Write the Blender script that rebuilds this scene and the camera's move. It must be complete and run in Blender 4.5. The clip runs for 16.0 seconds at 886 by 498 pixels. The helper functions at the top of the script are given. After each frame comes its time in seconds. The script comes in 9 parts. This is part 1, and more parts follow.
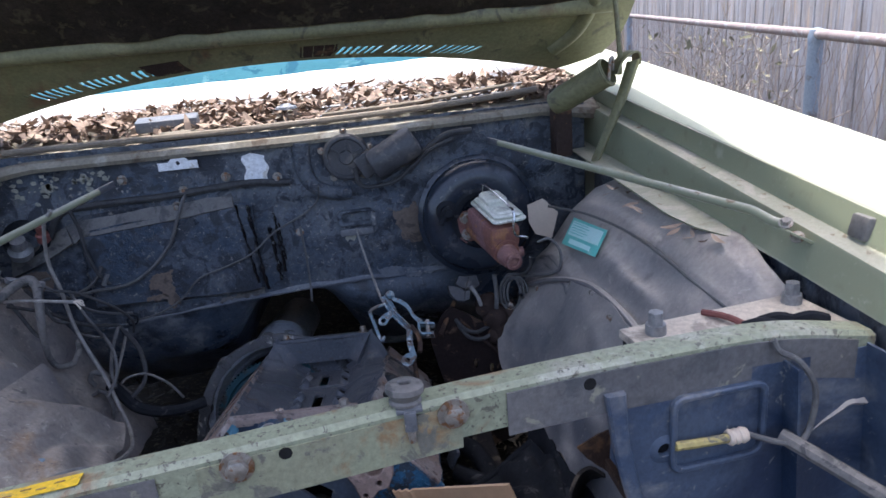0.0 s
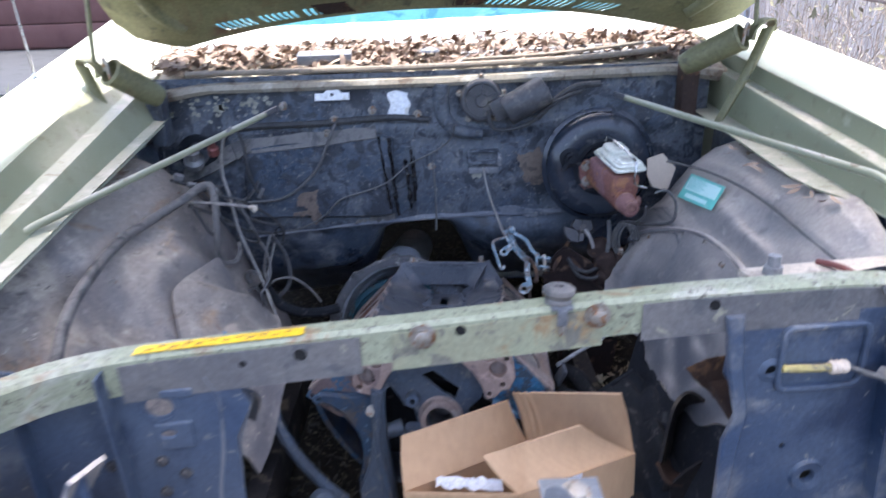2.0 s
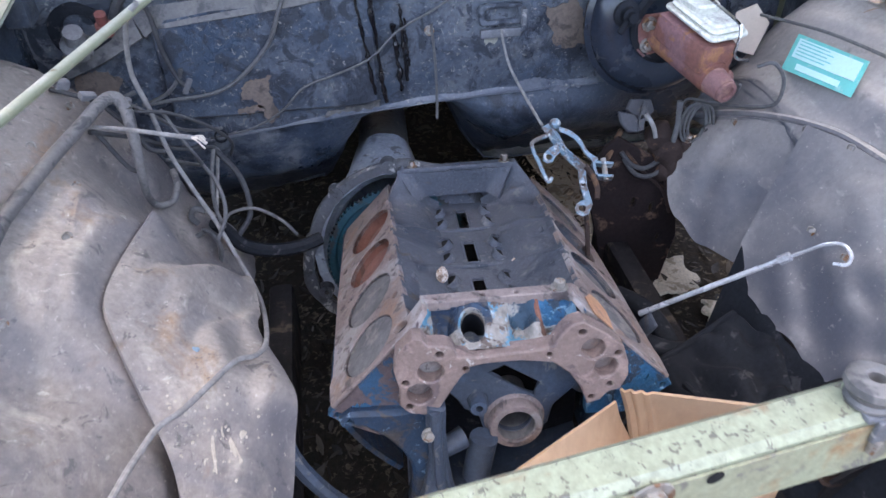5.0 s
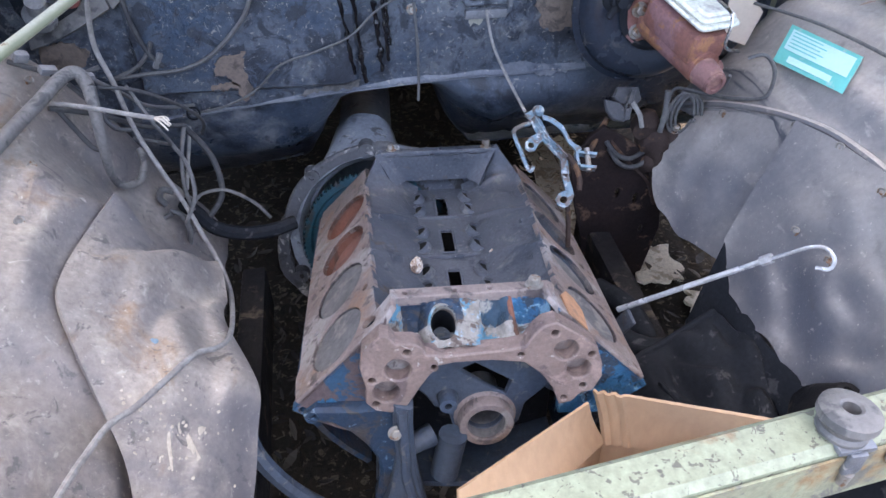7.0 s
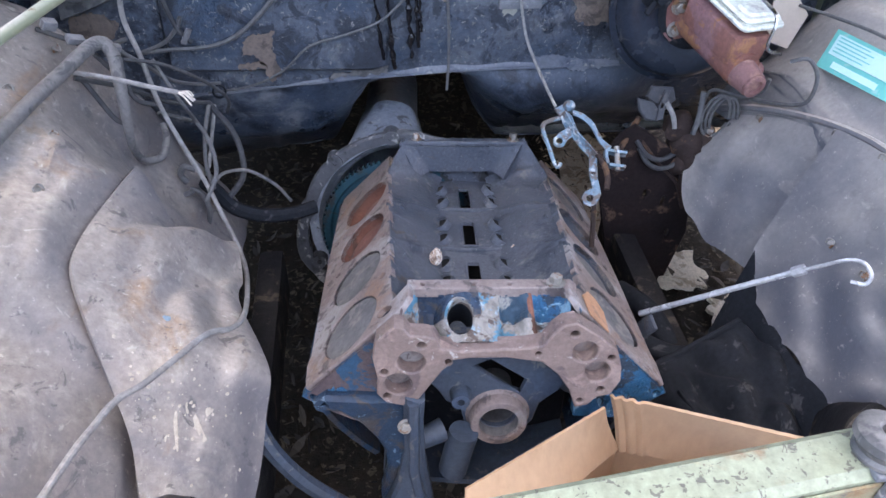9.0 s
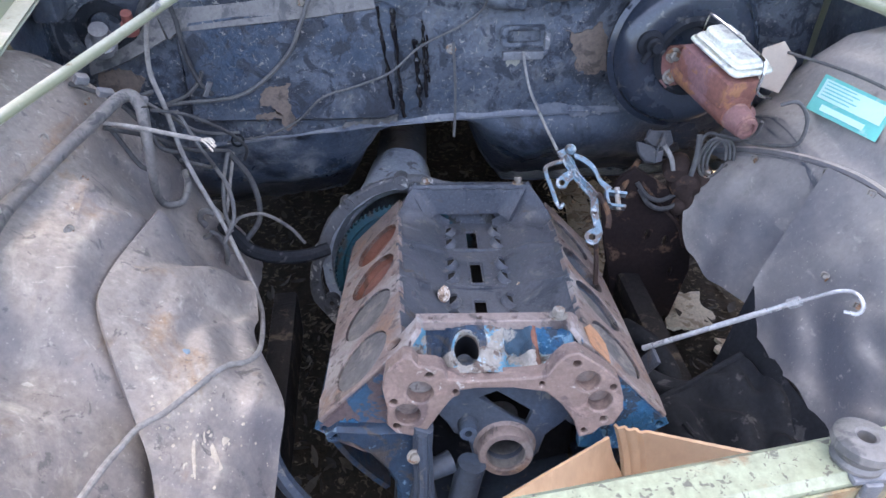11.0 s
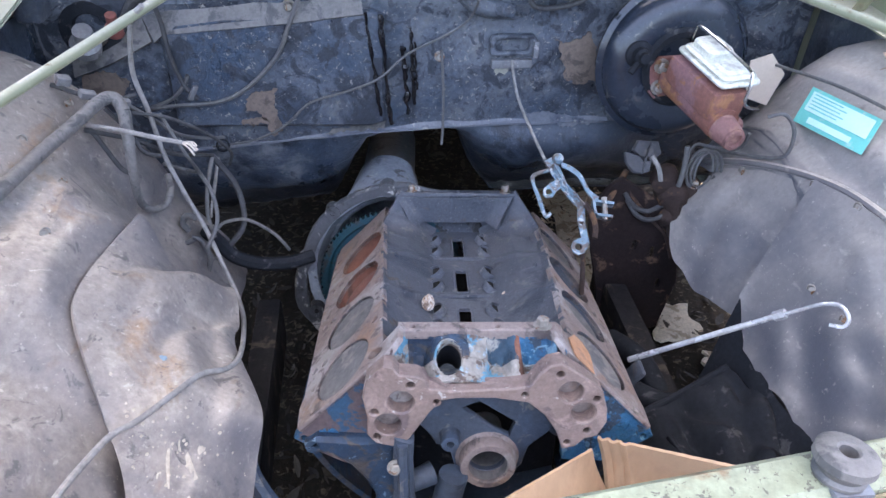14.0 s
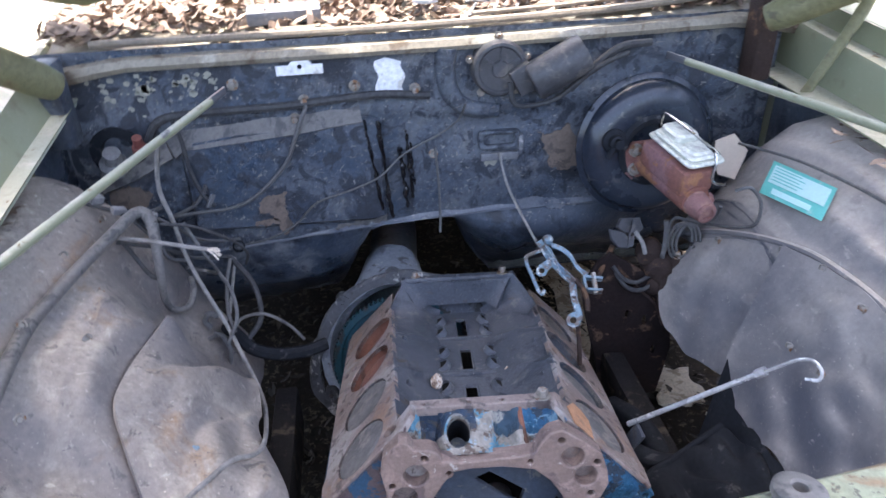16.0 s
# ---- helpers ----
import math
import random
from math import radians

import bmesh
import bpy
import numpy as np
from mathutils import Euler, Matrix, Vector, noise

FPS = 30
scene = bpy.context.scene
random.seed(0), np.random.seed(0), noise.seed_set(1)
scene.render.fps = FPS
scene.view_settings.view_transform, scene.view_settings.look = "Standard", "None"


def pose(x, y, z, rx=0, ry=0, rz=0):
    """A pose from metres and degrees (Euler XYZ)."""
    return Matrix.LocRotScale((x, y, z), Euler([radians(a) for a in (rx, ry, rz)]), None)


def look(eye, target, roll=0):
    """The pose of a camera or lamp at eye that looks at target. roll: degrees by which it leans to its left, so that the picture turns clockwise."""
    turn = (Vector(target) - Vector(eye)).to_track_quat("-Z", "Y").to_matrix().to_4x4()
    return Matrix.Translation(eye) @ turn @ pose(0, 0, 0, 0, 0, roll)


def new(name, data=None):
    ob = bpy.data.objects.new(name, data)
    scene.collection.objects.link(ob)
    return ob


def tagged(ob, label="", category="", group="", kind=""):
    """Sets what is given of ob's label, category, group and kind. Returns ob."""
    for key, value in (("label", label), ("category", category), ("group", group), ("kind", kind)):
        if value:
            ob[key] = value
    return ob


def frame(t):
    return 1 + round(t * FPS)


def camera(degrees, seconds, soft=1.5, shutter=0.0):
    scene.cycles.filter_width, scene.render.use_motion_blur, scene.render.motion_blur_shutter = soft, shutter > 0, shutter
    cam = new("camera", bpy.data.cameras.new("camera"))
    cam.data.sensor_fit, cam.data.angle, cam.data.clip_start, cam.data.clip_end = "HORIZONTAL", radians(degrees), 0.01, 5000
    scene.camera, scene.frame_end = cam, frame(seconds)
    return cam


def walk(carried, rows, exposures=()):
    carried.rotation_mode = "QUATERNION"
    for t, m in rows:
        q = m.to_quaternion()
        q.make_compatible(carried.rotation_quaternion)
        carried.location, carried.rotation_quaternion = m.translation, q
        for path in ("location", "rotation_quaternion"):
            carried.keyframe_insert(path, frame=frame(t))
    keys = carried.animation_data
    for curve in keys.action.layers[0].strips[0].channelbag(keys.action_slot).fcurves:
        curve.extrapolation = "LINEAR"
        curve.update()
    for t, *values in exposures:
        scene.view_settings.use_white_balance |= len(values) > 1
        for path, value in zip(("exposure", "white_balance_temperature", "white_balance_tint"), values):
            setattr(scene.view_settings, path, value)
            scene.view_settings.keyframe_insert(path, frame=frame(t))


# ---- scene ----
cam = camera(64.8, 16.0, 1.5, 0.5)
PATH = [
    (0, (0.157, -1.143, 1.381), (0.387, 0.737, 0.738), -5.0),
    (0.5, (0.134, -1.142, 1.414), (0.416, 0.726, 0.757), -3.1),
    (1, (0.108, -1.165, 1.432), (0.321, 0.715, 0.783), -0.6),
    (1.5, (0.111, -1.211, 1.416), (0.159, 0.66, 0.71), -1.2),
    (2, (0.028, -1.307, 1.401), (0.028, 0.546, 0.648), -2.0),
    (2.5, (-0.115, -1.408, 1.387), (-0.113, 0.423, 0.582), -2.2),
    (3, (-0.132, -1.339, 1.387), (-0.095, 0.481, 0.56), -2.1),
    (3.2, (-0.123, -1.275, 1.383), (-0.077, 0.523, 0.508), -2.0),
    (5.3, (-0.196, -0.699, 1.409), (0.054, 0.829, 0.143), -1.7),
    (5.5, (-0.18, -0.686, 1.405), (0.072, 0.838, 0.134), -1.3),
    (6, (-0.161, -0.676, 1.403), (0.093, 0.831, 0.114), -0.7),
    (6.5, (-0.156, -0.685, 1.404), (0.092, 0.816, 0.107), -0.4),
    (7, (-0.158, -0.697, 1.406), (0.093, 0.797, 0.1), 0.0),
    (7.5, (-0.17, -0.694, 1.39), (0.078, 0.788, 0.071), 1.1),
    (8, (-0.172, -0.688, 1.386), (0.068, 0.787, 0.058), 2.0),
    (8.5, (-0.168, -0.677, 1.381), (0.047, 0.801, 0.05), 2.2),
    (9, (-0.158, -0.681, 1.387), (0.038, 0.81, 0.069), 1.8),
    (9.5, (-0.156, -0.697, 1.389), (0.02, 0.823, 0.102), 1.1),
    (12, (-0.153, -0.736, 1.406), (0.017, 0.864, 0.217), 0.3),
    (12.5, (-0.148, -0.731, 1.403), (0.031, 0.868, 0.214), 0.6),
    (13, (-0.144, -0.729, 1.401), (0.041, 0.87, 0.214), 0.9),
    (13.5, (-0.146, -0.729, 1.397), (0.046, 0.869, 0.21), 1.3),
    (14, (-0.143, -0.724, 1.391), (0.051, 0.876, 0.207), 1.6),
    (14.5, (-0.146, -0.727, 1.396), (0.05, 0.874, 0.214), 1.9),
    (15, (-0.153, -0.74, 1.412), (0.033, 0.884, 0.26), 2.2),
    (15.5, (-0.155, -0.768, 1.438), (0.025, 0.92, 0.38), 1.6),
    (16, (-0.147, -0.805, 1.459), (0.049, 0.917, 0.46), -2.2),
]

from mathutils import geometry
from mathutils.bvhtree import BVHTree

EXPOSURES = [(0.0, 1.90, 6260, 12), (0.5, 2.42, 6260, 12), (1.0, 2.68, 6260, 12), (1.6, 2.76, 6310, 12), (2.6, 2.78, 6310, 12), (3.1, 2.72, 6310, 12), (5.4, 3.46, 6880, 12), (7.0, 3.48, 6880, 12), (8.0, 3.26, 6880, 12), (9.0, 3.48, 6880, 12), (12.0, 3.58, 6780, 12), (15.0, 3.56, 6780, 12), (15.5, 3.22, 6650, 12), (16.0, 3.14, 6650, 12)]
walk(cam, [(t, look(eye, target, roll)) for t, eye, target, roll in PATH], EXPOSURES)

# ---- light ----
SUN = Vector((-0.005, 0.10, 1.0)).normalized()
world = bpy.data.worlds.new("sky")
scene.world = world
world.use_nodes = True
wn = world.node_tree.nodes
sky = wn.new("ShaderNodeTexSky")
sky.sky_type = "NISHITA"
sky.sun_disc = False
sky.dust_density = 4.0
sky.air_density = 0.7
sky.sun_elevation = math.asin(SUN.z)
sky.sun_rotation = math.atan2(SUN.x, SUN.y)
wn["Background"].inputs[1].default_value = 0.15
world.node_tree.links.new(sky.outputs[0], wn["Background"].inputs[0])
sun = new("sun", bpy.data.lights.new("sun", "SUN"))
sun.data.energy = 2.0
sun.data.angle = radians(0.6)
sun.data.color = (1.0, 0.95, 0.87)
sun.matrix_basis = Matrix.Translation((0, 0, 8)) @ SUN.to_track_quat("Z", "Y").to_matrix().to_4x4()


# ---- materials ----
def surf(name, a, b, rough=0.6, metal=0.0, scale=5.0, spots=(), bump=0.15, fine=120.0, rvar=0.2, grain=0.25, stretch=(1, 1, 1), coat=0.0):
    """A surface of two mingled colours with spots (colour, scale, from, to), fine grain, uneven gloss and relief."""
    m = bpy.data.materials.new(name)
    m.use_nodes = True
    nt = m.node_tree
    n, link = nt.nodes, nt.links.new
    bsdf = n["Principled BSDF"]
    tc = n.new("ShaderNodeTexCoord")
    mp = n.new("ShaderNodeMapping")
    mp.inputs["Scale"].default_value = stretch
    link(tc.outputs["Object"], mp.inputs["Vector"])

    def noise_tex(sc, detail=5.0, rough_=0.6, dist=0.0):
        t = n.new("ShaderNodeTexNoise")
        t.inputs["Scale"].default_value = sc
        t.inputs["Detail"].default_value = detail
        t.inputs["Roughness"].default_value = rough_
        t.inputs["Distortion"].default_value = dist
        link(mp.outputs[0], t.inputs["Vector"])
        return t

    def ramp(src, lo, hi):
        r = n.new("ShaderNodeMapRange")
        r.inputs["From Min"].default_value = lo
        r.inputs["From Max"].default_value = hi
        link(src, r.inputs["Value"])
        return r.outputs[0]

    def mix(fac, c1, c2, mode="MIX"):
        x = n.new("ShaderNodeMix")
        x.data_type = "RGBA"
        x.blend_type = mode
        for sock, v in ((x.inputs[0], fac), (x.inputs[6], c1), (x.inputs[7], c2)):
            if isinstance(v, (int, float)):
                sock.default_value = v
            elif isinstance(v, tuple):
                sock.default_value = (*v, 1) if len(v) == 3 else v
            else:
                link(v, sock)
        return x.outputs[2]

    big = noise_tex(scale)
    col = mix(ramp(big.outputs[0], 0.35, 0.65), a, b)
    for k, (c, sc, lo, hi) in enumerate(spots):
        s_ = noise_tex(sc, 8.0, 0.65, 0.4 + 0.1 * k)
        off = n.new("ShaderNodeVectorMath")
        off.operation = "ADD"
        off.inputs[1].default_value = (3.7 * k + 1.3, 1.9 * k, 5.1 * k + 0.7)
        link(mp.outputs[0], off.inputs[0])
        link(off.outputs[0], s_.inputs["Vector"])
        wide = n.new("ShaderNodeMapRange")
        wide.inputs["From Min"].default_value, wide.inputs["From Max"].default_value = 0.28, 0.72
        link(s_.outputs[0], wide.inputs["Value"])
        col = mix(ramp(wide.outputs[0], lo, hi), col, c)
    fin = noise_tex(fine, 6.0, 0.7)
    shade = n.new("ShaderNodeMapRange")
    shade.inputs["From Min"].default_value, shade.inputs["From Max"].default_value = 0.3, 0.7
    shade.inputs["To Min"].default_value, shade.inputs["To Max"].default_value = 1 - grain, 1 + grain
    link(fin.outputs[0], shade.inputs["Value"])
    grey = n.new("ShaderNodeCombineColor")
    for i in range(3):
        link(shade.outputs[0], grey.inputs[i])
    col = mix(1.0, col, grey.outputs[0], "MULTIPLY")
    link(col, bsdf.inputs["Base Color"])
    rr = n.new("ShaderNodeMapRange")
    rr.inputs["From Min"].default_value, rr.inputs["From Max"].default_value = 0.3, 0.7
    rr.inputs["To Min"].default_value, rr.inputs["To Max"].default_value = max(0.03, rough - rvar), min(1.0, rough + rvar)
    link(big.outputs[0], rr.inputs["Value"])
    link(rr.outputs[0], bsdf.inputs["Roughness"])
    bsdf.inputs["Metallic"].default_value = metal
    bsdf.inputs["Coat Weight"].default_value = coat
    if bump:
        hsum = n.new("ShaderNodeMath")
        hsum.operation = "MULTIPLY_ADD"
        link(big.outputs[0], hsum.inputs[0])
        hsum.inputs[1].default_value = 2.0
        link(fin.outputs[0], hsum.inputs[2])
        bp = n.new("ShaderNodeBump")
        bp.inputs["Strength"].default_value = bump
        bp.inputs["Distance"].default_value = 0.004
        link(hsum.outputs[0], bp.inputs["Height"])
        link(bp.outputs[0], bsdf.inputs["Normal"])
    return m


GREEN = surf("pale_green_paint", (0.34, 0.345, 0.25), (0.42, 0.41, 0.32), 0.5, 0, 4, [((0.50, 0.47, 0.39), 9, 0.55, 0.72), ((0.20, 0.15, 0.09), 34, 0.76, 0.84)], 0.1, 160, 0.15, 0.12)
FENDER = surf("sun_bleached_green_paint", (0.44, 0.475, 0.36), (0.50, 0.53, 0.42), 0.5, 0, 2.5, [((0.40, 0.43, 0.32), 6, 0.60, 0.90)], 0.05, 160, 0.15, 0.05)
OLIVE = surf("dull_olive_underside", (0.17, 0.17, 0.085), (0.14, 0.135, 0.07), 0.55, 0, 3, [((0.20, 0.19, 0.10), 6, 0.52, 0.80), ((0.14, 0.085, 0.045), 5, 0.66, 0.88), ((0.09, 0.085, 0.05), 16, 0.70, 0.84)], 0.15)
SLEEVE = surf("faded_yellow_sleeve", (0.40, 0.33, 0.12), (0.30, 0.25, 0.11), 0.6, 0, 14, [((0.14, 0.13, 0.10), 40, 0.60, 0.70)], 0.15)
BARPAINT = surf("bar_paint", (0.275, 0.295, 0.205), (0.24, 0.26, 0.175), 0.5, 0, 6, [((0.34, 0.34, 0.275), 7, 0.55, 0.75), ((0.12, 0.115, 0.09), 130, 0.69, 0.73), ((0.24, 0.17, 0.10), 10, 0.66, 0.82)], 0.15)
BARGREY = surf("bar_primer", (0.098, 0.100, 0.108), (0.142, 0.136, 0.130), 0.6, 0, 7, [((0.24, 0.235, 0.18), 20, 0.74, 0.82), ((0.08, 0.085, 0.09), 12, 0.62, 0.76)], 0.2)
BARRUST = surf("bar_worn_patch", (0.27, 0.285, 0.19), (0.24, 0.235, 0.155), 0.6, 0, 10, [((0.25, 0.165, 0.085), 9, 0.60, 0.80), ((0.15, 0.145, 0.12), 26, 0.64, 0.76)], 0.2)
BLACK = surf("black_bay_paint", (0.064, 0.079, 0.104), (0.107, 0.120, 0.138), 0.40, 0, 6, [((0.15, 0.15, 0.148), 12, 0.60, 0.90), ((0.034, 0.054, 0.084), 3, 0.52, 0.80), ((0.024, 0.030, 0.042), 9, 0.56, 0.72), ((0.19, 0.185, 0.17), 60, 0.80, 0.90), ((0.036, 0.042, 0.056), 38, 0.64, 0.78), ((0.24, 0.23, 0.21), 110, 0.76, 0.80), ((0.026, 0.032, 0.044), 14, 0.60, 0.68)], 1.0, 90, 0.28, 0.3)
PANELBLUE = surf("blue_black_panel", (0.034, 0.052, 0.080), (0.065, 0.078, 0.098), 0.38, 0, 5, [((0.16, 0.168, 0.178), 9, 0.54, 0.82), ((0.015, 0.02, 0.03), 7, 0.58, 0.74), ((0.18, 0.175, 0.165), 60, 0.80, 0.90), ((0.18, 0.175, 0.165), 150, 0.80, 0.86)], 0.6, 110, 0.2, 0.25)
LINER = surf("dusty_black_liner", (0.36, 0.325, 0.29), (0.47, 0.42, 0.37), 0.48, 0, 2.4, [((0.48, 0.44, 0.385), 2.6, 0.52, 0.90), ((0.17, 0.18, 0.205), 1.5, 0.62, 0.95), ((0.15, 0.150, 0.160), 2.4, 0.66, 0.95), ((0.46, 0.43, 0.39), 60, 0.80, 0.88)], 0.28, 90, 0.15, 0.16)
LINERL = surf("dusty_brown_liner", (0.285, 0.245, 0.208), (0.355, 0.305, 0.257), 0.62, 0, 2.5, [((0.22, 0.215, 0.22), 1.4, 0.60, 0.90), ((0.24, 0.215, 0.20), 5.0, 0.56, 0.80), ((0.43, 0.375, 0.31), 9, 0.58, 0.76), ((0.27, 0.185, 0.12), 6, 0.66, 0.84), ((0.48, 0.43, 0.36), 34, 0.80, 0.87), ((0.15, 0.13, 0.115), 26, 0.72, 0.82)], 0.4, 90, 0.15, 0.25)
IRON = surf("dark_cast_iron", (0.062, 0.074, 0.094), (0.090, 0.098, 0.115), 0.6, 0.1, 8, [((0.14, 0.14, 0.142), 25, 0.66, 0.82), ((0.09, 0.075, 0.065), 12, 0.70, 0.82), ((0.045, 0.054, 0.070), 14, 0.60, 0.80), ((0.20, 0.20, 0.20), 160, 0.80, 0.86)], 0.3, 180, 0.2, 0.25)
DECK = surf("machined_iron_with_rust", (0.255, 0.205, 0.185), (0.21, 0.165, 0.148), 0.55, 0.1, 9, [((0.32, 0.295, 0.28), 10, 0.55, 0.75), ((0.26, 0.165, 0.115), 8, 0.62, 0.82), ((0.11, 0.09, 0.085), 26, 0.64, 0.76)], 0.25, 160, 0.2, 0.2)
RUST = surf("orange_rust", (0.215, 0.092, 0.060), (0.165, 0.070, 0.048), 0.85, 0, 14, [((0.09, 0.045, 0.03), 20, 0.55, 0.7)], 0.4, 200, 0.1, 0.25)
RUSTRED = surf("red_brown_rust", (0.21, 0.092, 0.066), (0.16, 0.072, 0.055), 0.85, 0, 14, [((0.075, 0.05, 0.04), 20, 0.55, 0.7)], 0.4, 200, 0.1, 0.25)
RUSTDARK = surf("dark_brown_rust", (0.058, 0.038, 0.030), (0.038, 0.027, 0.024), 0.8, 0, 10, [((0.13, 0.075, 0.045), 16, 0.58, 0.72)], 0.4, 160, 0.1, 0.25)
PISTON = surf("sooty_piston_crown", (0.19, 0.185, 0.180), (0.135, 0.132, 0.132), 0.65, 0.3, 14, [((0.24, 0.22, 0.20), 24, 0.6, 0.75)], 0.2)
SHELF = surf("blue_paint_over_chalky_iron", (0.022, 0.040, 0.062), (0.022, 0.080, 0.13), 0.6, 0, 9, [((0.28, 0.27, 0.245), 16, 0.56, 0.68), ((0.13, 0.095, 0.075), 20, 0.64, 0.74), ((0.24, 0.40, 0.48), 26, 0.60, 0.70), ((0.035, 0.037, 0.045), 30, 0.62, 0.72)], 0.7, 120)
BLUEGREY = surf("dark_blue_painted_iron", (0.038, 0.054, 0.080), (0.054, 0.066, 0.084), 0.55, 0, 8, [((0.052, 0.074, 0.108), 9, 0.56, 0.78), ((0.12, 0.12, 0.12), 40, 0.72, 0.82)], 0.35)
FLAKYBLUE = surf("flaking_bright_blue_paint", (0.016, 0.090, 0.185), (0.026, 0.135, 0.255), 0.5, 0, 22, [((0.03, 0.05, 0.075), 30, 0.56, 0.64), ((0.16, 0.30, 0.40), 46, 0.64, 0.72), ((0.16, 0.115, 0.095), 24, 0.66, 0.74)], 0.9, 150, 0.15, 0.3)
NAVY = surf("navy_painted_iron", (0.013, 0.027, 0.052), (0.020, 0.052, 0.096), 0.5, 0, 12, [((0.05, 0.05, 0.055), 16, 0.58, 0.70), ((0.12, 0.19, 0.25), 50, 0.76, 0.82), ((0.060, 0.052, 0.048), 26, 0.66, 0.78)], 0.6, 150)
BANKBROWN = surf("brown_bare_iron", (0.115, 0.080, 0.078), (0.085, 0.066, 0.068), 0.7, 0, 10, [((0.17, 0.12, 0.10), 22, 0.60, 0.74), ((0.020, 0.07, 0.13), 13, 0.60, 0.66)], 0.5, 150)
TIMING = surf("brown_machined_iron", (0.225, 0.168, 0.145), (0.180, 0.128, 0.110), 0.55, 0.05, 12, [((0.30, 0.22, 0.19), 14, 0.58, 0.74), ((0.13, 0.095, 0.09), 22, 0.64, 0.76), ((0.40, 0.37, 0.34), 70, 0.80, 0.86)], 0.3, 170, 0.15, 0.2)
ORANGE = surf("bare_orange_iron", (0.50, 0.27, 0.15), (0.42, 0.22, 0.12), 0.6, 0, 14, [((0.30, 0.17, 0.11), 24, 0.60, 0.76)], 0.2, 160)
TEAL = surf("teal_ring_gear", (0.018, 0.085, 0.11), (0.015, 0.055, 0.075), 0.5, 0.2, 12, [((0.04, 0.04, 0.04), 20, 0.55, 0.7)], 0.2)
ALUM = surf("dull_aluminium", (0.125, 0.135, 0.150), (0.175, 0.180, 0.190), 0.5, 0.2, 7, [((0.07, 0.07, 0.075), 12, 0.60, 0.75), ((0.32, 0.31, 0.30), 40, 0.74, 0.82)], 0.25)
BELLGREY = surf("grimy_cast_aluminium", (0.25, 0.275, 0.305), (0.32, 0.345, 0.37), 0.48, 0.0, 7, [((0.16, 0.17, 0.19), 9, 0.64, 0.80), ((0.44, 0.44, 0.42), 34, 0.72, 0.82), ((0.10, 0.10, 0.102), 26, 0.72, 0.82)], 0.5, 90)
# darker than the bell's own colour, to offset a sun patch there
FLANGE = surf("grimy_darkened_flange", (0.060, 0.064, 0.072), (0.085, 0.088, 0.094), 0.6, 0, 10, [((0.34, 0.33, 0.31), 24, 0.64, 0.74), ((0.03, 0.03, 0.032), 18, 0.6, 0.72)], 0.5, 90)
CHROME = surf("bright_steel", (0.62, 0.63, 0.64), (0.70, 0.70, 0.70), 0.22, 1.0, 12, [((0.35, 0.33, 0.30), 40, 0.62, 0.74)], 0.05)
ZINC = surf("zinc_plated_lid", (0.60, 0.62, 0.54), (0.70, 0.70, 0.62), 0.36, 0.2, 8, [((0.45, 0.44, 0.40), 30, 0.66, 0.78)], 0.05)
BOLTSTEEL = surf("weathered_bolt_steel", (0.26, 0.24, 0.21), (0.34, 0.32, 0.29), 0.5, 0.6, 40, [((0.24, 0.13, 0.07), 60, 0.58, 0.7)], 0.2)
LIGHTBLUE = surf("worn_pale_blue_bracket", (0.12, 0.195, 0.25), (0.18, 0.25, 0.295), 0.5, 0, 20, [((0.12, 0.10, 0.09), 38, 0.52, 0.62), ((0.40, 0.44, 0.46), 46, 0.62, 0.72)], 0.6)
RUBBER = surf("black_rubber", (0.012, 0.014, 0.018), (0.020, 0.022, 0.026), 0.8, 0, 10, [((0.06, 0.06, 0.062), 30, 0.70, 0.84)], 0.15)
HOSE = surf("dusty_grey_hose", (0.12, 0.115, 0.11), (0.17, 0.16, 0.15), 0.7, 0, 18, [((0.07, 0.07, 0.07), 24, 0.55, 0.7)], 0.2)
WIRE = surf("grey_cable", (0.080, 0.080, 0.082), (0.12, 0.118, 0.115), 0.6, 0, 30, [], 0.1)
WIREDARK = surf("dark_cable", (0.045, 0.046, 0.05), (0.07, 0.07, 0.07), 0.6, 0, 30, [], 0.1)
TAPEGREY = surf("pale_wrapped_wire", (0.27, 0.26, 0.245), (0.20, 0.19, 0.18), 0.7, 0, 40, [], 0.1)
GLOSSBLACK = surf("gloss_black_booster", (0.020, 0.026, 0.038), (0.032, 0.040, 0.054), 0.26, 0, 6, [((0.08, 0.08, 0.08), 30, 0.72, 0.84)], 0.05, 120, 0.1)
MOTORGREY = surf("dark_grey_motor", (0.050, 0.052, 0.058), (0.075, 0.075, 0.08), 0.5, 0.1, 9, [((0.13, 0.12, 0.11), 22, 0.6, 0.75)], 0.3)
IRONBROWN = surf("rusty_master_cylinder", (0.23, 0.095, 0.065), (0.19, 0.085, 0.075), 0.75, 0, 16, [((0.24, 0.125, 0.125), 10, 0.5, 0.65), ((0.30, 0.14, 0.07), 24, 0.64, 0.76)], 0.35)
MAUVE = surf("mauve_rusted_casting", (0.24, 0.125, 0.115), (0.19, 0.095, 0.085), 0.75, 0, 18, [((0.30, 0.17, 0.13), 26, 0.58, 0.72)], 0.35)
SHELL = surf("banded_snail_shell", (0.52, 0.43, 0.34), (0.36, 0.25, 0.17), 0.5, 0, 60, [((0.70, 0.64, 0.56), 90, 0.56, 0.68), ((0.20, 0.13, 0.09), 120, 0.62, 0.72)], 0.2, 200)
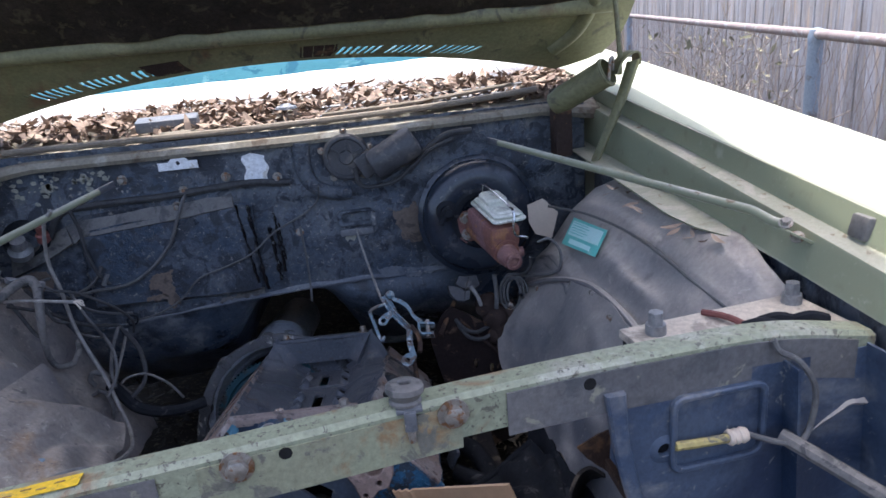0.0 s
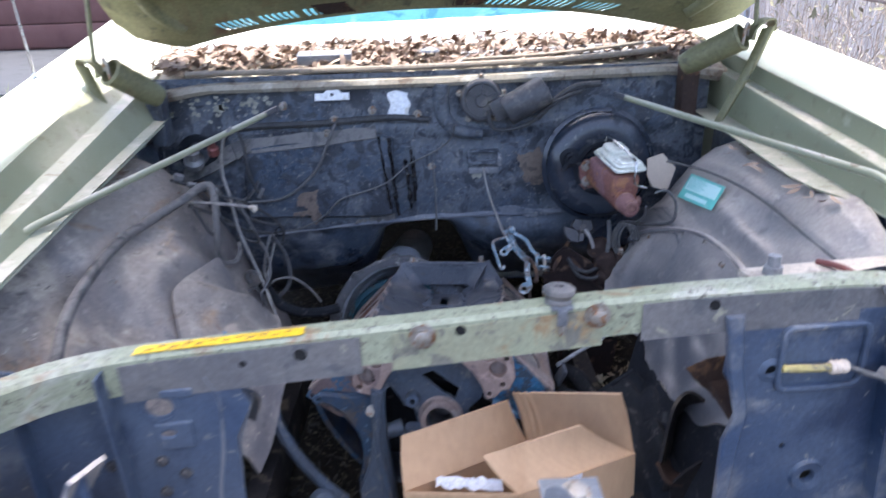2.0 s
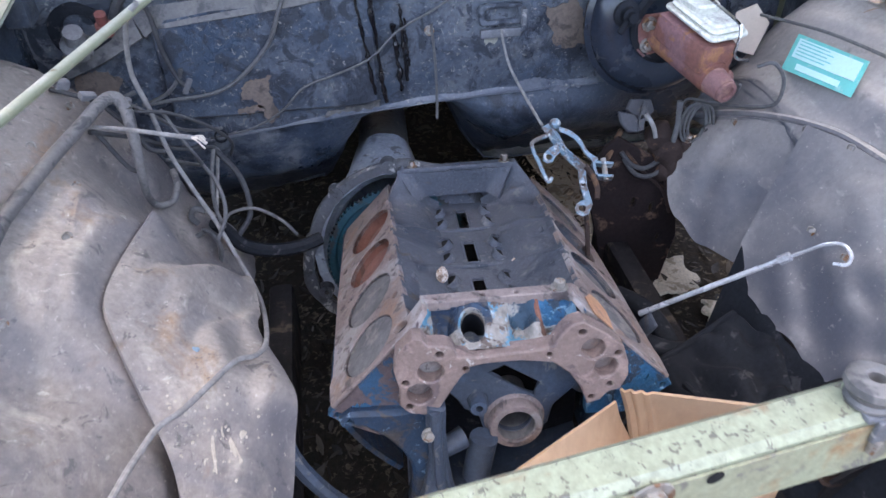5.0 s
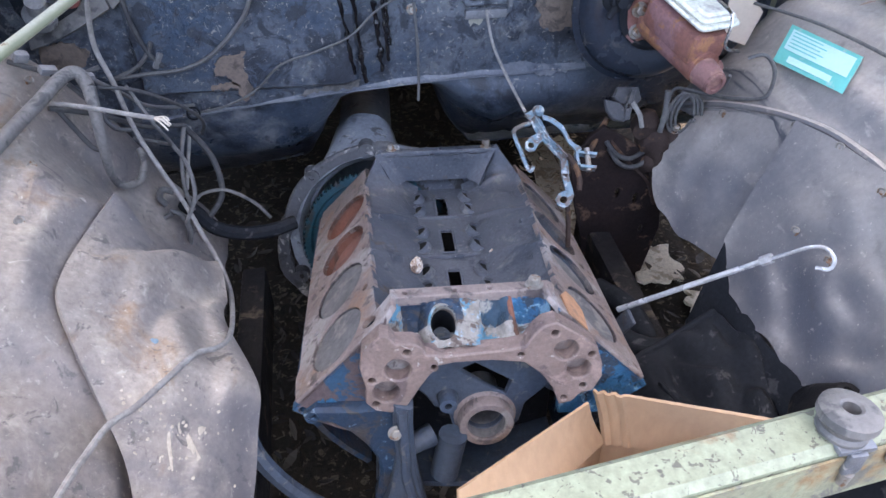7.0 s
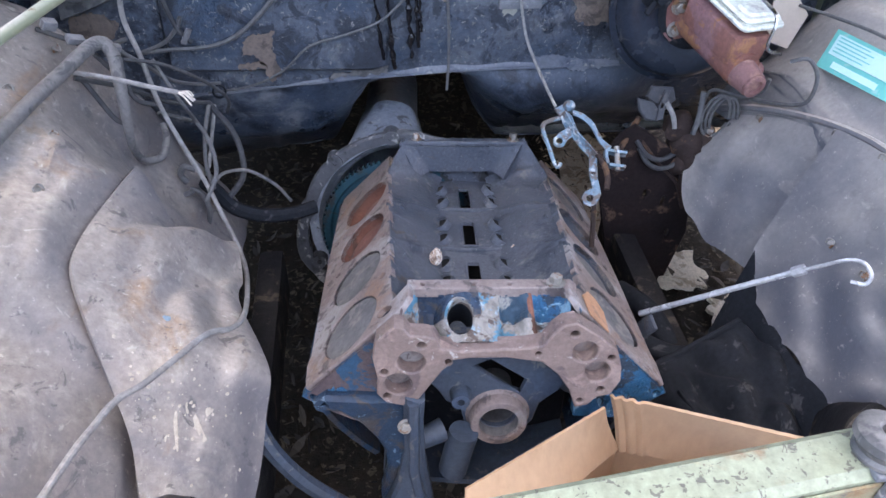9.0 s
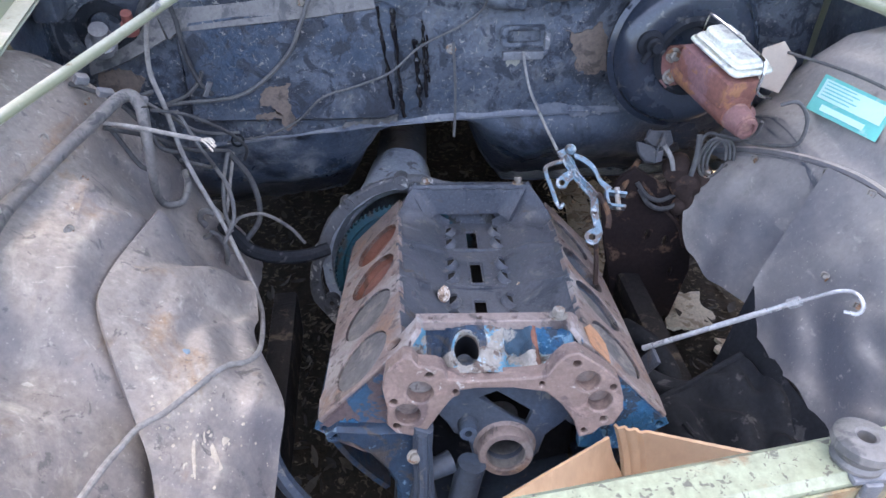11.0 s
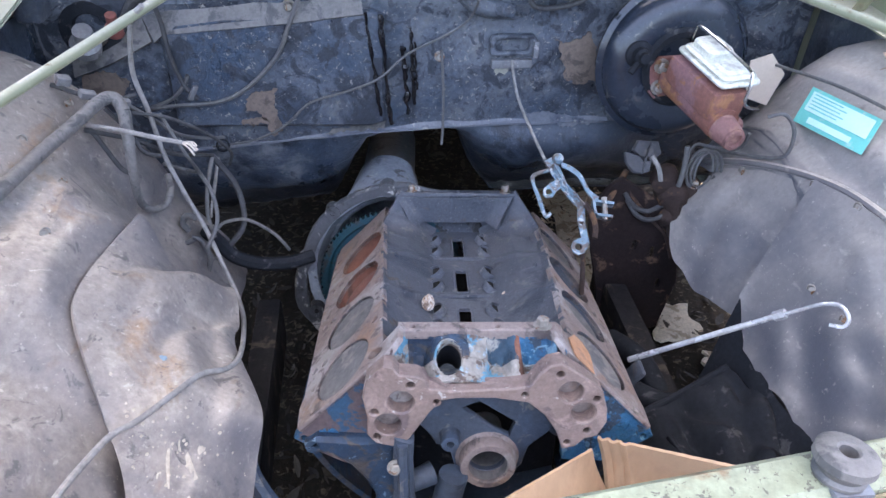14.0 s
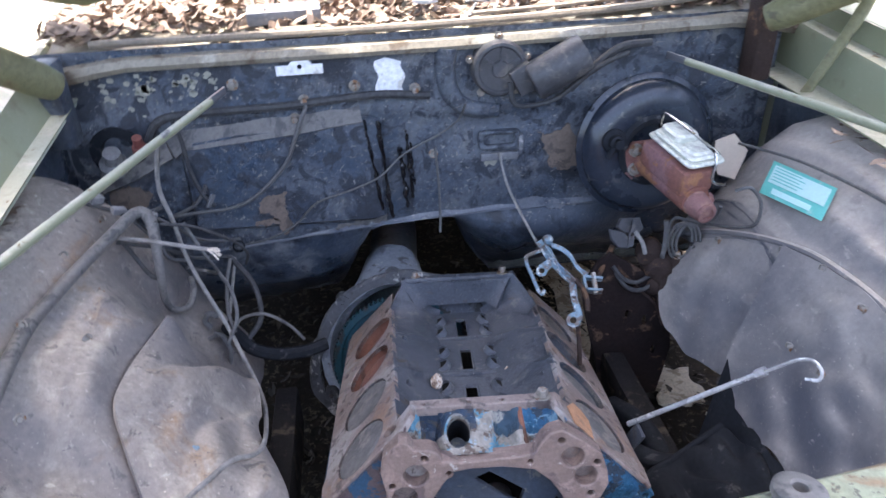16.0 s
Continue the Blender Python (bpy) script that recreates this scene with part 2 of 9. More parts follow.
CREAM = surf("cream_card", (0.52, 0.43, 0.34), (0.56, 0.47, 0.38), 0.7, 0, 8, [((0.46, 0.37, 0.29), 12, 0.6, 0.85)], 0.05, 120, 0.1, 0.06)
STICKER = surf("teal_sticker", (0.10, 0.46, 0.40), (0.12, 0.50, 0.45), 0.4, 0, 10, [((0.25, 0.50, 0.45), 40, 0.66, 0.76)], 0.03, 120, 0.1, 0.06)
STICKERPALE = surf("pale_sticker_field", (0.42, 0.68, 0.66), (0.48, 0.72, 0.70), 0.4, 0, 10, [], 0.02, 120, 0.1, 0.06)
WHITE = surf("white_paint", (0.74, 0.76, 0.78), (0.80, 0.80, 0.80), 0.5, 0, 10, [((0.55, 0.53, 0.48), 25, 0.64, 0.75)], 0.05)
CARD = surf("brown_cardboard", (0.52, 0.335, 0.19), (0.57, 0.375, 0.225), 0.85, 0, 5, [((0.45, 0.28, 0.155), 5, 0.62, 0.85)], 0.2, 60, 0.05, 0.08, (1, 1, 0.35))
CARDIN = surf("inner_cardboard", (0.47, 0.30, 0.17), (0.51, 0.335, 0.20), 0.85, 0, 6, [((0.42, 0.26, 0.145), 7, 0.62, 0.85)], 0.15, 60, 0.05, 0.08, (1, 1, 0.35))
TAPEWHITE = surf("white_packing_tape", (0.72, 0.74, 0.78), (0.80, 0.80, 0.82), 0.35, 0, 10, [], 0.03)
TAPEBLUE = surf("blue_tape_print", (0.03, 0.10, 0.45), (0.04, 0.13, 0.52), 0.4, 0, 10, [], 0.02)
YELLOW = surf("yellow_sticker", (0.80, 0.52, 0.02), (0.76, 0.47, 0.02), 0.5, 0, 12, [((0.55, 0.35, 0.05), 60, 0.64, 0.72)], 0.1)
INSUL = surf("dark_fibre_hood_pad", (0.020, 0.016, 0.012), (0.034, 0.026, 0.020), 0.95, 0, 14, [((0.06, 0.05, 0.03), 30, 0.62, 0.75)], 0.8, 90, 0.03, 0.3)
COWLPAINT = surf("dusty_cowl_paint", (0.26, 0.232, 0.18), (0.21, 0.185, 0.145), 0.7, 0, 6, [((0.34, 0.315, 0.26), 9, 0.58, 0.78), ((0.14, 0.105, 0.075), 14, 0.60, 0.76)], 0.3)
SEALMAT = surf("brown_cowl_seal", (0.16, 0.13, 0.10), (0.24, 0.20, 0.15), 0.75, 0, 12, [], 0.25)
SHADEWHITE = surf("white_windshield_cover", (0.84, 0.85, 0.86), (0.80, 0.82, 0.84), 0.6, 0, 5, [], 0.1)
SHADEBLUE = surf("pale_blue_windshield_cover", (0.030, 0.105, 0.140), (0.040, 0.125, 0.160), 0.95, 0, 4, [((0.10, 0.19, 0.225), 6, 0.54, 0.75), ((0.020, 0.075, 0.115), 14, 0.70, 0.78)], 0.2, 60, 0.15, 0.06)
# soil colour darkened to carry the deep shade under the car
DIRT = surf("shade_darkened_leafy_soil", (0.020, 0.016, 0.013), (0.034, 0.028, 0.023), 0.95, 0, 2.0, [((0.035, 0.027, 0.02), 14, 0.52, 0.70), ((0.12, 0.098, 0.07), 50, 0.64, 0.76)], 0.9, 60, 0.04, 0.3)
# concrete drive with its shade put into a dark bluish grey
CONCRETE = surf("shade_darkened_driveway", (0.040, 0.043, 0.050), (0.052, 0.055, 0.062), 0.85, 0, 0.6, [((0.032, 0.035, 0.040), 3, 0.58, 0.72)], 0.3, 60)
MAROON = surf("maroon_garage_door", (0.10, 0.040, 0.036), (0.085, 0.034, 0.032), 0.6, 0, 2, [], 0.05)
PLANK = surf("weathered_fence_plank", (0.36, 0.325, 0.30), (0.45, 0.415, 0.39), 0.85, 0, 3, [((0.50, 0.49, 0.50), 3, 0.52, 0.70), ((0.52, 0.41, 0.31), 3, 0.56, 0.78)], 0.5, 50, 0.05, 0.2, (6, 6, 0.8))
GALV = surf("rusty_galvanised_pipe", (0.27, 0.20, 0.18), (0.36, 0.30, 0.28), 0.65, 0.3, 10, [((0.42, 0.40, 0.40), 16, 0.60, 0.75)], 0.3)
POSTBLUE = surf("blue_grey_post", (0.22, 0.27, 0.33), (0.27, 0.31, 0.36), 0.6, 0.1, 6, [((0.17, 0.15, 0.14), 14, 0.6, 0.75)], 0.2)
TWIG = surf("dry_twig", (0.21, 0.175, 0.14), (0.32, 0.275, 0.225), 0.9, 0, 8, [], 0.2)
GRASS = surf("dry_grass_blades", (0.24, 0.23, 0.10), (0.13, 0.17, 0.06), 0.85, 0, 3, [], 0.0)
TYRE = surf("tyre_rubber", (0.020, 0.020, 0.021), (0.03, 0.03, 0.03), 0.8, 0, 8, [((0.09, 0.08, 0.07), 12, 0.58, 0.75)], 0.2)
CLEARPLASTIC = surf("cloudy_plastic_fitting", (0.19, 0.19, 0.195), (0.15, 0.15, 0.155), 0.4, 0, 20, [], 0.05)
REDRUBBER = surf("red_rubber_cap", (0.20, 0.06, 0.05), (0.15, 0.055, 0.045), 0.6, 0, 20, [], 0.1)
GOLDRUST = surf("golden_rusty_plate", (0.30, 0.19, 0.08), (0.22, 0.13, 0.06), 0.7, 0.1, 30, [((0.12, 0.08, 0.05), 50, 0.55, 0.68)], 0.4)
BATTERYTOP = surf("dusty_battery_top", (0.50, 0.44, 0.36), (0.58, 0.52, 0.44), 0.75, 0, 8, [((0.30, 0.26, 0.22), 14, 0.58, 0.74)], 0.2)
BARE = surf("bare_brown_primer", (0.135, 0.105, 0.085), (0.17, 0.13, 0.105), 0.75, 0, 12, [((0.08, 0.065, 0.055), 26, 0.6, 0.75)], 0.3)
FLAKE = surf("pale_flaking_paint", (0.27, 0.265, 0.22), (0.33, 0.32, 0.26), 0.7, 0, 20, [], 0.3)
DRIP = surf("dried_cream_paint", (0.40, 0.345, 0.27), (0.47, 0.41, 0.325), 0.6, 0, 20, [], 0.1)
SUPBLUE = surf("grey_blue_support_paint", (0.030, 0.056, 0.106), (0.068, 0.090, 0.128), 0.46, 0, 4, [((0.23, 0.23, 0.225), 5, 0.50, 0.86), ((0.014, 0.028, 0.060), 4, 0.54, 0.80), ((0.20, 0.20, 0.19), 60, 0.80, 0.90)], 0.25, 140, 0.2, 0.2)
PANELEDGE = surf("worn_grey_panel_edge", (0.12, 0.135, 0.165), (0.19, 0.20, 0.215), 0.5, 0, 7, [((0.05, 0.065, 0.095), 8, 0.56, 0.74), ((0.30, 0.29, 0.27), 50, 0.76, 0.84)], 0.3, 140, 0.2, 0.2)
LATCHGREY = surf("blue_grey_latch_steel", (0.135, 0.148, 0.172), (0.19, 0.20, 0.215), 0.5, 0, 6, [((0.08, 0.09, 0.115), 7, 0.56, 0.74), ((0.26, 0.25, 0.235), 40, 0.74, 0.84)], 0.25, 140, 0.2, 0.2)
# near-black that stands in for the shade inside cavities
CAVITYSHADE = surf("painted_cavity_shade", (0.012, 0.012, 0.013), (0.02, 0.02, 0.02), 0.9, 0, 10, [], 0.1)
# both frame colours are taken near black for the shade low in the bay
FRAMEMAROON = surf("shade_darkened_maroon_frame", (0.013, 0.010, 0.011), (0.022, 0.015, 0.014), 0.75, 0, 8, [((0.10, 0.065, 0.045), 18, 0.66, 0.80)], 0.4)
FRAMEBLACK = surf("grimy_shade_darkened_frame", (0.014, 0.014, 0.016), (0.024, 0.022, 0.022), 0.75, 0, 8, [((0.085, 0.07, 0.055), 18, 0.62, 0.78)], 0.4)
CHALK = surf("chalky_scale", (0.36, 0.34, 0.31), (0.25, 0.23, 0.20), 0.9, 0, 22, [((0.10, 0.26, 0.36), 15, 0.54, 0.64), ((0.34, 0.46, 0.52), 26, 0.66, 0.76), ((0.12, 0.09, 0.075), 28, 0.60, 0.70)], 0.8, 150)
DULLSTEEL = surf("dull_bright_steel", (0.52, 0.53, 0.54), (0.60, 0.60, 0.60), 0.32, 0.4, 8, [], 0.04)
BEAMGREY = surf("grey_beam_primer", (0.125, 0.123, 0.125), (0.168, 0.163, 0.158), 0.55, 0, 4, [((0.10, 0.115, 0.145), 4, 0.52, 0.80), ((0.28, 0.26, 0.23), 8, 0.60, 0.85)], 0.2)
# sand brightened in its colour to stand for sunlight on the ground
SUNSAND = surf("painted_sunlit_sand", (0.58, 0.50, 0.39), (0.66, 0.58, 0.47), 0.95, 0, 8, [((0.36, 0.29, 0.21), 14, 0.6, 0.72)], 0.6)
TAR = surf("wet_black_tar", (0.005, 0.005, 0.007), (0.009, 0.009, 0.011), 0.16, 0, 20, [], 0.3)
LEAD = surf("lead_post", (0.20, 0.21, 0.22), (0.28, 0.28, 0.28), 0.5, 0.4, 30, [], 0.2)


def leafy(name, dark, light):
    """Leaves, each of its own shade."""
    m = surf(name, dark, light, 0.8, 0, 30, [], 0.2, 200, 0.05, 0.2)
    nt = m.node_tree
    geo = nt.nodes.new("ShaderNodeNewGeometry")
    rampn = nt.nodes.new("ShaderNodeValToRGB")
    e = rampn.color_ramp.elements
    e[0].color, e[1].color = (*dark, 1), (*light, 1)
    nt.links.new(geo.outputs["Random Per Island"], rampn.inputs[0])
    nt.links.new(rampn.outputs[0], nt.nodes["Principled BSDF"].inputs["Base Color"])
    return m


def vary(m, low, high):
    """Each object of this material takes a shade of its own."""
    nt = m.node_tree
    old = nt.nodes["Principled BSDF"].inputs["Base Color"].links[0].from_socket
    info = nt.nodes.new("ShaderNodeObjectInfo")
    rng = nt.nodes.new("ShaderNodeMapRange")
    rng.inputs["To Min"].default_value, rng.inputs["To Max"].default_value = low, high
    grey = nt.nodes.new("ShaderNodeCombineColor")
    mixn = nt.nodes.new("ShaderNodeMix")
    mixn.data_type, mixn.blend_type = "RGBA", "MULTIPLY"
    mixn.inputs[0].default_value = 1.0
    nt.links.new(info.outputs["Random"], rng.inputs["Value"])
    for i in range(3):
        nt.links.new(rng.outputs[0], grey.inputs[i])
    nt.links.new(old, mixn.inputs[6])
    nt.links.new(grey.outputs[0], mixn.inputs[7])
    nt.links.new(mixn.outputs[2], nt.nodes["Principled BSDF"].inputs["Base Color"])


vary(PLANK, 0.78, 1.15)


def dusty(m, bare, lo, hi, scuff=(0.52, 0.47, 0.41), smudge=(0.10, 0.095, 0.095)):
    """Dust where the sheet faces up; steeper parts darken, shading put into the colour, with scuffs between."""
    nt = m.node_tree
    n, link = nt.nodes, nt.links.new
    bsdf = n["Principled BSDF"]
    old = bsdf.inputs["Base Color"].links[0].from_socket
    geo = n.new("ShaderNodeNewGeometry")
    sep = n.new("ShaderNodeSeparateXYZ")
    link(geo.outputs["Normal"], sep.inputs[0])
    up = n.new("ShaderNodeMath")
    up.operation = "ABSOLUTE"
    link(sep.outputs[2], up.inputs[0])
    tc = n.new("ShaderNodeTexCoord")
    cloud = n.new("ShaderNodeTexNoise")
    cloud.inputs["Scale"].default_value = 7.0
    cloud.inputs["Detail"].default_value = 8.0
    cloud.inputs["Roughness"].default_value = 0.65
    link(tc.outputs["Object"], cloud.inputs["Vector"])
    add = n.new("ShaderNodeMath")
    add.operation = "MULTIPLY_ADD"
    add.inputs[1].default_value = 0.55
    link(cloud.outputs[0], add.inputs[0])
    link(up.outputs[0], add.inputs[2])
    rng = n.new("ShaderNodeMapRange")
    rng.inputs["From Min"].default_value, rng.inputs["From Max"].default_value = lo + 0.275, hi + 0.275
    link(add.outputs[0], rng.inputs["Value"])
    # mixed by tilt: paler tops and darker steep sides imitate shading
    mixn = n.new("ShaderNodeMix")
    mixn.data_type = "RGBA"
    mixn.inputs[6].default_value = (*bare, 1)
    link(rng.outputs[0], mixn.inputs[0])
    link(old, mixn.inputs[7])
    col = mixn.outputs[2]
    for sc, lo_, hi_, c, stretch in ((48.0, 0.66, 0.76, scuff, 1.0), (18.0, 0.64, 0.76, scuff, 4.0), (26.0, 0.60, 0.76, smudge, 1.0), (170.0, 0.64, 0.72, scuff, 1.0)):  # scuffs, streaks, smudges and specks
        mp = n.new("ShaderNodeMapping")
        mp.inputs["Scale"].default_value = (stretch, 1.0, 1.0)
        mp.inputs["Location"].default_value = (sc, 0.3 * sc, 0.0)
        link(tc.outputs["Object"], mp.inputs["Vector"])
        t = n.new("ShaderNodeTexNoise")
        t.inputs["Scale"].default_value = sc
        t.inputs["Detail"].default_value = 5.0
        t.inputs["Roughness"].default_value = 0.6
        link(mp.outputs[0], t.inputs["Vector"])
        r = n.new("ShaderNodeMapRange")
        r.inputs["From Min"].default_value, r.inputs["From Max"].default_value = lo_, hi_
        r.inputs["To Max"].default_value = 0.6
        link(t.outputs[0], r.inputs["Value"])
        x = n.new("ShaderNodeMix")
        x.data_type = "RGBA"
        link(r.outputs[0], x.inputs[0])
        link(col, x.inputs[6])
        x.inputs[7].default_value = (*c, 1)
        col = x.outputs[2]
    link(col, bsdf.inputs["Base Color"])


# first colour: the darker tone of steep faces, green paint included
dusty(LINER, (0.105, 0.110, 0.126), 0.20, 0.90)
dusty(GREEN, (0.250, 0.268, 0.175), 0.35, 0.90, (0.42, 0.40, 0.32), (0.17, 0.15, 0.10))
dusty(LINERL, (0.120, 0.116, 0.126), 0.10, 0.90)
SHADEBLUE.node_tree.nodes["Principled BSDF"].inputs["Specular IOR Level"].default_value = 0.05
for m in (CONCRETE, RUBBER, FRAMEBLACK, FRAMEMAROON, CAVITYSHADE, DIRT, RUSTDARK, INSUL, WIREDARK):  # dark parts that hardly shine, those coloured for shade among them
    m.node_tree.nodes["Principled BSDF"].inputs["Specular IOR Level"].default_value = 0.15
LEAF = leafy("dry_brown_leaf", (0.085, 0.050, 0.035), (0.36, 0.275, 0.21))
# brighter leaf copy, sunlight put into its colour
STRAW = leafy("painted_sunlit_leaf", (0.18, 0.125, 0.08), (0.55, 0.43, 0.31))
# darker copy of the dry leaf, for leaves in the car's shade
LEAFDARK = leafy("shade_darkened_leaf", (0.012, 0.010, 0.008), (0.064, 0.048, 0.034))
WEED = leafy("weed_leaf", (0.13, 0.13, 0.075), (0.23, 0.215, 0.145))


# ---- shape helpers ----
def part(name, bm, material, parent=None, label="", smooth=40, kind=""):
    """Links a bmesh as one mesh object under a thing or a part."""
    me = bpy.data.meshes.new(name)
    bmesh.ops.recalc_face_normals(bm, faces=bm.faces)
    bm.to_mesh(me)
    bm.free()
    for m in material if isinstance(material, (list, tuple)) else [material]:
        me.materials.append(m)
    if smooth:
        me.polygons.foreach_set("use_smooth", [True] * len(me.polygons))
        me.set_sharp_from_angle(angle=radians(smooth))
    ob = new(name, me)
    if parent is not None:
        ob.parent = parent
        if parent.type == "EMPTY":
            ob.matrix_parent_inverse = parent.matrix_basis.inverted()
    if label or kind:
        tagged(ob, label, "", "", kind)
    return ob


def thing(name, label, category, base=(0, 0, 0), group="", kind=""):
    ob = new(name)
    ob.empty_display_size = 0.05
    ob.matrix_basis = Matrix.Translation(base)
    return tagged(ob, label, category, group, kind)


def box(bm, c, s, turn=None, bev=0.0):
    m = Matrix.Translation(c) @ (turn.to_4x4() if turn else Matrix()) @ Matrix.Diagonal((*s, 1))
    vs = bmesh.ops.create_cube(bm, size=1.0, matrix=m)["verts"]
    if bev:
        edges = list({e for v in vs for e in v.link_edges})
        bmesh.ops.bevel(bm, geom=edges, offset=bev, segments=2, profile=0.6, affect="EDGES")


def frame_of(p0, p1):
    d = Vector(p1) - Vector(p0)
    return d.to_track_quat("Z", "Y").to_matrix().to_4x4()


def lathe(bm, prof, m=None, seg=24):
    """Turns a profile of (radius, height) about z, then lays it by m."""
    m = m or Matrix()
    rings = []
    for r, h in prof:
        if r < 1e-6:
            rings.append([bm.verts.new(m @ Vector((0, 0, h)))])
        else:
            rings.append([bm.verts.new(m @ Vector((r * math.cos(2 * math.pi * k / seg), r * math.sin(2 * math.pi * k / seg), h))) for k in range(seg)])
    for a, b in zip(rings, rings[1:]):
        for k in range(seg):
            q = [a[k % len(a)], a[(k + 1) % len(a)], b[(k + 1) % len(b)], b[k % len(b)]]
            q = list(dict.fromkeys(q))
            if len(q) > 2:
                bm.faces.new(q)


def rod(bm, p0, p1, r0, r1=None, seg=12):
    h = (Vector(p1) - Vector(p0)).length
    r1 = r0 if r1 is None else r1
    lathe(bm, [(0, 0), (r0, 0), (r1, h), (0, h)], Matrix.Translation(p0) @ frame_of(p0, p1), seg)


def spline(pts, steps=5):
    """A smooth line through the points."""
    p = [Vector(v) for v in pts]
    if len(p) < 3:
        return p
    p = [2 * p[0] - p[1], *p, 2 * p[-1] - p[-2]]
    out = []
    for i in range(1, len(p) - 2):
        for k in range(steps):
            t = k / steps
            a, b, c, d = p[i - 1 : i + 3]
            out.append(0.5 * (2 * b + (c - a) * t + (2 * a - 5 * b + 4 * c - d) * t * t + (3 * b - a - 3 * c + d) * t**3))
    return [*out, p[-2]]


def tube(bm, pts, r, seg=8, steps=5, smooth_=True):
    line = spline(pts, steps) if smooth_ else [Vector(v) for v in pts]
    side = None
    rings = []
    for i, q in enumerate(line):
        d = (line[min(i + 1, len(line) - 1)] - line[max(i - 1, 0)]).normalized()
        if side is None:
            side = d.orthogonal().normalized()
        side = (side - d * side.dot(d)).normalized()
        up = d.cross(side)
        rr = r(i / (len(line) - 1)) if callable(r) else r
        rings.append([bm.verts.new(q + rr * (math.cos(2 * math.pi * k / seg) * side + math.sin(2 * math.pi * k / seg) * up)) for k in range(seg)])
    for a, b in zip(rings, rings[1:]):
        for k in range(seg):
            bm.faces.new([a[k], a[(k + 1) % seg], b[(k + 1) % seg], b[k]])
    bm.faces.new(rings[0]), bm.faces.new(list(reversed(rings[-1])))


def sheet(bm, f, nu, nv, thick=0.003):
    """A bent sheet f(u, v) with a back at that thickness."""
    g = [[Vector(f(i / nu, j / nv)) for j in range(nv + 1)] for i in range(nu + 1)]
    front, back = [], []
    for i in range(nu + 1):
        fr, bk = [], []
        for j in range(nv + 1):
            du = g[min(i + 1, nu)][j] - g[max(i - 1, 0)][j]
            dv = g[i][min(j + 1, nv)] - g[i][max(j - 1, 0)]
            nrm = du.cross(dv)
            nrm = nrm.normalized() if nrm.length > 1e-12 else Vector((0, 0, 1))
            fr.append(bm.verts.new(g[i][j]))
            bk.append(bm.verts.new(g[i][j] - nrm * thick))
        front.append(fr), back.append(bk)
    for i in range(nu):
        for j in range(nv):
            bm.faces.new([front[i][j], front[i + 1][j], front[i + 1][j + 1], front[i][j + 1]])
            bm.faces.new([back[i][j], back[i][j + 1], back[i + 1][j + 1], back[i + 1][j]])
    for i in range(nu):
        for j in (0, nv):
            bm.faces.new([front[i][j], front[i + 1][j], back[i + 1][j], back[i][j]])
    for j in range(nv):
        for i in (0, nu):
            bm.faces.new([front[i][j], front[i][j + 1], back[i][j + 1], back[i][j]])


def circle(x, y, r, n=20, ry=None, turn=0.0):
    ry = r if ry is None else ry
    c, s = math.cos(turn), math.sin(turn)
    out = []
    for k in range(n):
        a, b = r * math.cos(2 * math.pi * k / n), ry * math.sin(2 * math.pi * k / n)
        out.append((x + a * c - b * s, y + a * s + b * c))
    return out


def rounded(x0, y0, x1, y1, r, n=4):
    out = []
    for cx, cy, a0 in ((x1 - r, y1 - r, 0), (x0 + r, y1 - r, 90), (x0 + r, y0 + r, 180), (x1 - r, y0 + r, 270)):
        out += [(cx + r * math.cos(radians(a0 + 90 * k / n)), cy + r * math.sin(radians(a0 + 90 * k / n))) for k in range(n + 1)]
    return out


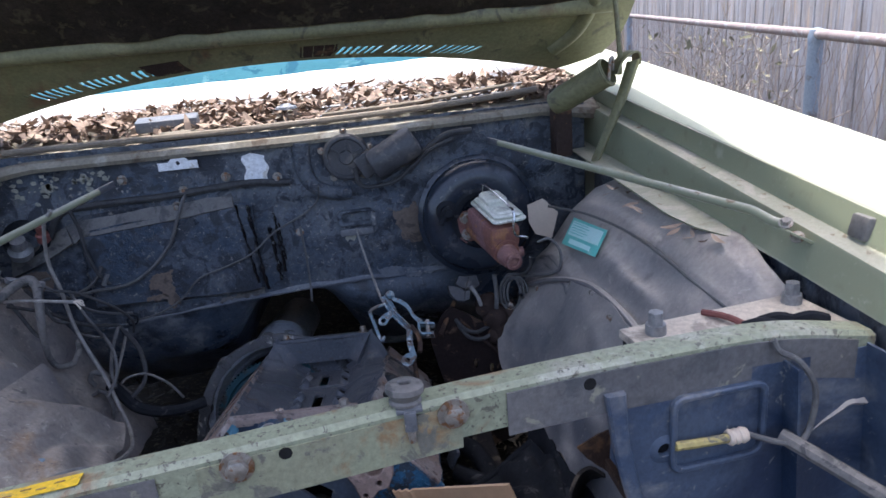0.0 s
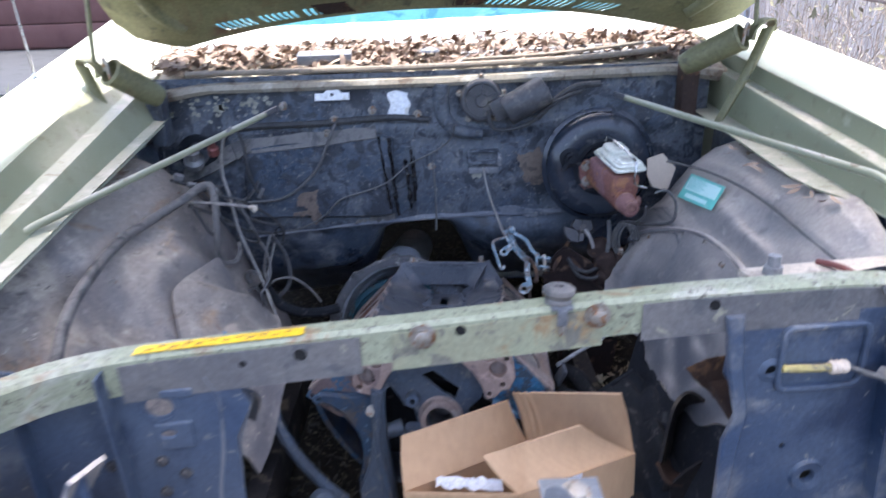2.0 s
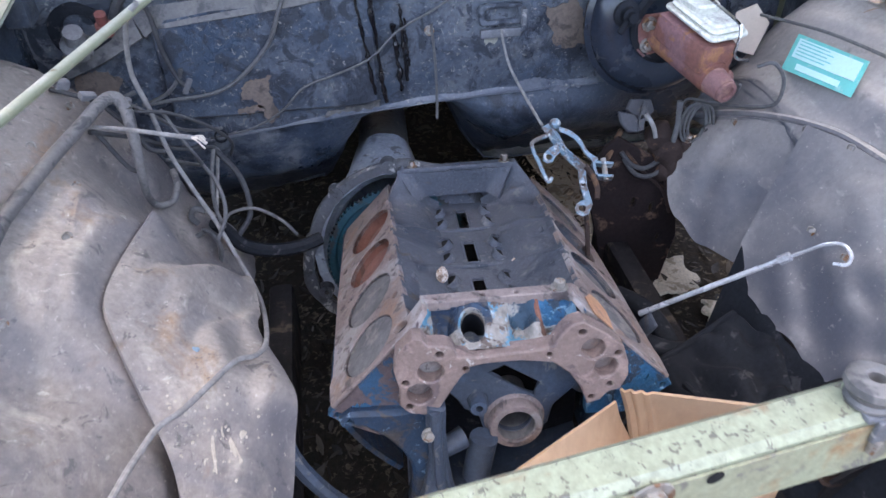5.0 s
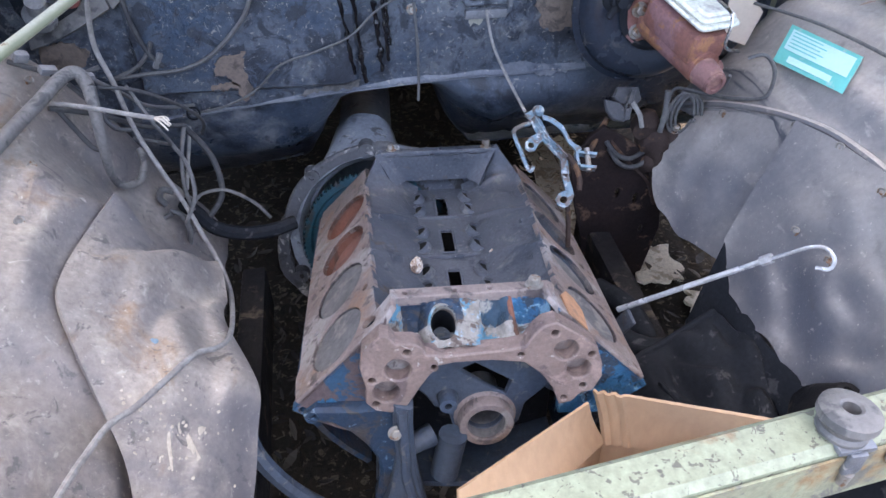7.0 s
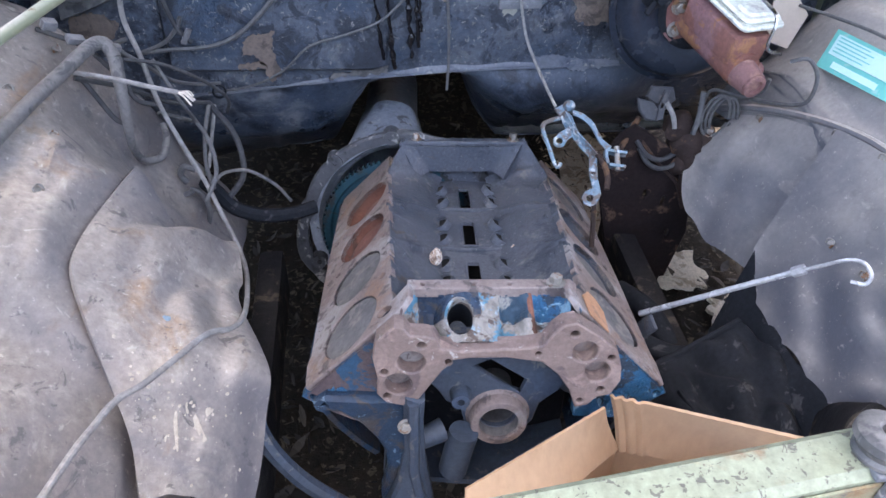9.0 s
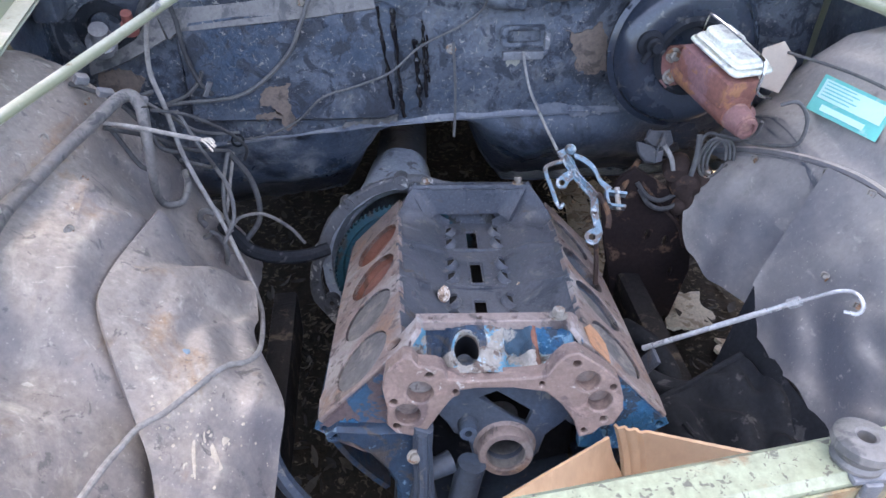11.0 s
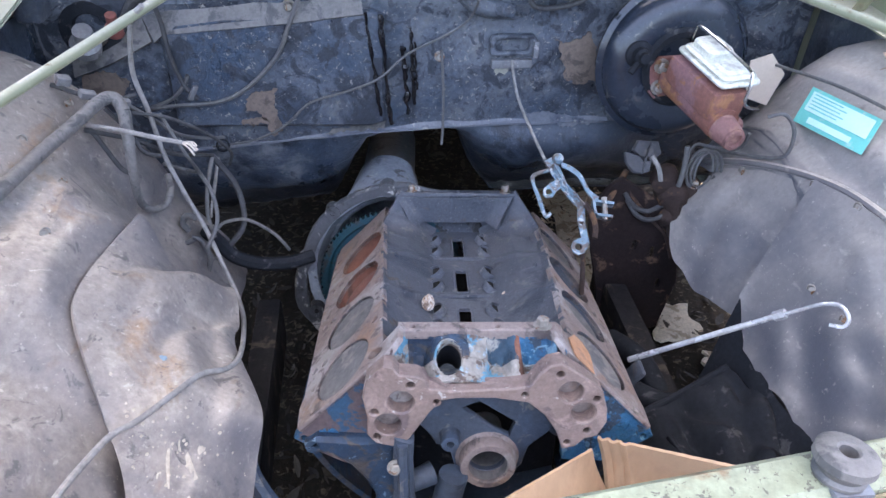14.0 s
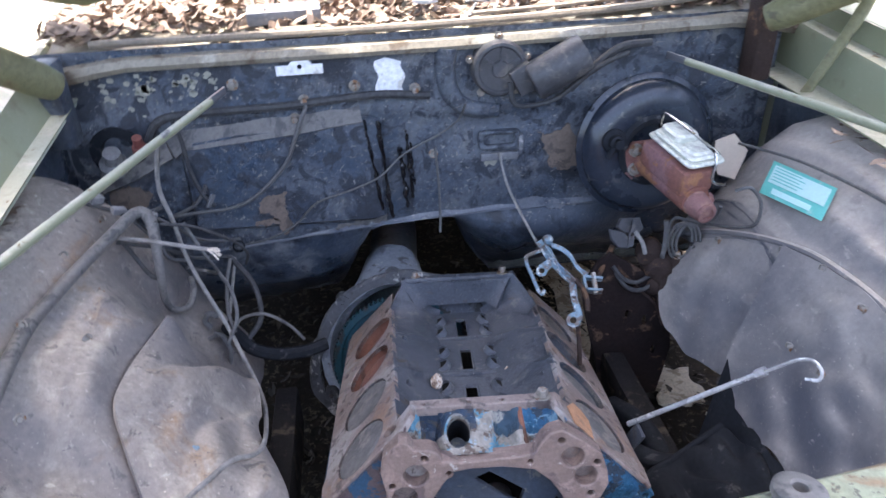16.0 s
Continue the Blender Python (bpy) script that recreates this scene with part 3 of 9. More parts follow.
def plate(bm, outline, holes=(), thick=0.01, m=None, bev=0.0):
    """A flat plate in xy with holes through it, its middle at z = 0, then laid by m. bev chamfers its rims."""
    m = m or Matrix()
    loops = [list(outline), *[list(h) for h in holes]]
    flat, edges = [], []
    for loop in loops:
        k = len(flat)
        flat += [Vector(p) for p in loop]
        edges += [(k + i, k + (i + 1) % len(loop)) for i in range(len(loop))]
    co, _, tris, orig, _, _ = geometry.delaunay_2d_cdt(flat, edges, [], 0, 1e-6)

    def solid(t):
        x, y = (sum(co[i][a] for i in t) / 3 for a in (0, 1))
        odd = False
        for loop in loops:
            for (ax, ay), (bx, by) in zip(loop, loop[1:] + loop[:1]):
                if (ay > y) != (by > y) and x < ax + (y - ay) / (by - ay) * (bx - ax):
                    odd = not odd
        return odd

    tris = [t for t in tris if solid(t)]

    def inward(loop, hole):
        area = sum(loop[i - 1][0] * loop[i][1] - loop[i][0] * loop[i - 1][1] for i in range(len(loop)))
        sgn = (1 if area > 0 else -1) * (-1 if hole else 1)
        out = []
        for i, p in enumerate(loop):
            d = (Vector(loop[(i + 1) % len(loop)]) - Vector(loop[i - 1]))
            n = Vector((-d.y, d.x)).normalized() * sgn
            out.append(n)
        return out

    shift = [n for k, loop in enumerate(loops) for n in inward(loop, k > 0)]
    where = {}
    for i, o in enumerate(orig):
        for q in o:
            where[q] = i
    h = thick / 2
    for sgn in (1, -1):
        vs = []
        for i, c in enumerate(co):
            q = orig[i][0] if orig[i] else None
            p = c + shift[q] * bev if q is not None else c
            vs.append(bm.verts.new(m @ Vector((p.x, p.y, sgn * h))))
        for t in tris:
            try:
                bm.faces.new([vs[i] for i in (t if sgn > 0 else reversed(t))])
            except ValueError:
                pass
        if sgn > 0:
            top = vs
    k = 0
    for loop in loops:
        n = len(loop)
        rows = [[top[where[k + i]] for i in range(n)]]
        if bev:
            rows += [[bm.verts.new(m @ Vector((*p, s * (h - bev)))) for p in loop] for s in (1, -1)]
        rows.append([vs[where[k + i]] for i in range(n)])
        for r0, r1 in zip(rows, rows[1:]):
            for i in range(n):
                q = list(dict.fromkeys([r0[i], r0[(i + 1) % n], r1[(i + 1) % n], r1[i]]))
                if len(q) > 2:
                    try:
                        bm.faces.new(q)
                    except ValueError:
                        pass
        k += n


def ruled(bm, a, b, nu, nv, bulge=0.0, rough=0.004, th=0.004, seed=0, lift=0.0):
    """A sheet between two edge lines, bulged and crumpled a little."""
    la, lb = spline(a, 8), spline(b, 8)

    def at(line, u):
        k = u * (len(line) - 1)
        i = min(int(k), len(line) - 2)
        return line[i].lerp(line[i + 1], k - i)

    def f(u, v):
        p, q = at(la, u), at(lb, u)
        n = Vector((0, 0.2, 1))
        wob = rough * noise.noise(Vector((u * 7 + seed, v * 5, seed))) * (0.3 + v) * min(1, (2.5 * u) ** 2)
        return p.lerp(q, v) + n * (bulge * math.sin(math.pi * v) * min(1, 4 * u + 0.1) + wob + lift * (1 - v))

    sheet(bm, f, nu, nv, th)


def axes(o, x, y):
    """A pose with origin o and the given x and y directions."""
    x, y = Vector(x).normalized(), Vector(y).normalized()
    z = x.cross(y).normalized()
    y = z.cross(x)
    return Matrix(((x.x, y.x, z.x, o[0]), (x.y, y.y, z.y, o[1]), (x.z, y.z, z.z, o[2]), (0, 0, 0, 1)))


def hexbolt(bm, p, d, r=0.009, h=0.008, washer=True):
    m = Matrix.Translation(p) @ frame_of((0, 0, 0), d)
    if washer:
        lathe(bm, [(0, 0), (r * 1.5, 0), (r * 1.5, 0.002), (0, 0.002)], m, 16)
    lathe(bm, [(0, 0.001), (r, 0.001), (r, h), (r * 0.8, h + 0.0015), (0, h + 0.0015)], m, 6)


def B():
    return bmesh.new()


XC = 0.03  # the car's middle

# ---- the car's body ----
car = thing("car", "old pale green sedan front end with its hood raised", "car", (XC, 0.6, -0.03))


def side_edge(s, y):
    """The fender's inner top edge, its gutter and its lower flange on one side of the bay."""
    if s > 0:
        return Vector((0.862 - 0.05 * y, y, 1.103 + 0.10 * y)), Vector((0.832 - 0.02 * y, y, 1.044 + 0.095 * y)), Vector((0.815 - 0.01 * y, y, 0.970 + 0.05 * y))
    return Vector((-0.782 - 0.11 * y, y, 1.097 + 0.13 * y)), Vector((-0.74 - 0.06 * y, y, 1.03 + 0.14 * y)), Vector((-0.715 - 0.04 * y, y, 0.985 + 0.09 * y))


def fender(s):
    def section(y):
        e, g, w = side_edge(s, y)
        o = s * 1.0
        up = 0.022 if s > 0 else 0.0
        out = [
            Vector((e.x + o * 0.225, y, 0.30)), Vector((e.x + o * 0.235, y, 0.70)), Vector((e.x + o * 0.235, y, e.z - 0.12)), Vector((e.x + o * 0.222, y, e.z - 0.04)), Vector((e.x + o * 0.19, y, e.z - 0.006 + up)),
            Vector((e.x + o * 0.10, y, e.z + 0.006 + 0.7 * up)), Vector((e.x + o * 0.012, y, e.z + 0.001)), Vector((e.x, y, e.z - 0.008)),
            Vector((g.x + o * 0.024, y, g.z + 0.004)), Vector((g.x + o * 0.018, y, g.z)), Vector((g.x - o * 0.008, y, g.z - 0.003)),
            Vector((g.x - o * 0.012, y, g.z - 0.010)), Vector((w.x, y, w.z)), Vector((w.x + (0.012 if s > 0 else 0.03), y, w.z - 0.006)),
        ]
        return out

    bm = B()
    n = 13

    def f(u, v):
        row = section(-0.80 + 2.6 * u)
        return row[min(n, round(v * n))]

    sheet(bm, f, 26, n, 0.004 * s)
    return part("fender", bm, [FENDER], car, "pale green sun-bleached front fender")


def flange(s):
    """The green inner face of a fender, with its gutter."""
    bm = B()

    def f(u, v):
        y = -0.78 + 1.55 * u
        e, g, w = side_edge(s, y)
        q = [e + Vector((-s * 0.003, 0, -0.008)), g + Vector((s * 0.021, 0, 0.006)), g + Vector((s * 0.016, 0, 0.003)), g + Vector((-s * 0.012, 0, 0.000)), g + Vector((-s * 0.016, 0, -0.010)), w + Vector((-s * 0.004, 0, 0.004)), w + Vector((-s * (0.034 if s < 0 else 0.006 + 0.062 * min(1, max(0, (y + 0.10) / 0.12))), 0, 0.0))]
        return q[min(6, round(v * 6))]

    sheet(bm, f, 20, 6, -0.003 * s)
    return part("inner_flange", bm, GREEN, car, "dull green gutter flange of the fender")


for side in (-1, 1):
    fender(side)
    fl = flange(side)
    e, g, w = side_edge(side, -0.29)
    bm = B()
    box(bm, e + Vector((-side * 0.014, 0, -0.032)), (0.018, 0.036, 0.036), Euler((0, side * 0.2, 0)).to_matrix(), 0.006)
    part("rubber_stop", bm, HOSE, car, "grey rubber hood stop")


# wheel houses
RIDGE = [Vector((q.x, q.y)) for q in spline([(-0.49, 0.275, 0), (-0.525, 0.23, 0), (-0.552, 0.15, 0), (-0.562, 0.07, 0), (-0.555, -0.01, 0)], 12)]
DENTS = {-1: [(-0.64, 0.10, 0.03, 0.09, -0.016), (-0.60, -0.12, 0.04, 0.07, -0.024), (-0.66, -0.22, 0.03, 0.12, 0.018), (-0.68, 0.30, 0.04, 0.07, 0.016), (-0.57, 0.33, 0.05, 0.03, -0.012), (-0.58, 0.20, 0.03, 0.05, 0.014), (-0.56, -0.30, 0.03, 0.06, 0.014), (-0.60, -0.29, 0.045, 0.08, 0.035), (-0.585, 0.02, 0.05, 0.05, 0.010)], 1: [(0.66, 0.22, 0.03, 0.10, 0.014), (0.70, 0.02, 0.03, 0.08, -0.020), (0.63, -0.10, 0.04, 0.06, -0.014), (0.68, -0.22, 0.02, 0.12, 0.018), (0.66, 0.02, 0.012, 0.14, 0.014)]}


def wheelhouse(s):
    if s > 0:
        prof = [(0.770, 0.968), (0.735, 0.962), (0.685, 0.925), (0.640, 0.865), (0.605, 0.820), (0.580, 0.800), (0.570, 0.785), (0.560, 0.765), (0.545, 0.730), (0.525, 0.690)]
    else:
        prof = [(0.765, 0.972), (0.735, 0.958), (0.690, 0.915), (0.635, 0.865), (0.600, 0.835), (0.570, 0.800), (0.530, 0.745), (0.495, 0.690), (0.470, 0.63), (0.445, 0.56)]

    def f(u, v):
        y = -0.42 + 0.98 * u
        k = v * (len(prof) - 1)
        i = min(int(k), len(prof) - 2)
        a, z = (prof[i][j] + (prof[i + 1][j] - prof[i][j]) * (k - i) for j in (0, 1))
        drop = 0.0
        if y > 0.38:
            drop = 3.0 * (y - 0.38) ** 2 + 2.0 * max(0, y - 0.48) ** 1.5
        if y < -0.05:
            drop = 0.9 * (y + 0.05) ** 2
        wob = 0.014 * noise.noise(Vector((3.1 * s, y * 6, v * 5))) + 0.004 * noise.noise(Vector((y * 20, v * 16, s)))
        a += wob - 0.14 * max(0, y - 0.35) * (1 - v)
        p = Vector((XC + s * a - (0.01 if s < 0 else 0), y, z - drop * (1 - 0.6 * v) + wob))
        if s < 0:  # it falls away behind, where the hose hangs
            q, w = min(1, max(0, (y - 0.17) / 0.20)), min(1, max(0, (v - 0.25) / 0.40))
            p.z -= 0.105 * q * q * (3 - 2 * q) * w * w * (3 - 2 * w)
        if s < 0:  # the sunk front part below its rounded arch
            q = min(1, max(0, (-0.050 - 0.55 * max(0, p.x + 0.55) - p.y) / 0.055))
            p.z -= 0.045 * q * q * (3 - 2 * q)
        if s < 0:  # the pressed ridge round the flap's upper edge
            near = min((Vector((p.x, p.y)) - q).length for q in RIDGE)
            p.z += 0.014 * math.exp(-((near / 0.016) ** 2))
        for bx, by, rx, ry, h in DENTS[s]:
            p.z += h * math.exp(-(((p.x - bx) / rx) ** 2 + ((p.y - by) / ry) ** 2))
        return p

    bm = B()
    sheet(bm, f, 110, 80, 0.004 * s)
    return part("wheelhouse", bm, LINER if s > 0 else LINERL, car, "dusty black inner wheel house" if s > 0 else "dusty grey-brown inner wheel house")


for side in (-1, 1):
    wheelhouse(side)
    bm = B()
    sheet(bm, lambda u, v: Vector((XC + side * (0.792 - 0.012 * v), -0.44 + 1.12 * u, 0.975 - 0.50 * v)), 12, 6, 0.004)
    part("apron", bm, PANELBLUE, car, "dark inner apron behind the wheel house")
    bm = B()
    m = Matrix.Translation((XC + side * 0.87, 0.12, 0.30)) @ Euler((0, radians(90), 0)).to_matrix().to_4x4()
    lathe(bm, [(0.17, -0.09), (0.30, -0.10), (0.325, -0.07), (0.33, 0), (0.325, 0.07), (0.30, 0.10), (0.17, 0.09), (0.17, -0.09)], m, 40)
    tyre = part("wheel", bm, TYRE, car, "black tyre under the fender")

# firewall
bm = B()


def lip_z(x):
    """The height of the firewall's lower lip, which falls away to the battery's opposite side."""
    return 0.708 + 0.055 * min(0, x) - 0.075 * min(0, x + 0.10) ** 2 + 0.03 * min(0.15, max(0, x))


def fw(u, v):
    x = -0.80 + 1.58 * u
    low = lip_z(max(-0.5, x))
    z = low + (1.135 - low) * v
    y = 0.648 - 0.012 * math.exp(-((z - 0.98) / 0.02) ** 2) + 0.007 * noise.noise(Vector((x * 8, z * 8, 0))) + 0.003 * noise.noise(Vector((x * 24, z * 24, 4)))
    return Vector((x, y, z))


sheet(bm, fw, 80, 24, -0.004)
firewall = part("firewall", bm, BLACK, car, "blue-black scuffed firewall")
bm = B()
sheet(bm, lambda u, v: Vector((-0.52 + 0.90 * u, 0.650 - 0.014 * v, lip_z(-0.52 + 0.90 * u) + 0.010 * (1 - v) ** 2 + 0.003 * noise.noise(Vector((u * 14, 0, 3))))), 50, 4, 0.004)
part("firewall_lip", bm, PANELEDGE, firewall, "worn pale lower lip")
bm = B()


def toe(u, v):
    x = -0.80 + 1.62 * u
    arch = math.exp(-(((x + 0.045) / 0.15) ** 4))
    bulge = 0.035 * math.sin(math.pi * min(1, v * 2.2)) * math.exp(-(((x - 0.26) / 0.17) ** 4))
    y = 0.652 + 0.16 * v**1.5 + 0.18 * max(0, v - 0.45) - bulge
    z = lip_z(max(-0.5, x)) - 0.003 - 0.30 * v * (1 - 0.98 * arch) + (0.018 * noise.noise(Vector((x * 18, v * 6, 5))) + 0.008 * noise.noise(Vector((x * 45, v * 14, 9)))) * min(1, v * 2)
    return Vector((x, y, z))


sheet(bm, toe, 90, 16, 0.004)
part("toe_board", bm, PANELBLUE, car, "dark blue toe board under the firewall")
bm = B()


def pan(u, v):
    x = -0.95 + 1.96 * u
    arch = math.exp(-(((x + 0.045) / 0.16) ** 4))
    return Vector((x, 0.88 + 2.6 * v, 0.40 - 0.10 * min(1, v * 4) + (0.30 - 0.12 * v) * arch))


sheet(bm, pan, 40, 14, 0.004)
part("floor_pan", bm, PANELBLUE, car, "dark underside of the cabin floor")
for side in (-1, 1):
    bm = B()
    sheet(bm, lambda u, v: Vector((XC + side * (1.02 - 0.12 * max(0, v - 0.55)), 0.95 + 2.6 * u, 0.17 + 0.93 * v)), 6, 6, 0.01)
    part("door_skin", bm, FENDER, car, "pale green door skin behind the fender")
bm = B()
sheet(bm, lambda u, v: Vector((XC + (2 * u - 1) * 0.70, 1.68 + 1.5 * v, 1.50 + 0.05 * math.sin(math.pi * v) - 0.05 * (2 * u - 1) ** 2)), 12, 8, 0.02)
part("roof", bm, FENDER, car, "pale green roof")
bm = B()
sheet(bm, lambda u, v: Vector((XC + (2 * u - 1) * 0.92, 3.25 + 1.15 * v, 1.10 - 0.10 * v * v)), 10, 8, 0.01)
part("rear_deck", bm, FENDER, car, "pale green rear deck")
bm = B()
sheet(bm, lambda u, v: Vector((XC + (2 * u - 1) * 0.98, 4.40, 0.26 + 0.76 * v)), 6, 6, 0.01)
part("rear_panel", bm, FENDER, car, "pale green rear panel")
bm = B()
sheet(bm, lambda u, v: Vector((XC + (2 * u - 1) * (0.74 + 0.12 * v), 3.12 + 0.22 * v, 1.52 - 0.42 * v)), 6, 4, 0.01)
part("rear_window", bm, GLOSSBLACK, car, "dark rear window")
for side in (-1, 1):
    bm = B()
    sheet(bm, lambda u, v: Vector((XC + side * (0.90 - 0.18 * v), 1.05 + 0.55 * v + (2.30 - 0.72 * v) * u, 1.10 + 0.38 * v)), 8, 4, 0.008)
    part("side_window", bm, GLOSSBLACK, car, "dark side window")
    bm = B()
    sheet(bm, lambda u, v: Vector((XC + side * 1.0, 3.5 + 0.92 * u, 0.26 + 0.80 * v)), 4, 4, 0.01)
    part("rear_quarter", bm, FENDER, car, "pale green rear quarter panel")

# heater plate on the firewall
bm = B()
plate(bm, [(-0.53, 0.735), (-0.14, 0.725), (-0.11, 0.735), (-0.105, 0.955), (-0.13, 0.968), (-0.41, 0.955), (-0.50, 0.945), (-0.53, 0.92)], [], 0.03, axes((0, 0.635, 0), (1, 0, 0), (0, 0, 1)), 0.006)
part("blanking_plate", bm, BLACK, firewall, "black plate with tar drips")
bm = B()
ruled(bm, [(-0.540, 0.618, 0.912), (-0.520, 0.618, 0.926), (-0.48, 0.616, 0.930), (-0.40, 0.615, 0.937), (-0.28, 0.615, 0.947), (-0.146, 0.615, 0.962)], [(-0.56, 0.640, 0.955), (-0.52, 0.640, 0.975), (-0.47, 0.640, 0.985), (-0.39, 0.640, 0.990), (-0.28, 0.640, 0.995), (-0.15, 0.640, 0.998)], 40, 4, 0.0, 0.002, 0.006, 2)
part("plate_ledge", bm, HOSE, firewall, "dusty grey ledge above the black plate")
bm = B()
ruled(bm, [(-0.703, 0.618, 0.846), (-0.640, 0.616, 0.868), (-0.590, 0.615, 0.892), (-0.545, 0.615, 0.915)], [(-0.705, 0.640, 0.885), (-0.640, 0.640, 0.910), (-0.590, 0.640, 0.938), (-0.560, 0.640, 0.955)], 20, 4, 0.0, 0.002, 0.005, 5)
part("ledge_flange", bm, HOSE, firewall, "dusty grey flange running down from the ledge")
PATCHES = (
    (0.6185, BARE, "bare brown patch", ((-0.386, 0.793), (-0.379, 0.803), (-0.327, 0.815), (-0.330, 0.760), (-0.322, 0.724), (-0.340, 0.709), (-0.358, 0.748), (-0.370, 0.764), (-0.387, 0.768))),
    (0.6185, BARE, "bare brown patch", ((-0.402, 0.748), (-0.352, 0.752), (-0.345, 0.738), (-0.400, 0.736))),
    (0.640, BARE, "bare brown patch", ((-0.694, 0.843), (-0.650, 0.848), (-0.615, 0.834), (-0.614, 0.816), (-0.632, 0.797), (-0.708, 0.792))),
    (0.640, FLAKE, "scraped pale patch", ((0.115, 0.847), (0.130, 0.842), (0.146, 0.850), (0.140, 0.829), (0.122, 0.825))),
    (0.640, BARE, "bare brown patch", ((0.239, 0.900), (0.275, 0.893), (0.311, 0.913), (0.336, 0.862), (0.340, 0.806), (0.301, 0.800), (0.269, 0.815), (0.258, 0.871))),
    (0.6385, PANELEDGE, "torn grey edge of the coating", ((0.190, 0.742), (0.272, 0.735), (0.325, 0.722), (0.355, 0.712), (0.300, 0.704), (0.210, 0.716))),
    (0.6385, HOSE, "dusty grey scab above the lip", ((-0.175, 0.722), (-0.135, 0.735), (-0.112, 0.726), (-0.108, 0.709), (-0.24, 0.702))),
)
for k, (y, material, text, corners) in enumerate(PATCHES):
    pts = []
    for a, b in zip(corners, corners[1:] + corners[:1]):
        n = max(2, round(math.dist(a, b) / 0.004))
        for j in range(n):  # a ragged edge from corner to corner
            q = Vector((a[0] + (b[0] - a[0]) * j / n, 0, a[1] + (b[1] - a[1]) * j / n))
            d = 0.009 * noise.noise(q * 60 + Vector((k, 0, 0))) + 0.005 * noise.noise(q * 190)
            e = Vector((b[1] - a[1], a[0] - b[0])).normalized() * d
            pts.append((q.x + e.x, q.z + e.y))
    bm = B()
    plate(bm, pts, [], 0.002, axes((0, y, 0), (1, 0, 0), (0, 0, 1)))
    part("peeled_patch", bm, material, firewall, text)
random.seed(31)
bm = B()
for k in range(60):
    x, z = random.gauss(-0.60, 0.045), random.gauss(1.052, 0.018)
    if k > 36:
        x, z = random.uniform(-0.52, -0.42), random.gauss(1.062, 0.012)
    r = random.uniform(0.002, 0.010) if k else 0.018
    pts = [(x + q * math.cos(t), z + 0.8 * q * math.sin(t)) for t, q in ((0.785 * j, r * max(0.4, 0.8 + 0.7 * noise.noise(Vector((math.cos(j), math.sin(j), k * 2.3))))) for j in range(8))]
    plate(bm, pts, [], 0.002, axes((0, 0.641, 0), (1, 0, 0), (0, 0, 1)))
part("flaking_paint", bm, FLAKE, firewall, "pale flakes of peeling paint", kind="stuff")

# cowl, cover and windshield
bm = B()


def cowl(u, v):
    x = -0.80 + 1.62 * u
    w_ = (x - XC) / 0.8
    y0 = 0.628
    q = [(y0, 1.095), (y0 - 0.006, 1.105), (y0, 1.118), (0.66, 1.126), (0.68, 1.130), (0.76, 1.140), (0.90, 1.165), (1.02, 1.185)]
    k = v * 7
    i = min(int(k), 6)
    y, z = (q[i][j] + (q[i + 1][j] - q[i][j]) * (k - i) for j in (0, 1))
    return Vector((x, y, z - 0.05 * max(0, abs(w_) - 0.8) * 3 * (1 - v) + 0.012 * w_ * (1 if w_ > 0 else 0)))


sheet(bm, cowl, 40, 14, 0.004)
cowl_panel = part("cowl", bm, COWLPAINT, car, "dusty pale green cowl panel below the windshield")
bm = B()
tube(bm, [(-0.66, 0.655, 1.146), (-0.4, 0.648, 1.146), (0.0, 0.646, 1.146), (0.4, 0.650, 1.155), (0.66, 0.665, 1.170)], 0.008, 8)
part("cowl_seal", bm, SEALMAT, cowl_panel, "brown rubber cowl seal")

bm = B()


def hem(u, v):
    """It stands up from the cowl, then lies on the sheet."""
    up, on = min(1, v / 0.45), max(0, (v - 0.45) / 0.55)
    return Vector((-0.90 + 1.86 * u, 0.945 + 0.018 * up + 0.052 * on + 0.005 * noise.noise(Vector((u * 22, v * 4, 1))), 1.158 + (0.042 + 0.030 * u * u) * up + 0.036 * on + 0.004 * noise.noise(Vector((u * 18, v * 2, 2)))))


sheet(bm, hem, 60, 12, 0.004)
part("windshield_cover_hem", bm, SHADEWHITE, car, "white hem of the windshield cover")
bm = B()
sheet(bm, lambda u, v: Vector((-0.88 + 1.82 * u, 0.968 + 0.72 * v, 1.196 + 0.030 * u * u + 0.40 * v + 0.008 * noise.noise(Vector((u * 16, v * 6, 9))) * min(1, 4 * v))), 60, 24, 0.004)
part("windshield_cover", bm, SHADEBLUE, car, "pale blue sheet over the windshield")

# hood
HOOD = axes((XC, 0.655, 1.262), (1, 0, 0), (0, -1, 1))  # x across, y up along the raised hood


def hood_half(t):
    """Half the hood's width at t along it; its rear corners are rounded."""
    return 0.845 - 0.16 * math.exp(-t / 0.035) - 0.02 * t


def hood_start(x):
    return 0.100 - 0.150 * (x / 0.84) ** 2


# stretched beyond a real hood's length so its shadow covers the bay
def hood_end(x):
    return 1.88 - 0.12 * abs(x) * (0.4 + 0.6 * abs(x) / 0.8)


bm = B()


def hd(u, v):
    t0 = v * 1.0
    x = (2 * u - 1) * 0.845
    a, b = hood_start(x) + 0.045, hood_end(x)
    t = a + (b - a) * t0
    x *= hood_half(max(0, t - a + 0.045)) / 0.845
    bow = 0.03 * (1 - (x / 0.85) ** 2)
    return HOOD @ Vector((x, t, bow + 0.012))


sheet(bm, hd, 40, 30, -0.003)
hood = part("hood", bm, OLIVE, car, "raised green hood, seen from its dull olive underside")


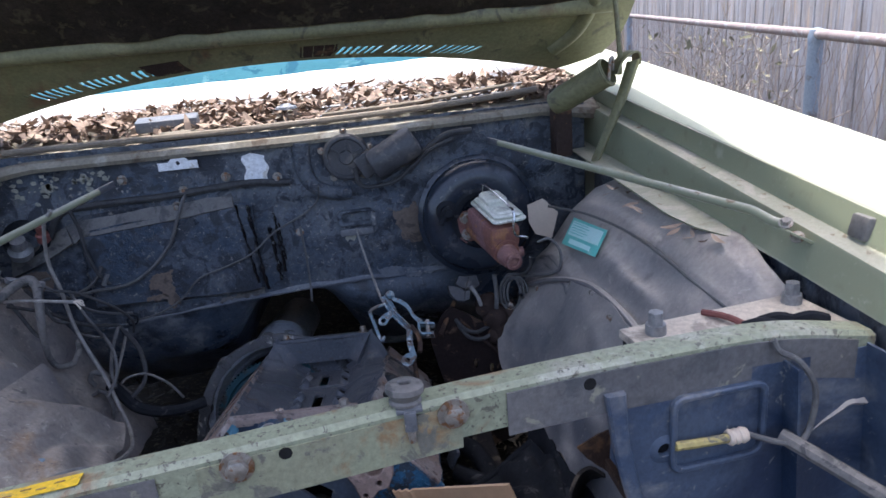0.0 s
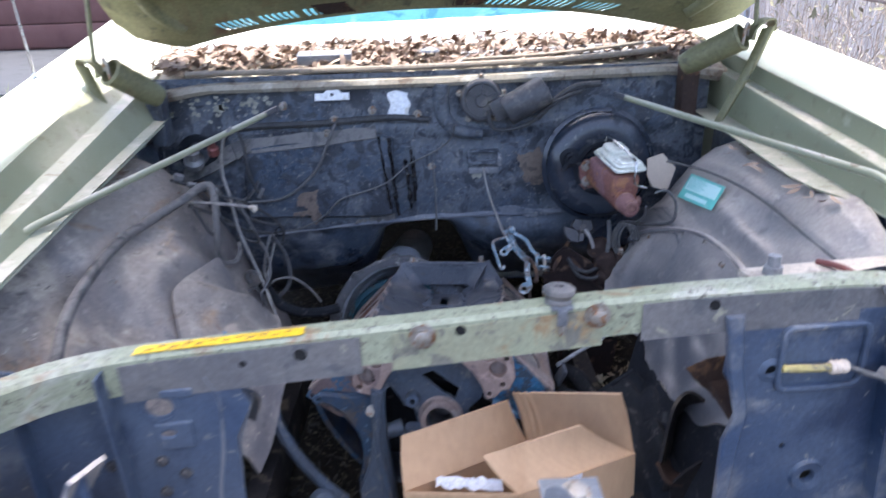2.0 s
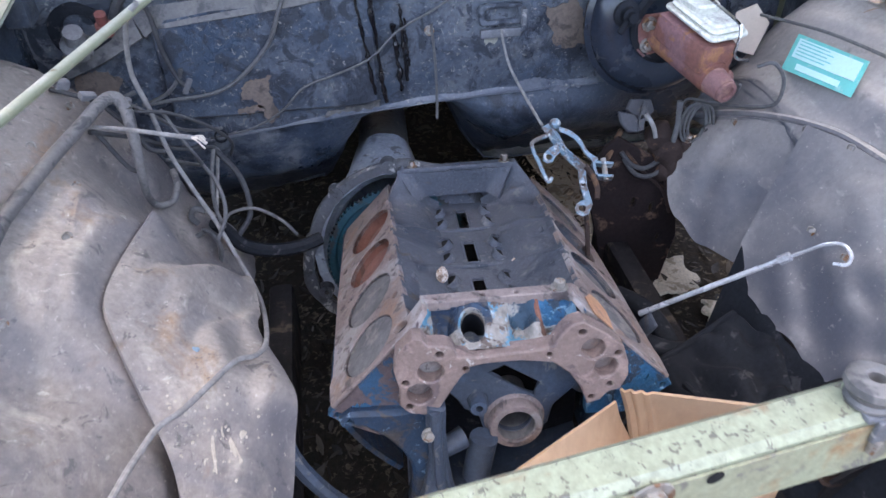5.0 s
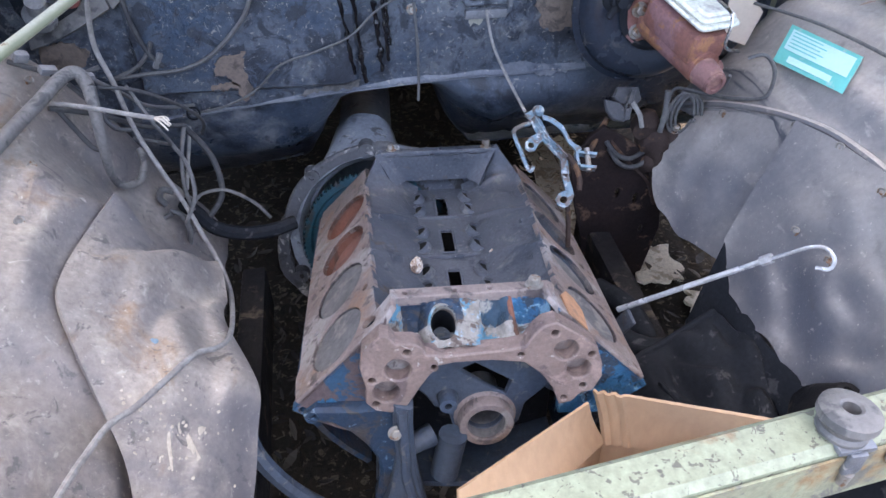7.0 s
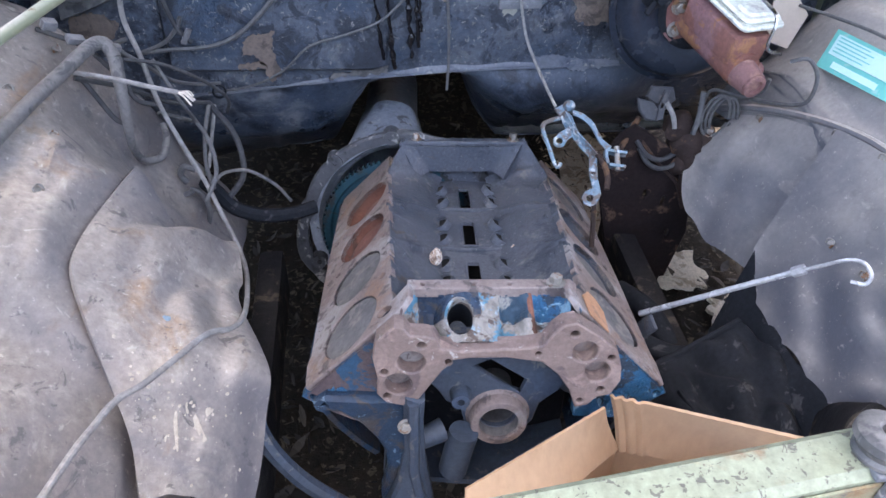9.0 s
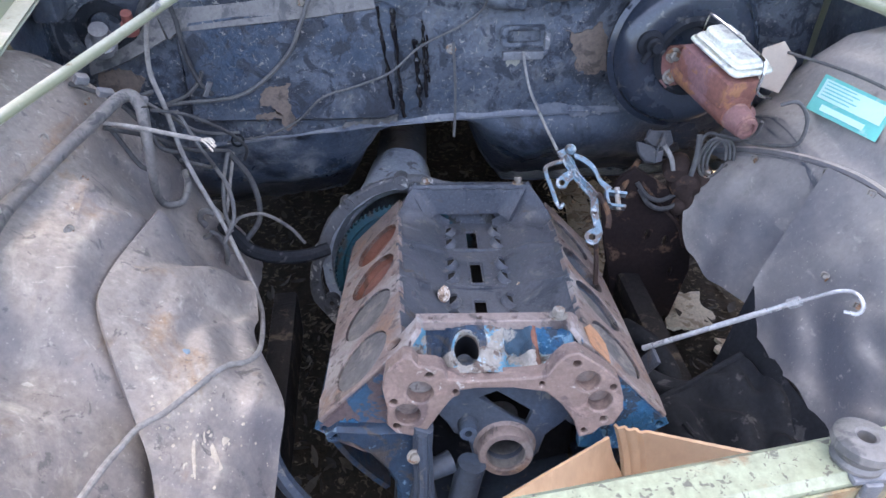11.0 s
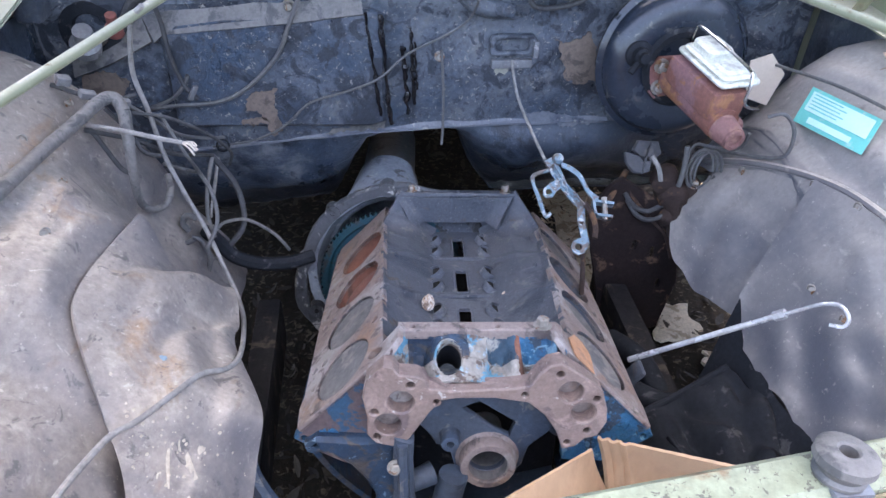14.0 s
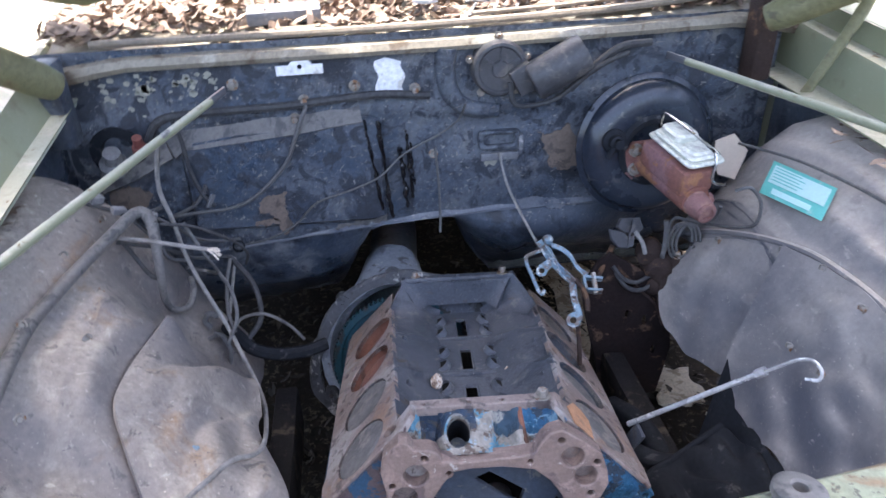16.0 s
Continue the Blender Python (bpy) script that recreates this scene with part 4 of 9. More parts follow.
def rear_strip(x0, x1, a, b, lean=0.0, n=4):
    bm = B()

    def f(u, v):
        x = x0 + (x1 - x0) * u + lean * (v - 0.5)
        t = hood_start(x) + a + (b - a) * v
        k = hood_half(max(0, t - hood_start(x))) / 0.845
        return HOOD @ Vector((x * k, t, 0.03 * (1 - (x / 0.85) ** 2) + 0.012))

    sheet(bm, f, n, 2, -0.003)
    return bm


bm = B()


# added lip that blocks the sun strip between hood and cowl
def outer_lip(u, v):
    x = (2 * u - 1) * 0.845
    t = hood_start(x) + 0.045
    p = HOOD @ Vector((x * hood_half(0.045) / 0.845, t, 0.03 * (1 - (x / 0.85) ** 2) + 0.016))
    return p + Vector((0, 0.115 * v, 0.004 + 0.012 * v))


sheet(bm, outer_lip, 40, 4, 0.003)
part("outer_skin_lip", bm, OLIVE, hood, "rear lip of the hood's outer skin, added to block sun")
part("rear_lip", rear_strip(-0.845, 0.845, 0.0, 0.010, 0, 40), OLIVE, hood)
for x0, x1 in ((-0.845, -0.635), (-0.235, 0.135), (0.535, 0.845)):
    part("vent_panel", rear_strip(x0, x1, 0.010, 0.045, 0, 14), OLIVE, hood)
for x0, x1 in ((-0.330, -0.235), (0.050, 0.142)):
    part("vent_blank", rear_strip(x0, x1, 0.008, 0.044, 0, 6), RUSTDARK, hood, "rust-brown blank between the vent slots")
for x0, x1 in ((-0.635, -0.33), (0.14, 0.535)):
    part("vent_rail", rear_strip(x0, x1, 0.034, 0.046, 0, 14), OLIVE, hood)
    x = x0
    while x < x1:
        part("vent_bar", rear_strip(x, x + (0.024 if round((x - x0) / 0.0185) % 7 == 6 else 0.0075), 0.009, 0.036, 0.014, 1), OLIVE, hood)
        x += 0.0185
bm = B()


def hrib(u, v):
    x = (2 * u - 1) * 0.78
    t = hood_start(x) * 0.35 + 0.135 + 0.045 * v + 0.02 * (x / 0.8) ** 2
    return HOOD @ Vector((x, t, 0.03 * (1 - (x / 0.85) ** 2) + 0.013 + 0.020 * math.sin(math.pi * v)))


sheet(bm, hrib, 40, 8, -0.003)
part("cross_bead", bm, OLIVE, hood, "pressed cross bead of the hood frame")
for side in (-1, 1):
    bm = B()
    tube(bm, [HOOD @ Vector((side * 0.66, 0.03, 0.018)), HOOD @ Vector((side * 0.72, 0.12, 0.018)), HOOD @ Vector((side * 0.74, 0.35, 0.018)), HOOD @ Vector((side * 0.72, 0.8, 0.018))], 0.022, 10)
    part("side_bead", bm, OLIVE, hood)
bm = B()


def hpad(u, v):
    x = (2 * u - 1) * 0.70
    t = hood_start(x) * 0.35 + 0.182 + 0.02 * (x / 0.8) ** 2 + 0.95 * v * (1 - 0.2 * abs(2 * u - 1))
    return HOOD @ Vector((x, t, 0.03 * (1 - (x / 0.85) ** 2) + 0.024 + 0.010 * noise.noise(Vector((x * 12, t * 12, 0)))))


sheet(bm, hpad, 50, 40, 0.006)
part("insulation_pad", bm, INSUL, hood, "dark brown fibre pad under the hood")


# ---- radiator support ----
def ys(x):
    return -0.474 + 0.08 * x


SUP = axes((0, -0.474, 0), (1, 0.08, 0), (0, 0, 1))  # x across, y up, z towards the front

bm = B()
centre = spline([(-0.535, -0.605, 0.942), (-0.47, -0.54, 0.938), (-0.38, -0.508, 0.939), (-0.2, -0.49, 0.947), (0.0, -0.474, 0.956), (0.3, -0.450, 0.971), (0.5, -0.434, 0.974), (0.66, -0.42, 0.969), (0.80, -0.41, 0.943)], 5)
sec = [(0, -0.055), (0, -0.006), (0.006, 0), (0.034, 0), (0.040, -0.006), (0.040, -0.03), (0.037, -0.03), (0.037, -0.006), (0.032, -0.003), (0.008, -0.003), (0.003, -0.008), (0.003, -0.055)]


def sweep(bm, line, sec):
    rings = []
    for i, p in enumerate(line):
        d = line[min(i + 1, len(line) - 1)] - line[max(i - 1, 0)]
        d.z = 0
        d.normalize()
        back = Vector((-d.y, d.x, 0))
        rings.append([bm.verts.new(p + back * a + Vector((0, 0, b))) for a, b in sec])
    n = len(sec)
    for a, b in zip(rings, rings[1:]):
        for k in range(n):
            bm.faces.new([a[k], b[k], b[(k + 1) % n], a[(k + 1) % n]])
    bm.faces.new(rings[0]), bm.faces.new(list(reversed(rings[-1])))


sweep(bm, centre, sec)
support = part("radiator_support_bar", bm, BARPAINT, car, "pale green scuffed radiator support bar")


def face_strip(x0, x1, material, label, dz=0.0):
    bm = B()
    line = [p for p in centre if x0 <= p.x <= x1]
    sweep(bm, line, [(-0.003, -0.066), (-0.003, -0.010), (-0.001, -0.010), (-0.001, -0.066)])
    return part("bar_face", bm, material, support, label)


face_strip(-0.405, -0.05, BARGREY, "dark primer front of the bar")
face_strip(-0.06, 0.30, BARRUST, "worn green front of the bar with rust")
face_strip(0.25, 0.79, BARGREY, "dark primer front of the bar")

bm = B()
plate(bm, [(-0.78, 0.93), (-0.56, 0.93), (-0.43, 0.905), (-0.265, 0.905), (-0.245, 0.85), (-0.27, 0.80), (-0.275, 0.60), (-0.27, 0.45), (-0.78, 0.45)],
      [circle(-0.366, 0.858, 0.019, 18, 0.016), circle(-0.36, 0.812, 0.011, 12, 0.007), circle(-0.475, 0.765, 0.008, 10), circle(-0.36, 0.66, 0.012, 10, 0.006), circle(-0.675, 0.690, 0.040, 20, 0.021), circle(-0.63, 0.72, 0.01, 10), circle(-0.56, 0.76, 0.005, 8)], 0.004, SUP)
panel_l = part("support_panel", bm, SUPBLUE, car, "dark blue-black radiator support panel with holes")
bm = B()
plate(bm, [(0.435, 0.935), (0.80, 0.925), (0.84, 0.45), (0.455, 0.45), (0.448, 0.60), (0.440, 0.72), (0.462, 0.76), (0.455, 0.80), (0.43, 0.84)],
      [circle(0.502, 0.838, 0.010, 12, 0.008), circle(0.588, 0.640, 0.012, 12), circle(0.54, 0.70, 0.005, 8)], 0.004, SUP)
panel_r = part("support_panel", bm, SUPBLUE, car, "dark blue-black radiator support panel with holes")
for x0, z0, x1, z1, d in ((-0.428, 0.925, -0.414, 0.45, 0.035), (-0.545, 0.90, -0.54, 0.45, 0.03), (0.665, 0.93, 0.70, 0.45, 0.03), (0.79, 0.93, 0.82, 0.45, 0.05)):
    bm = B()
    sheet(bm, lambda u, v: SUP @ Vector((x0 + (x1 - x0) * u, z0 + (z1 - z0) * u, d * v)), 12, 3, 0.004)
    part("rib", bm, SUPBLUE, panel_l if x0 < 0 else panel_r)
bm = B()
box(bm, (-0.345, ys(-0.345) - 0.04, 0.50), (0.15, 0.08, 0.12), None, 0.008)
part("lower_step", bm, SUPBLUE, panel_l)

# ---- engine block ----
YAW, PITCH = radians(4.5), radians(10.5)
ENG = axes((-0.004, 0.0, 0.717), (math.cos(YAW), -math.sin(YAW), 0), (math.sin(YAW) * math.cos(PITCH), math.cos(YAW) * math.cos(PITCH), -math.sin(PITCH)))
engine = thing("engine_block", "bare rusty V8 engine block with flaking blue paint", "engine", ENG @ Vector((0, 0.2, -0.4)))


def EM(o, x, y):
    return ENG @ axes(o, x, y)


def eng_sheet(bm, f, nu, nv, thick=0.004):
    sheet(bm, lambda u, v: ENG @ Vector(f(u, v)), nu, nv, thick)


def deck_lip(s, y):
    """How far down the slope the deck's inner edge lies at y along the block."""
    return 0.022 + (0.028 if s < 0 else 0.040) * min(0.45, max(0, y)) / 0.45


for s, u0 in ((-1, 0.010), (1, 0.030)):
    m = EM((s * 0.117, 0, -0.002), (s, 0, -1), (0, 1, 0))
    rnd = random.Random(40 + s)
    inner, y = [], 0.520
    while y > 0.02:  # the chipped, stepped edge towards the valley
        step = rnd.uniform(0.045, 0.080)
        q = deck_lip(s, y)
        inner += [(q + rnd.uniform(0.001, 0.004), y), (q - rnd.uniform(0.001, 0.004), y - step * 0.86), (q + rnd.uniform(0.003, 0.007), y - step * 0.9)]
        y -= step
    outline = [(0.196, -0.052), (0.204, 0.0), (0.198, 0.02), (0.203, 0.25), (0.198, 0.49), (0.19, 0.532), (deck_lip(s, 0.53), 0.532), *inner, (-0.010, -0.004), (-0.010, -0.035), (0.01, -0.052)]
    bores = [(0.110, u0 + 0.129 * k) for k in range(4)]
    holes = [circle(x, y, 0.0545, 28) for x, y in bores]
    for k in range(5):
        y = u0 - 0.0645 + 0.129 * k
        if -0.040 < y < 0.50:
            holes += [circle(max(0.046, deck_lip(s, y) + 0.015), y, 0.0065, 10), circle(0.184, y, 0.0065, 10)]
        if k in (1, 2, 3):
            holes.append(circle(0.160, y, 0.008, 10, 0.006))
    holes += [circle(0.038, -0.024, 0.016, 14, 0.010, 0.5), circle(0.165, -0.040, 0.006, 10)]
    bm = B()
    plate(bm, outline, holes, 0.010, m @ Matrix.Translation((0, 0, -0.005 * s)), 0.0012)
    deck = part("cylinder_deck", bm, DECK, engine, "rusty machined cylinder deck")
    for k, (x, y) in enumerate(bores):
        bm = B()
        lathe(bm, [(0.0545, 0.001), (0.0545, 0.12), (0.058, 0.12), (0.058, 0.025)], m @ Matrix.Translation((x, y, 0)) @ Matrix.Diagonal((1, 1, -s, 1)), 28)
        rusty = s < 0 and k >= 2
        part("bore", bm, RUST if rusty else IRON, deck)
        deep = (0.0015, 0.003, 0.018, 0.026)[k] if s < 0 else (0.004, 0.012, 0.02, 0.006)[k]
        bm = B()
        lathe(bm, [(0, 0.0012), (0.03, 0.0012), (0.038, 0.0), (0.0505, 0.0), (0.0530, 0.0015), (0.0530, 0.03)], m @ Matrix.Translation((x, y, -s * deep)) @ Matrix.Diagonal((1, 1, -s, 1)), 28)
        part("piston", bm, RUSTRED if rusty else PISTON, deck, "rusty piston crown" if rusty else "sooty piston crown")
    # outer flank below the deck
    bm = B()
    eng_sheet(bm, lambda u, v: (s * (0.250 - 0.02 * v - 0.07 * v * v), -0.03 + 0.56 * u + 0.05 * v, -0.146 - 0.20 * v), 12, 8, 0.01 * s)
    part("flank", bm, NAVY, engine)
    # front face of the bank
    bm = B()
    pts = [(0.118, -0.006), (0.252, -0.142), (0.262, -0.158), (0.225, -0.185), (0.19, -0.205), (0.13, -0.20), (0.13, -0.06)]
    plate(bm, [(s * a, b) for a, b in pts], [circle(s * 0.247, -0.158, 0.005, 10)], 0.02, EM((0, -0.042, 0), (1, 0, 0), (0, 0, 1)), 0.002)
    bank = part("bank_front", bm, FLAKYBLUE if s > 0 else BANKBROWN, engine, "flaking bright blue front of the cylinder bank" if s > 0 else "brown front of the cylinder bank with blue flakes")
    rnd = random.Random(60 + s)
    for k in range(26 if s < 0 else 8):  # paint flakes that still hold, along the edges
        t = rnd.random()
        a, b = ((0.222 - 0.085 * t, -0.150 - 0.048 * t * t) if k % 2 else (0.140 + 0.012 * rnd.random(), -0.055 - 0.13 * t)) if s < 0 else (rnd.uniform(0.15, 0.23), rnd.uniform(-0.18, -0.12))
        r = rnd.uniform(0.004, 0.011)
        bm = B()
        plate(bm, [(s * a + r * rnd.uniform(0.5, 1.2) * math.cos(q), b + r * rnd.uniform(0.6, 1.6) * math.sin(q)) for q in [0.63 * j for j in range(10)]], [], 0.002, EM((0, -0.0535, 0), (1, 0, 0), (0, 0, 1)))
        part("paint_flake", bm, FLAKYBLUE, bank)
# valley
LIFTERS = [(s, y) for s in (-1, 1) for y in (0.482, 0.428, 0.337, 0.283, 0.197, 0.143, 0.060)]
BOSS_TILT = radians(30)


def boss(s, y):
    return ENG @ Matrix.Translation((s * 0.056, y, -0.0905)) @ Euler((0, s * BOSS_TILT, 0)).to_matrix().to_4x4()


def valley(s):
    def f(u, v):
        y = 0.012 + 0.51 * u
        q = deck_lip(s, y) + 0.002
        x0, z0 = 0.117 + 0.707 * q, -0.004 - 0.707 * q
        rear = min(1, max(0, (y - 0.435) / 0.075)) ** 2  # the wall climbs to the rear rail's ends
        x0, z0 = x0 + (0.128 - x0) * rear, z0 + (-0.008 - z0) * rear
        prof = [(x0, z0), (x0 - 0.010, z0 - 0.010), (0.105, -0.062 + 0.02 * rear), (0.072, -0.083), (0.052, -0.096), (0.030, -0.101)]
        k = v * 5
        i = min(int(k), 4)
        a, b = (prof[i][j] + (prof[i + 1][j] - prof[i][j]) * (k - i) for j in (0, 1))
        edge = max(0, 1 - k / 2.6)
        n = 0.0030 * edge * (1 - (u * 6 + 0.2 * math.sin(u * 9)) % 1) ** 2  # steps cast under the deck's edge
        n += 0.0025 * noise.noise(Vector((u * 6, v * 4, s)))
        for y0, y1 in ((0.315, 0.392), (0.165, 0.245), (0.470, 0.500)):  # slanting ribs from the deck to the bosses
            yr = y0 + (y1 - y0) * min(1, k / 3.6)
            n += 0.0035 * math.exp(-(((y - yr) / 0.008) ** 2)) * min(1, max(0, 4 - k))
        n += 0.014 * max(0, (y - 0.485) / 0.035) ** 2 * (1 if k < 4 else 0.2)  # fillet into the rear wall
        p = Vector((s * (a - 0.5 * n), y, b + 0.8 * n))
        return p

    return f


for s in (-1, 1):
    bm = B()
    eng_sheet(bm, valley(s), 190, 44, 0.006 * s)
    part("valley_wall", bm, IRON, engine, "dark iron lifter valley wall")
bm = B()
slots = [rounded(-0.013, y0, 0.008, y1, 0.003) for y0, y1 in ((0.020, 0.090), (0.130, 0.203), (0.265, 0.345), (0.404, 0.489))]
plate(bm, [(-0.056, 0.01), (0.056, 0.01), (0.056, 0.55), (-0.056, 0.55)], slots, 0.004, EM((0, 0, -0.098), (1, 0, 0), (0, 1, 0)), 0.002)
part("valley_floor", bm, IRON, engine, "valley floor with oblong openings")
for y0, y1 in ((0.130, 0.203), (0.265, 0.345), (0.404, 0.489)):
    bm = B()
    plate(bm, rounded(-0.017, y0 - 0.004, 0.012, y1 + 0.004, 0.005), [rounded(-0.0125, y0, 0.0075, y1, 0.003)], 0.003, EM((0, 0, -0.094), (1, 0, 0), (0, 1, 0)), 0.001)
    part("slot_rim", bm, IRON, engine)
# black sheet below the openings, painted shade of the cam tunnel
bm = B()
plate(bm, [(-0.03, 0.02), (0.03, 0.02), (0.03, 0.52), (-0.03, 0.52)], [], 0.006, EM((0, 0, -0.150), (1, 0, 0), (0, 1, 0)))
part("cam_tunnel", bm, CAVITYSHADE, engine)
for s, y in LIFTERS:
    bm = B()
    lathe(bm, [(0.0155, -0.012), (0.0155, 0.001), (0.0162, 0.0022), (0.0180, 0.0022), (0.0187, 0.001), (0.0195, -0.012)], boss(s, y), 28)
    lifter = part("lifter_boss", bm, IRON, engine)
    # a flat black disc paints the shade down the bore
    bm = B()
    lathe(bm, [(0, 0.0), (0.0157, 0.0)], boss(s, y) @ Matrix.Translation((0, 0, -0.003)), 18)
    part("lifter_bore", bm, CAVITYSHADE, lifter, "black disc for the shade in a lifter bore")
for y in (0.100, 0.246, 0.397):
    bm = B()
    line = [(x, y + 0.010 * (x / 0.05) ** 2, -0.0935 - 0.004 * (x / 0.05) ** 2) for x in (-0.055, -0.04, -0.02, 0.0, 0.02, 0.04, 0.055)]
    tube(bm, [ENG @ Vector(p) for p in line], 0.0042, 8, 3)
    eng_sheet(bm, lambda u, v: Vector((-0.05 + 0.10 * u, y + 0.010 * (2 * u - 1) ** 2 + 0.001, -0.0935 - 0.004 * (2 * u - 1) ** 2 - 0.010 * v)), 12, 2, 0.004)
    part("web", bm, IRON, engine)
for s, y, a in ((-1, 0.150, 0.118), (-1, 0.33, 0.128), (1, 0.155, 0.126), (1, 0.29, 0.133), (1, 0.06, 0.118)):
    bm = B()
    box(bm, ENG @ Vector((s * a, y, -0.053 - 0.25 * (a - 0.12))), (0.016, 0.014, 0.010), ENG.to_3x3() @ Euler((0.1, s * 0.75, 0)).to_matrix(), 0.002)
    part("cast_pad", bm, IRON, engine)
# rear wall and rail
bm = B()


def rear_wall(u, v):
    x = (2 * u - 1)
    turn = max(0, abs(x) - 0.72) / 0.28  # its ends turn forward into the valley's sides
    return ((0.122 - 0.030 * v) * x - 0.008, 0.518 - 0.030 * turn**1.3 * v, -0.008 - 0.054 * v - 0.010 * turn * v)


eng_sheet(bm, rear_wall, 28, 10, 0.01)
part("rear_wall", bm, IRON, engine, "iron wall at the rear of the valley")
bm = B()
eng_sheet(bm, lambda u, v: (-0.100 + 0.200 * u, 0.545 - 0.004 * v, -0.052 - 0.050 * v), 8, 4, 0.008)
part("rear_recess", bm, IRON, engine)
bm = B()
plate(bm, [(-0.132, 0.510), (-0.120, 0.514), (0.116, 0.514), (0.124, 0.510), (0.128, 0.522), (0.122, 0.538), (-0.128, 0.538)], [circle(x, 0.526, 0.004, 8) for x in (-0.08, 0.0)], 0.012, EM((0, 0, -0.006), (1, 0, 0), (0, 1, 0)), 0.003)
for x in (-0.090, -0.015, 0.055):
    box(bm, ENG @ Vector((x, 0.513, -0.018)), (0.012, 0.012, 0.026), ENG.to_3x3(), 0.004)
part("rear_rail", bm, IRON, engine)
bm = B()
hexbolt(bm, ENG @ Vector((-0.098, 0.530, 0.0)), ENG.to_3x3() @ Vector((0, 0, 1)), 0.007, 0.010)
part("bolt", bm, BOLTSTEEL, engine)
bm = B()
hexbolt(bm, ENG @ Vector((0.098, 0.525, 0.0)), ENG.to_3x3() @ Vector((0, 0, 1)), 0.008, 0.014)
part("bolt", bm, BOLTSTEEL, engine)
# front rail and shelf
bm = B()
plate(bm, [(-0.112, -0.011), (0.100, -0.011), (0.118, -0.03), (0.122, 0.0), (0.115, 0.012), (-0.112, 0.012)], [circle(x, 0.0, 0.0042, 8) for x in (-0.09, -0.02, 0.03)], 0.016, EM((0, 0, -0.008), (1, 0, 0), (0, 1, 0)), 0.0015)
part("front_rail", bm, DECK, engine, "rusty machined front rail")
bm = B()
hexbolt(bm, ENG @ Vector((0.094, 0.0, 0.0)), ENG.to_3x3() @ Vector((0, 0, 1)), 0.009, 0.012)
part("bolt", bm, BOLTSTEEL, engine)
slope = EM((0, -0.008, -0.012), (1, 0, 0), (0, -0.058, -0.036))  # x across, y down towards the front, z into the iron
DIST = (-0.040, 0.036, 0.018, 0.026)  # the distributor hole: its place and half sizes on the slope


def shelf_at(x, y):
    """The pocketed casting between the front rail and the timing face."""
    pit = 0.030 * math.exp(-(((x + 0.075) / 0.040) ** 4)) + 0.026 * math.exp(-(((x - 0.030) / 0.018) ** 4)) + 0.022 * math.exp(-(((x - 0.082) / 0.022) ** 4))
    deep = math.sin(math.pi * min(1, max(0, y / 0.074))) ** 0.7
    lump = 0.008 * math.exp(-((((x + 0.012) / 0.012) ** 2 + ((y - 0.05) / 0.05) ** 2)))
    rim = 0.006 * max(0, (y - 0.058) / 0.014) ** 1.0 + 0.007 * math.exp(-(((abs(x) - 0.112) / 0.006) ** 2))
    d = math.hypot((x - DIST[0]) / DIST[2], (y - DIST[1]) / DIST[3])
    collar = 0.006 * math.exp(-(((d - 1.25) / 0.30) ** 2))
    rough = 0.0035 * noise.noise(Vector((x * 70, y * 70, 2))) + 0.0015 * noise.noise(Vector((x * 190, y * 190, 5)))
    return slope @ Vector((x, y, pit * deep * min(1, max(0, d - 0.9)) - lump - rim - collar - rough))


shelf = None
for x0, x1, y0, y1, material, text in ((-0.118, -0.098, 0.0, 0.074, CHALK, "chalk-crusted outer rim of the casting"), (-0.098, -0.014, 0.0, 0.036, NAVY, "dark navy pocket beside the distributor hole"), (-0.014, 0.012, 0.0, 0.036, CHALK, "chalky ridge of the casting"), (0.012, 0.056, 0.0, 0.036, SHELF, "pocket with pale blue scale"), (0.056, 0.112, 0.0, 0.036, FLAKYBLUE, "pocket in flaking bright blue paint"), (-0.098, 0.110, 0.036, 0.074, CHALK, "crusted chalky rim")):
    bm = B()
    sheet(bm, lambda u, v: shelf_at(x0 + (x1 - x0) * u, y0 + (y1 - y0) * v), max(14, round((x1 - x0) / 0.0017)), round((y1 - y0) / 0.0017), 0.003)
    inv = slope.inverted()
    gone = [f for f in bm.faces if math.hypot(((q := inv @ f.calc_center_median()).x - DIST[0]) / DIST[2], (q.y - DIST[1]) / DIST[3]) < 1]
    bmesh.ops.delete(bm, geom=gone, context="FACES")
    shelf = part("shelf_pocket" if y0 == 0 else "shelf_rim", bm, material, engine, text)
bm = B()
hole_at = slope @ Matrix.Translation((DIST[0], DIST[1], -0.002)) @ Matrix.Diagonal((DIST[2], DIST[3], -1, 1))
lathe(bm, [(0.97, -0.010), (1.0, 0.003), (1.06, 0.006), (1.16, 0.004), (1.25, -0.006)], hole_at, 32)
collar = part("distributor_hole", bm, CHALK, engine, "chalky rim of the oval distributor hole")
# iron bore in the black rubber colour, to paint its shade
bm = B()
lathe(bm, [(0.9, -0.07), (0.99, -0.008)], hole_at, 32)
part("bore", bm, RUBBER, collar, "inside of the hole, blackened for shade")
bm = B()
rod(bm, slope @ Vector((DIST[0] + 0.006, DIST[1] + 0.014, 0.05)), slope @ Vector((DIST[0] + 0.006, DIST[1] + 0.010, 0.026)), 0.006, 0.005, 10)
part("oil_drive_tip", bm, CHROME, engine, "bright tip down in the distributor hole")
bm = B()
tube(bm, [slope @ Vector((0.056, 0.0, 0.0)), slope @ Vector((0.058, 0.035, 0.004)), slope @ Vector((0.061, 0.062, 0.004))], 0.0045, 8, 4)
part("shelf_rib", bm, RUST, engine, "thin rusty rib")
bm = B()
